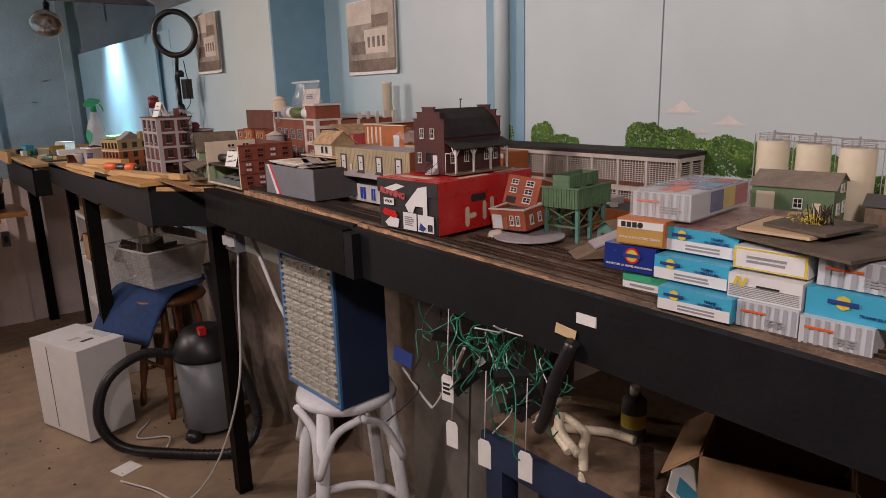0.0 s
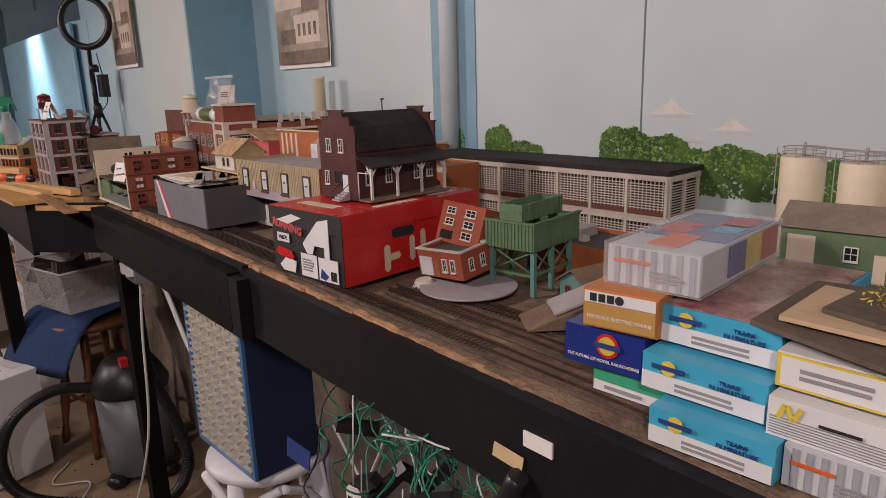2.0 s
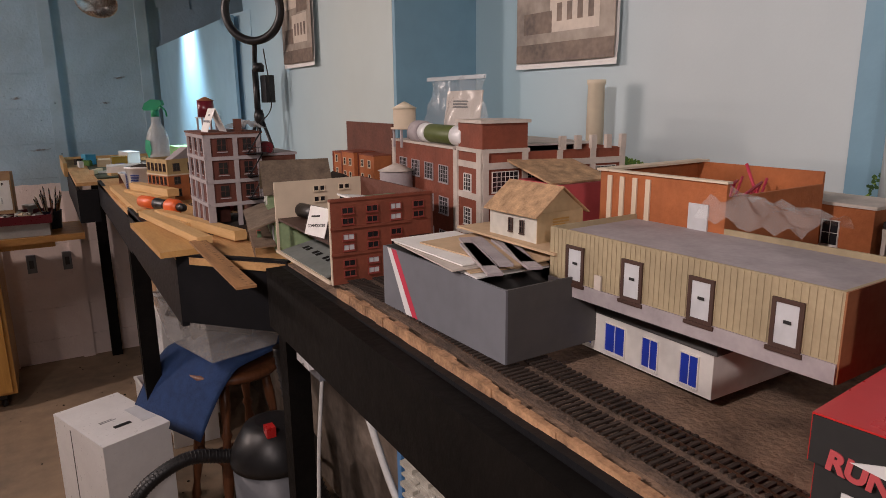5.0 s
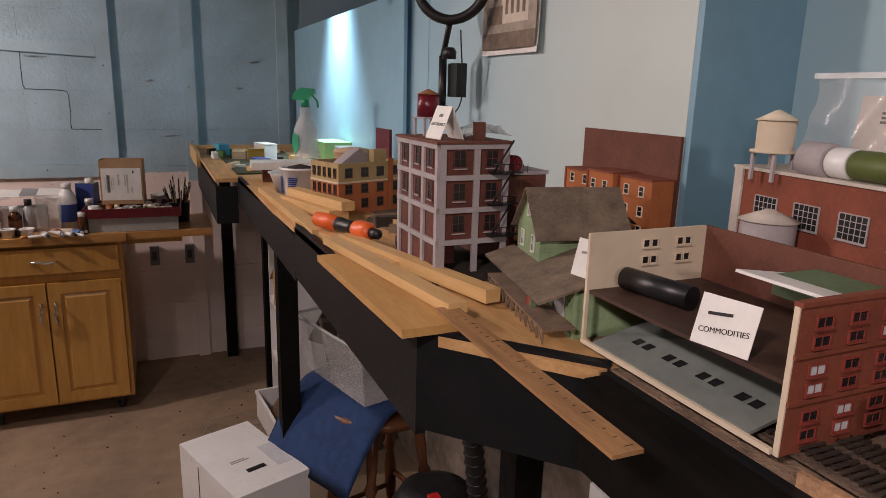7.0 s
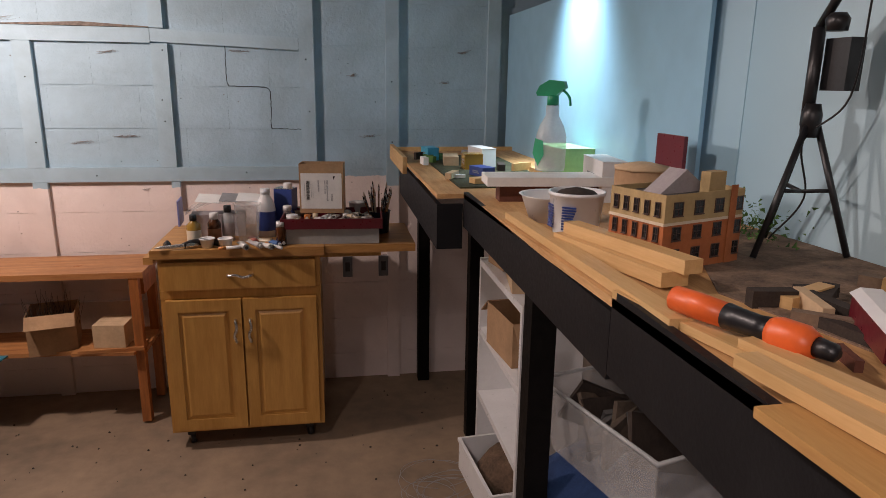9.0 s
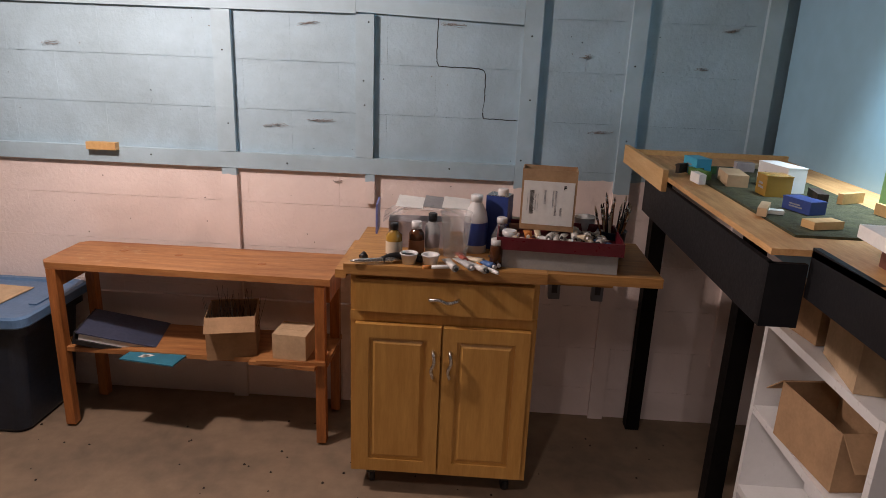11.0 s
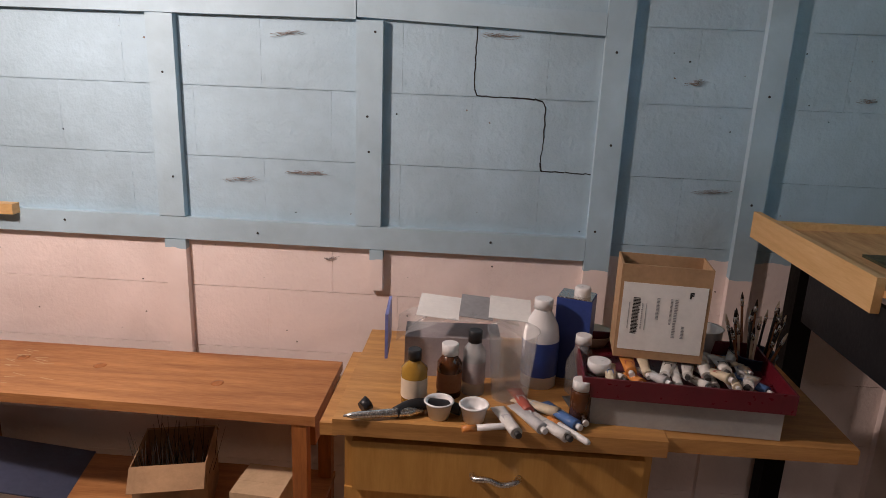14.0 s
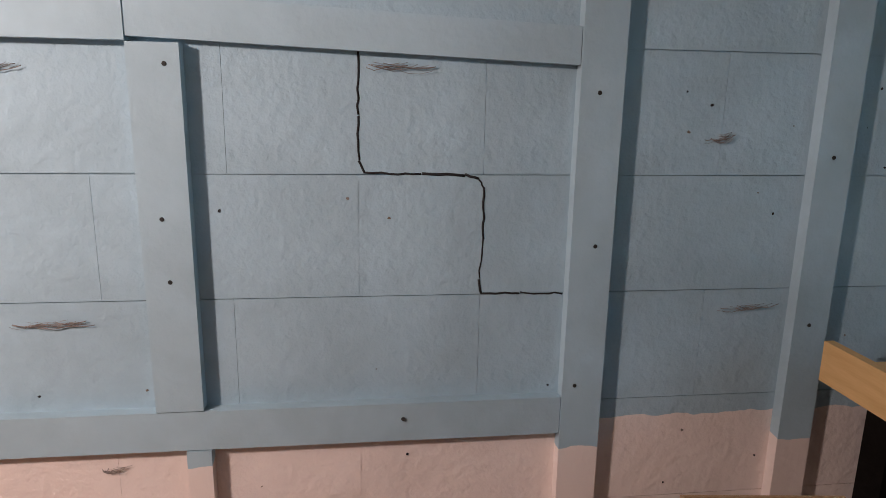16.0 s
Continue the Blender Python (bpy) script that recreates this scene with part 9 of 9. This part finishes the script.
part("jar", bb, M_CLEAR, cup)
mug = thing("brush_mug", (0.43, 5.27, CT), 0, "dark blue mug full of artist's brushes", "mug")
bb = BM()
lathe(bb, [(0.045, 0), (0.052, 0.1), (0.055, 0.1), (0.048, 0.096), (0.042, 0.01)], seg=24)
part("body", bb, mat("slate_blue_glaze", (0.05, 0.08, 0.14), 0.3), mug)
bb = BM()
tube(bb, curve_pts([(-0.05, 0, 0.08), (-0.08, 0, 0.075), (-0.085, 0, 0.045), (-0.047, 0, 0.025)], 6), 0.008, 8)
part("handle", bb, mat("slate_blue_handle", (0.05, 0.08, 0.14), 0.3), mug)
rr = random.Random(101)
for k in range(26):
    a, l = rr.uniform(0, 6.28), rr.uniform(0.13, 0.2)
    p0 = Vector((0.02 * math.cos(a), 0.02 * math.sin(a), 0.012))
    p1 = Vector((rr.uniform(0.03, 0.075) * math.cos(a), rr.uniform(0.03, 0.075) * math.sin(a), l))
    bb = BM()
    tube(bb, [p0, p1], 0.003, 6)
    br = part("brush", bb, rr.choice([M_PINE, M_CREAMW, M_BLKPLASTIC, M_TANR]), mug)
    bb = BM()
    tube(bb, [p1, p1 + (p1 - p0).normalized() * 0.018], 0.0042, 6)
    part("ferrule", bb, M_CHROME, br)
    bb = BM()
    tube(bb, [p1 + (p1 - p0).normalized() * 0.018, p1 + (p1 - p0).normalized() * 0.034], 0.004, 6, r2=0.001)
    part("bristles", bb, M_CREAMW if k % 2 else M_TIE, br)
cp2 = thing("white_cup", (0.335, 5.33, CT), 0, "white plastic cup holding a brush", "cup")
bb = BM()
lathe(bb, [(0.032, 0), (0.04, 0.13), (0.043, 0.132), (0.036, 0.13), (0.029, 0.005)], seg=22)
part("body", bb, M_WHITEPL, cp2)

# ---- things on the bench shelf ----
bd_ = thing("ring_binder", (-1.60, 5.45, 0.366), 12, "dark blue ring binder leaning in a heap", "binder", rx=0, ry=14)
box_part("cover", (-0.15, 0.17, -0.12, 0.14, 0.05, 0.055), mat("slate_vinyl", (0.06, 0.075, 0.13), 0.4), bd_)
box_part("pages", (-0.14, 0.16, -0.11, 0.13, 0.02, 0.05), M_WHITE, bd_)
box_part("cover", (-0.15, 0.17, -0.12, 0.14, 0.0, 0.02), M_BLKPLASTIC, bd_)
box_part("spine", (-0.158, -0.151, -0.12, 0.14, 0.0, 0.055), M_BLKPLASTIC, bd_)
mg = thing("magazine", (-1.36, 5.34, 0.3665), -8, "blue printed magazine hanging over the shelf edge", "magazine")
box_part("cover", (-0.13, 0.11, -0.1, 0.14, 0, 0.006), mat("blue_magazine_cover", (0.045, 0.24, 0.36), 0.3), mg)
for k in range(8):
    rr = random.Random(k)
    bb = BM()
    x, y = rr.uniform(-.11, .06), rr.uniform(-.09, .1)
    prism(bb, [(x, y), (x + 0.03, y + 0.005), (x + 0.045, y + 0.025), (x + 0.01, y + 0.03)], 0.0061, 0.0065)
    part("print", bb, [M_INK, M_WHITE, M_NAVY][k % 3], mg)
oc = carton("open_carton", (-1.08, 5.42, 0.366), 14, 0.20, 0.2, 0.19, "open brown carton stuffed with dry twigs", M_CARD)
tw = thing("dry_twigs", (-1.08, 5.42, 0.37), 0, "dark dry twigs standing in the carton", "twigs")
bb = BM()
rr = random.Random(111)
for k in range(60):
    p = Vector((rr.uniform(-.08, .08), rr.uniform(-.08, .08), 0.0))
    q = p + Vector((rr.uniform(-.06, .06), rr.uniform(-.05, .05), rr.uniform(0.16, 0.27)))
    tube(bb, [p, (p + q) / 2 + Vector((rr.uniform(-.01, .01), 0, 0)), q], 0.0018, 4, r2=0.0006)
tagged(part("twig", bb, M_TIE, tw))
carton("small_carton", (-0.80, 5.36, 0.398), -4, 0.14, 0.14, 0.105, "small closed cardboard carton", M_CARDL, False)
for k in range(2):
    th = thing("pine_offcut", (-0.83 + 0.03 * k, 5.33, 0.366 + k * 0.016), -5 + k * 8, "flat pine offcut on the bench shelf", "offcut")
    box_part("board", (-0.14, 0.14, -0.055, 0.055, 0, 0.015), M_BENCH, th, bev=0.002)
# outlet boxes on the wall
for x in (0.29, 0.50 - 0.02):
    th = thing("wall_outlet", (x, NORTH - 0.03, 0.64), 0, "grey metal outlet box on the block wall", "outlet", "wall outlets")
    box_part("box", (-0.025, 0.025, 0, 0.028, -0.05, 0.06), M_VACGREY, th, bev=0.003)
    box_part("socket", (-0.012, 0.012, -0.002, 0.0, -0.02, 0.03), M_RUBBER, th)

# ---- block wall pieces ----
BW, BH, GAP = 0.406, 0.2032, 0.0015
bb = BM()
v = bx(bb, -BW / 2 + 0.0003, BW / 2 - 0.0003, -0.0065, 0.0, GAP / 2, BH - GAP / 2)
bevelled(bb, 0.0022)
blk = bpy.data.meshes.new("block")
bb.to_mesh(blk)
bb.free()
blk.materials.append(M_BLOCK)
for r in range(12):
    z = 0.1442 - BH + r * BH
    off = 0.0 if r % 2 else 0.203
    for c in range(-9, 5):
        x = -0.272 + 0.203 + c * BW + off
        if x + BW / 2 > 1.45 or x - BW / 2 < WEST - 0.3 or z + BH > CEIL + 0.1:
            continue
        o = new("block", blk)
        o.parent = wall_north
        o.location = (x, NORTH + 0.0075, z)

# ---- the layout's south end sits a little lower: settle what stands on it ----
def settle(y):
    return -0.021 + 0.026 * max(-1.2, min(1.2, y - 0.5)) if y < 2.3 else 0.0


for ob in list(scene.objects):
    if ob.parent is not None or ob.type not in ("MESH", "EMPTY"):
        continue
    if ob.name in ("layout_deck", "layout_benchwork", "silo_catwalk", "foam_prop", "silo_platform") or ob.name.startswith("model_track"):
        for o in (ob, *ob.children_recursive):
            if o.type == "MESH" and not o.name.startswith("leg"):
                for v in o.data.vertices:
                    if v.co.z > 1.15 and v.co.y < 2.135:
                        v.co.z += settle(v.co.y)
    elif ob.location.z > 1.28 and ob.location.x > 0.72 and ob.location.y < 2.25 and not ob.name.startswith("wall_print"):
        ob.location.z += settle(ob.location.y)
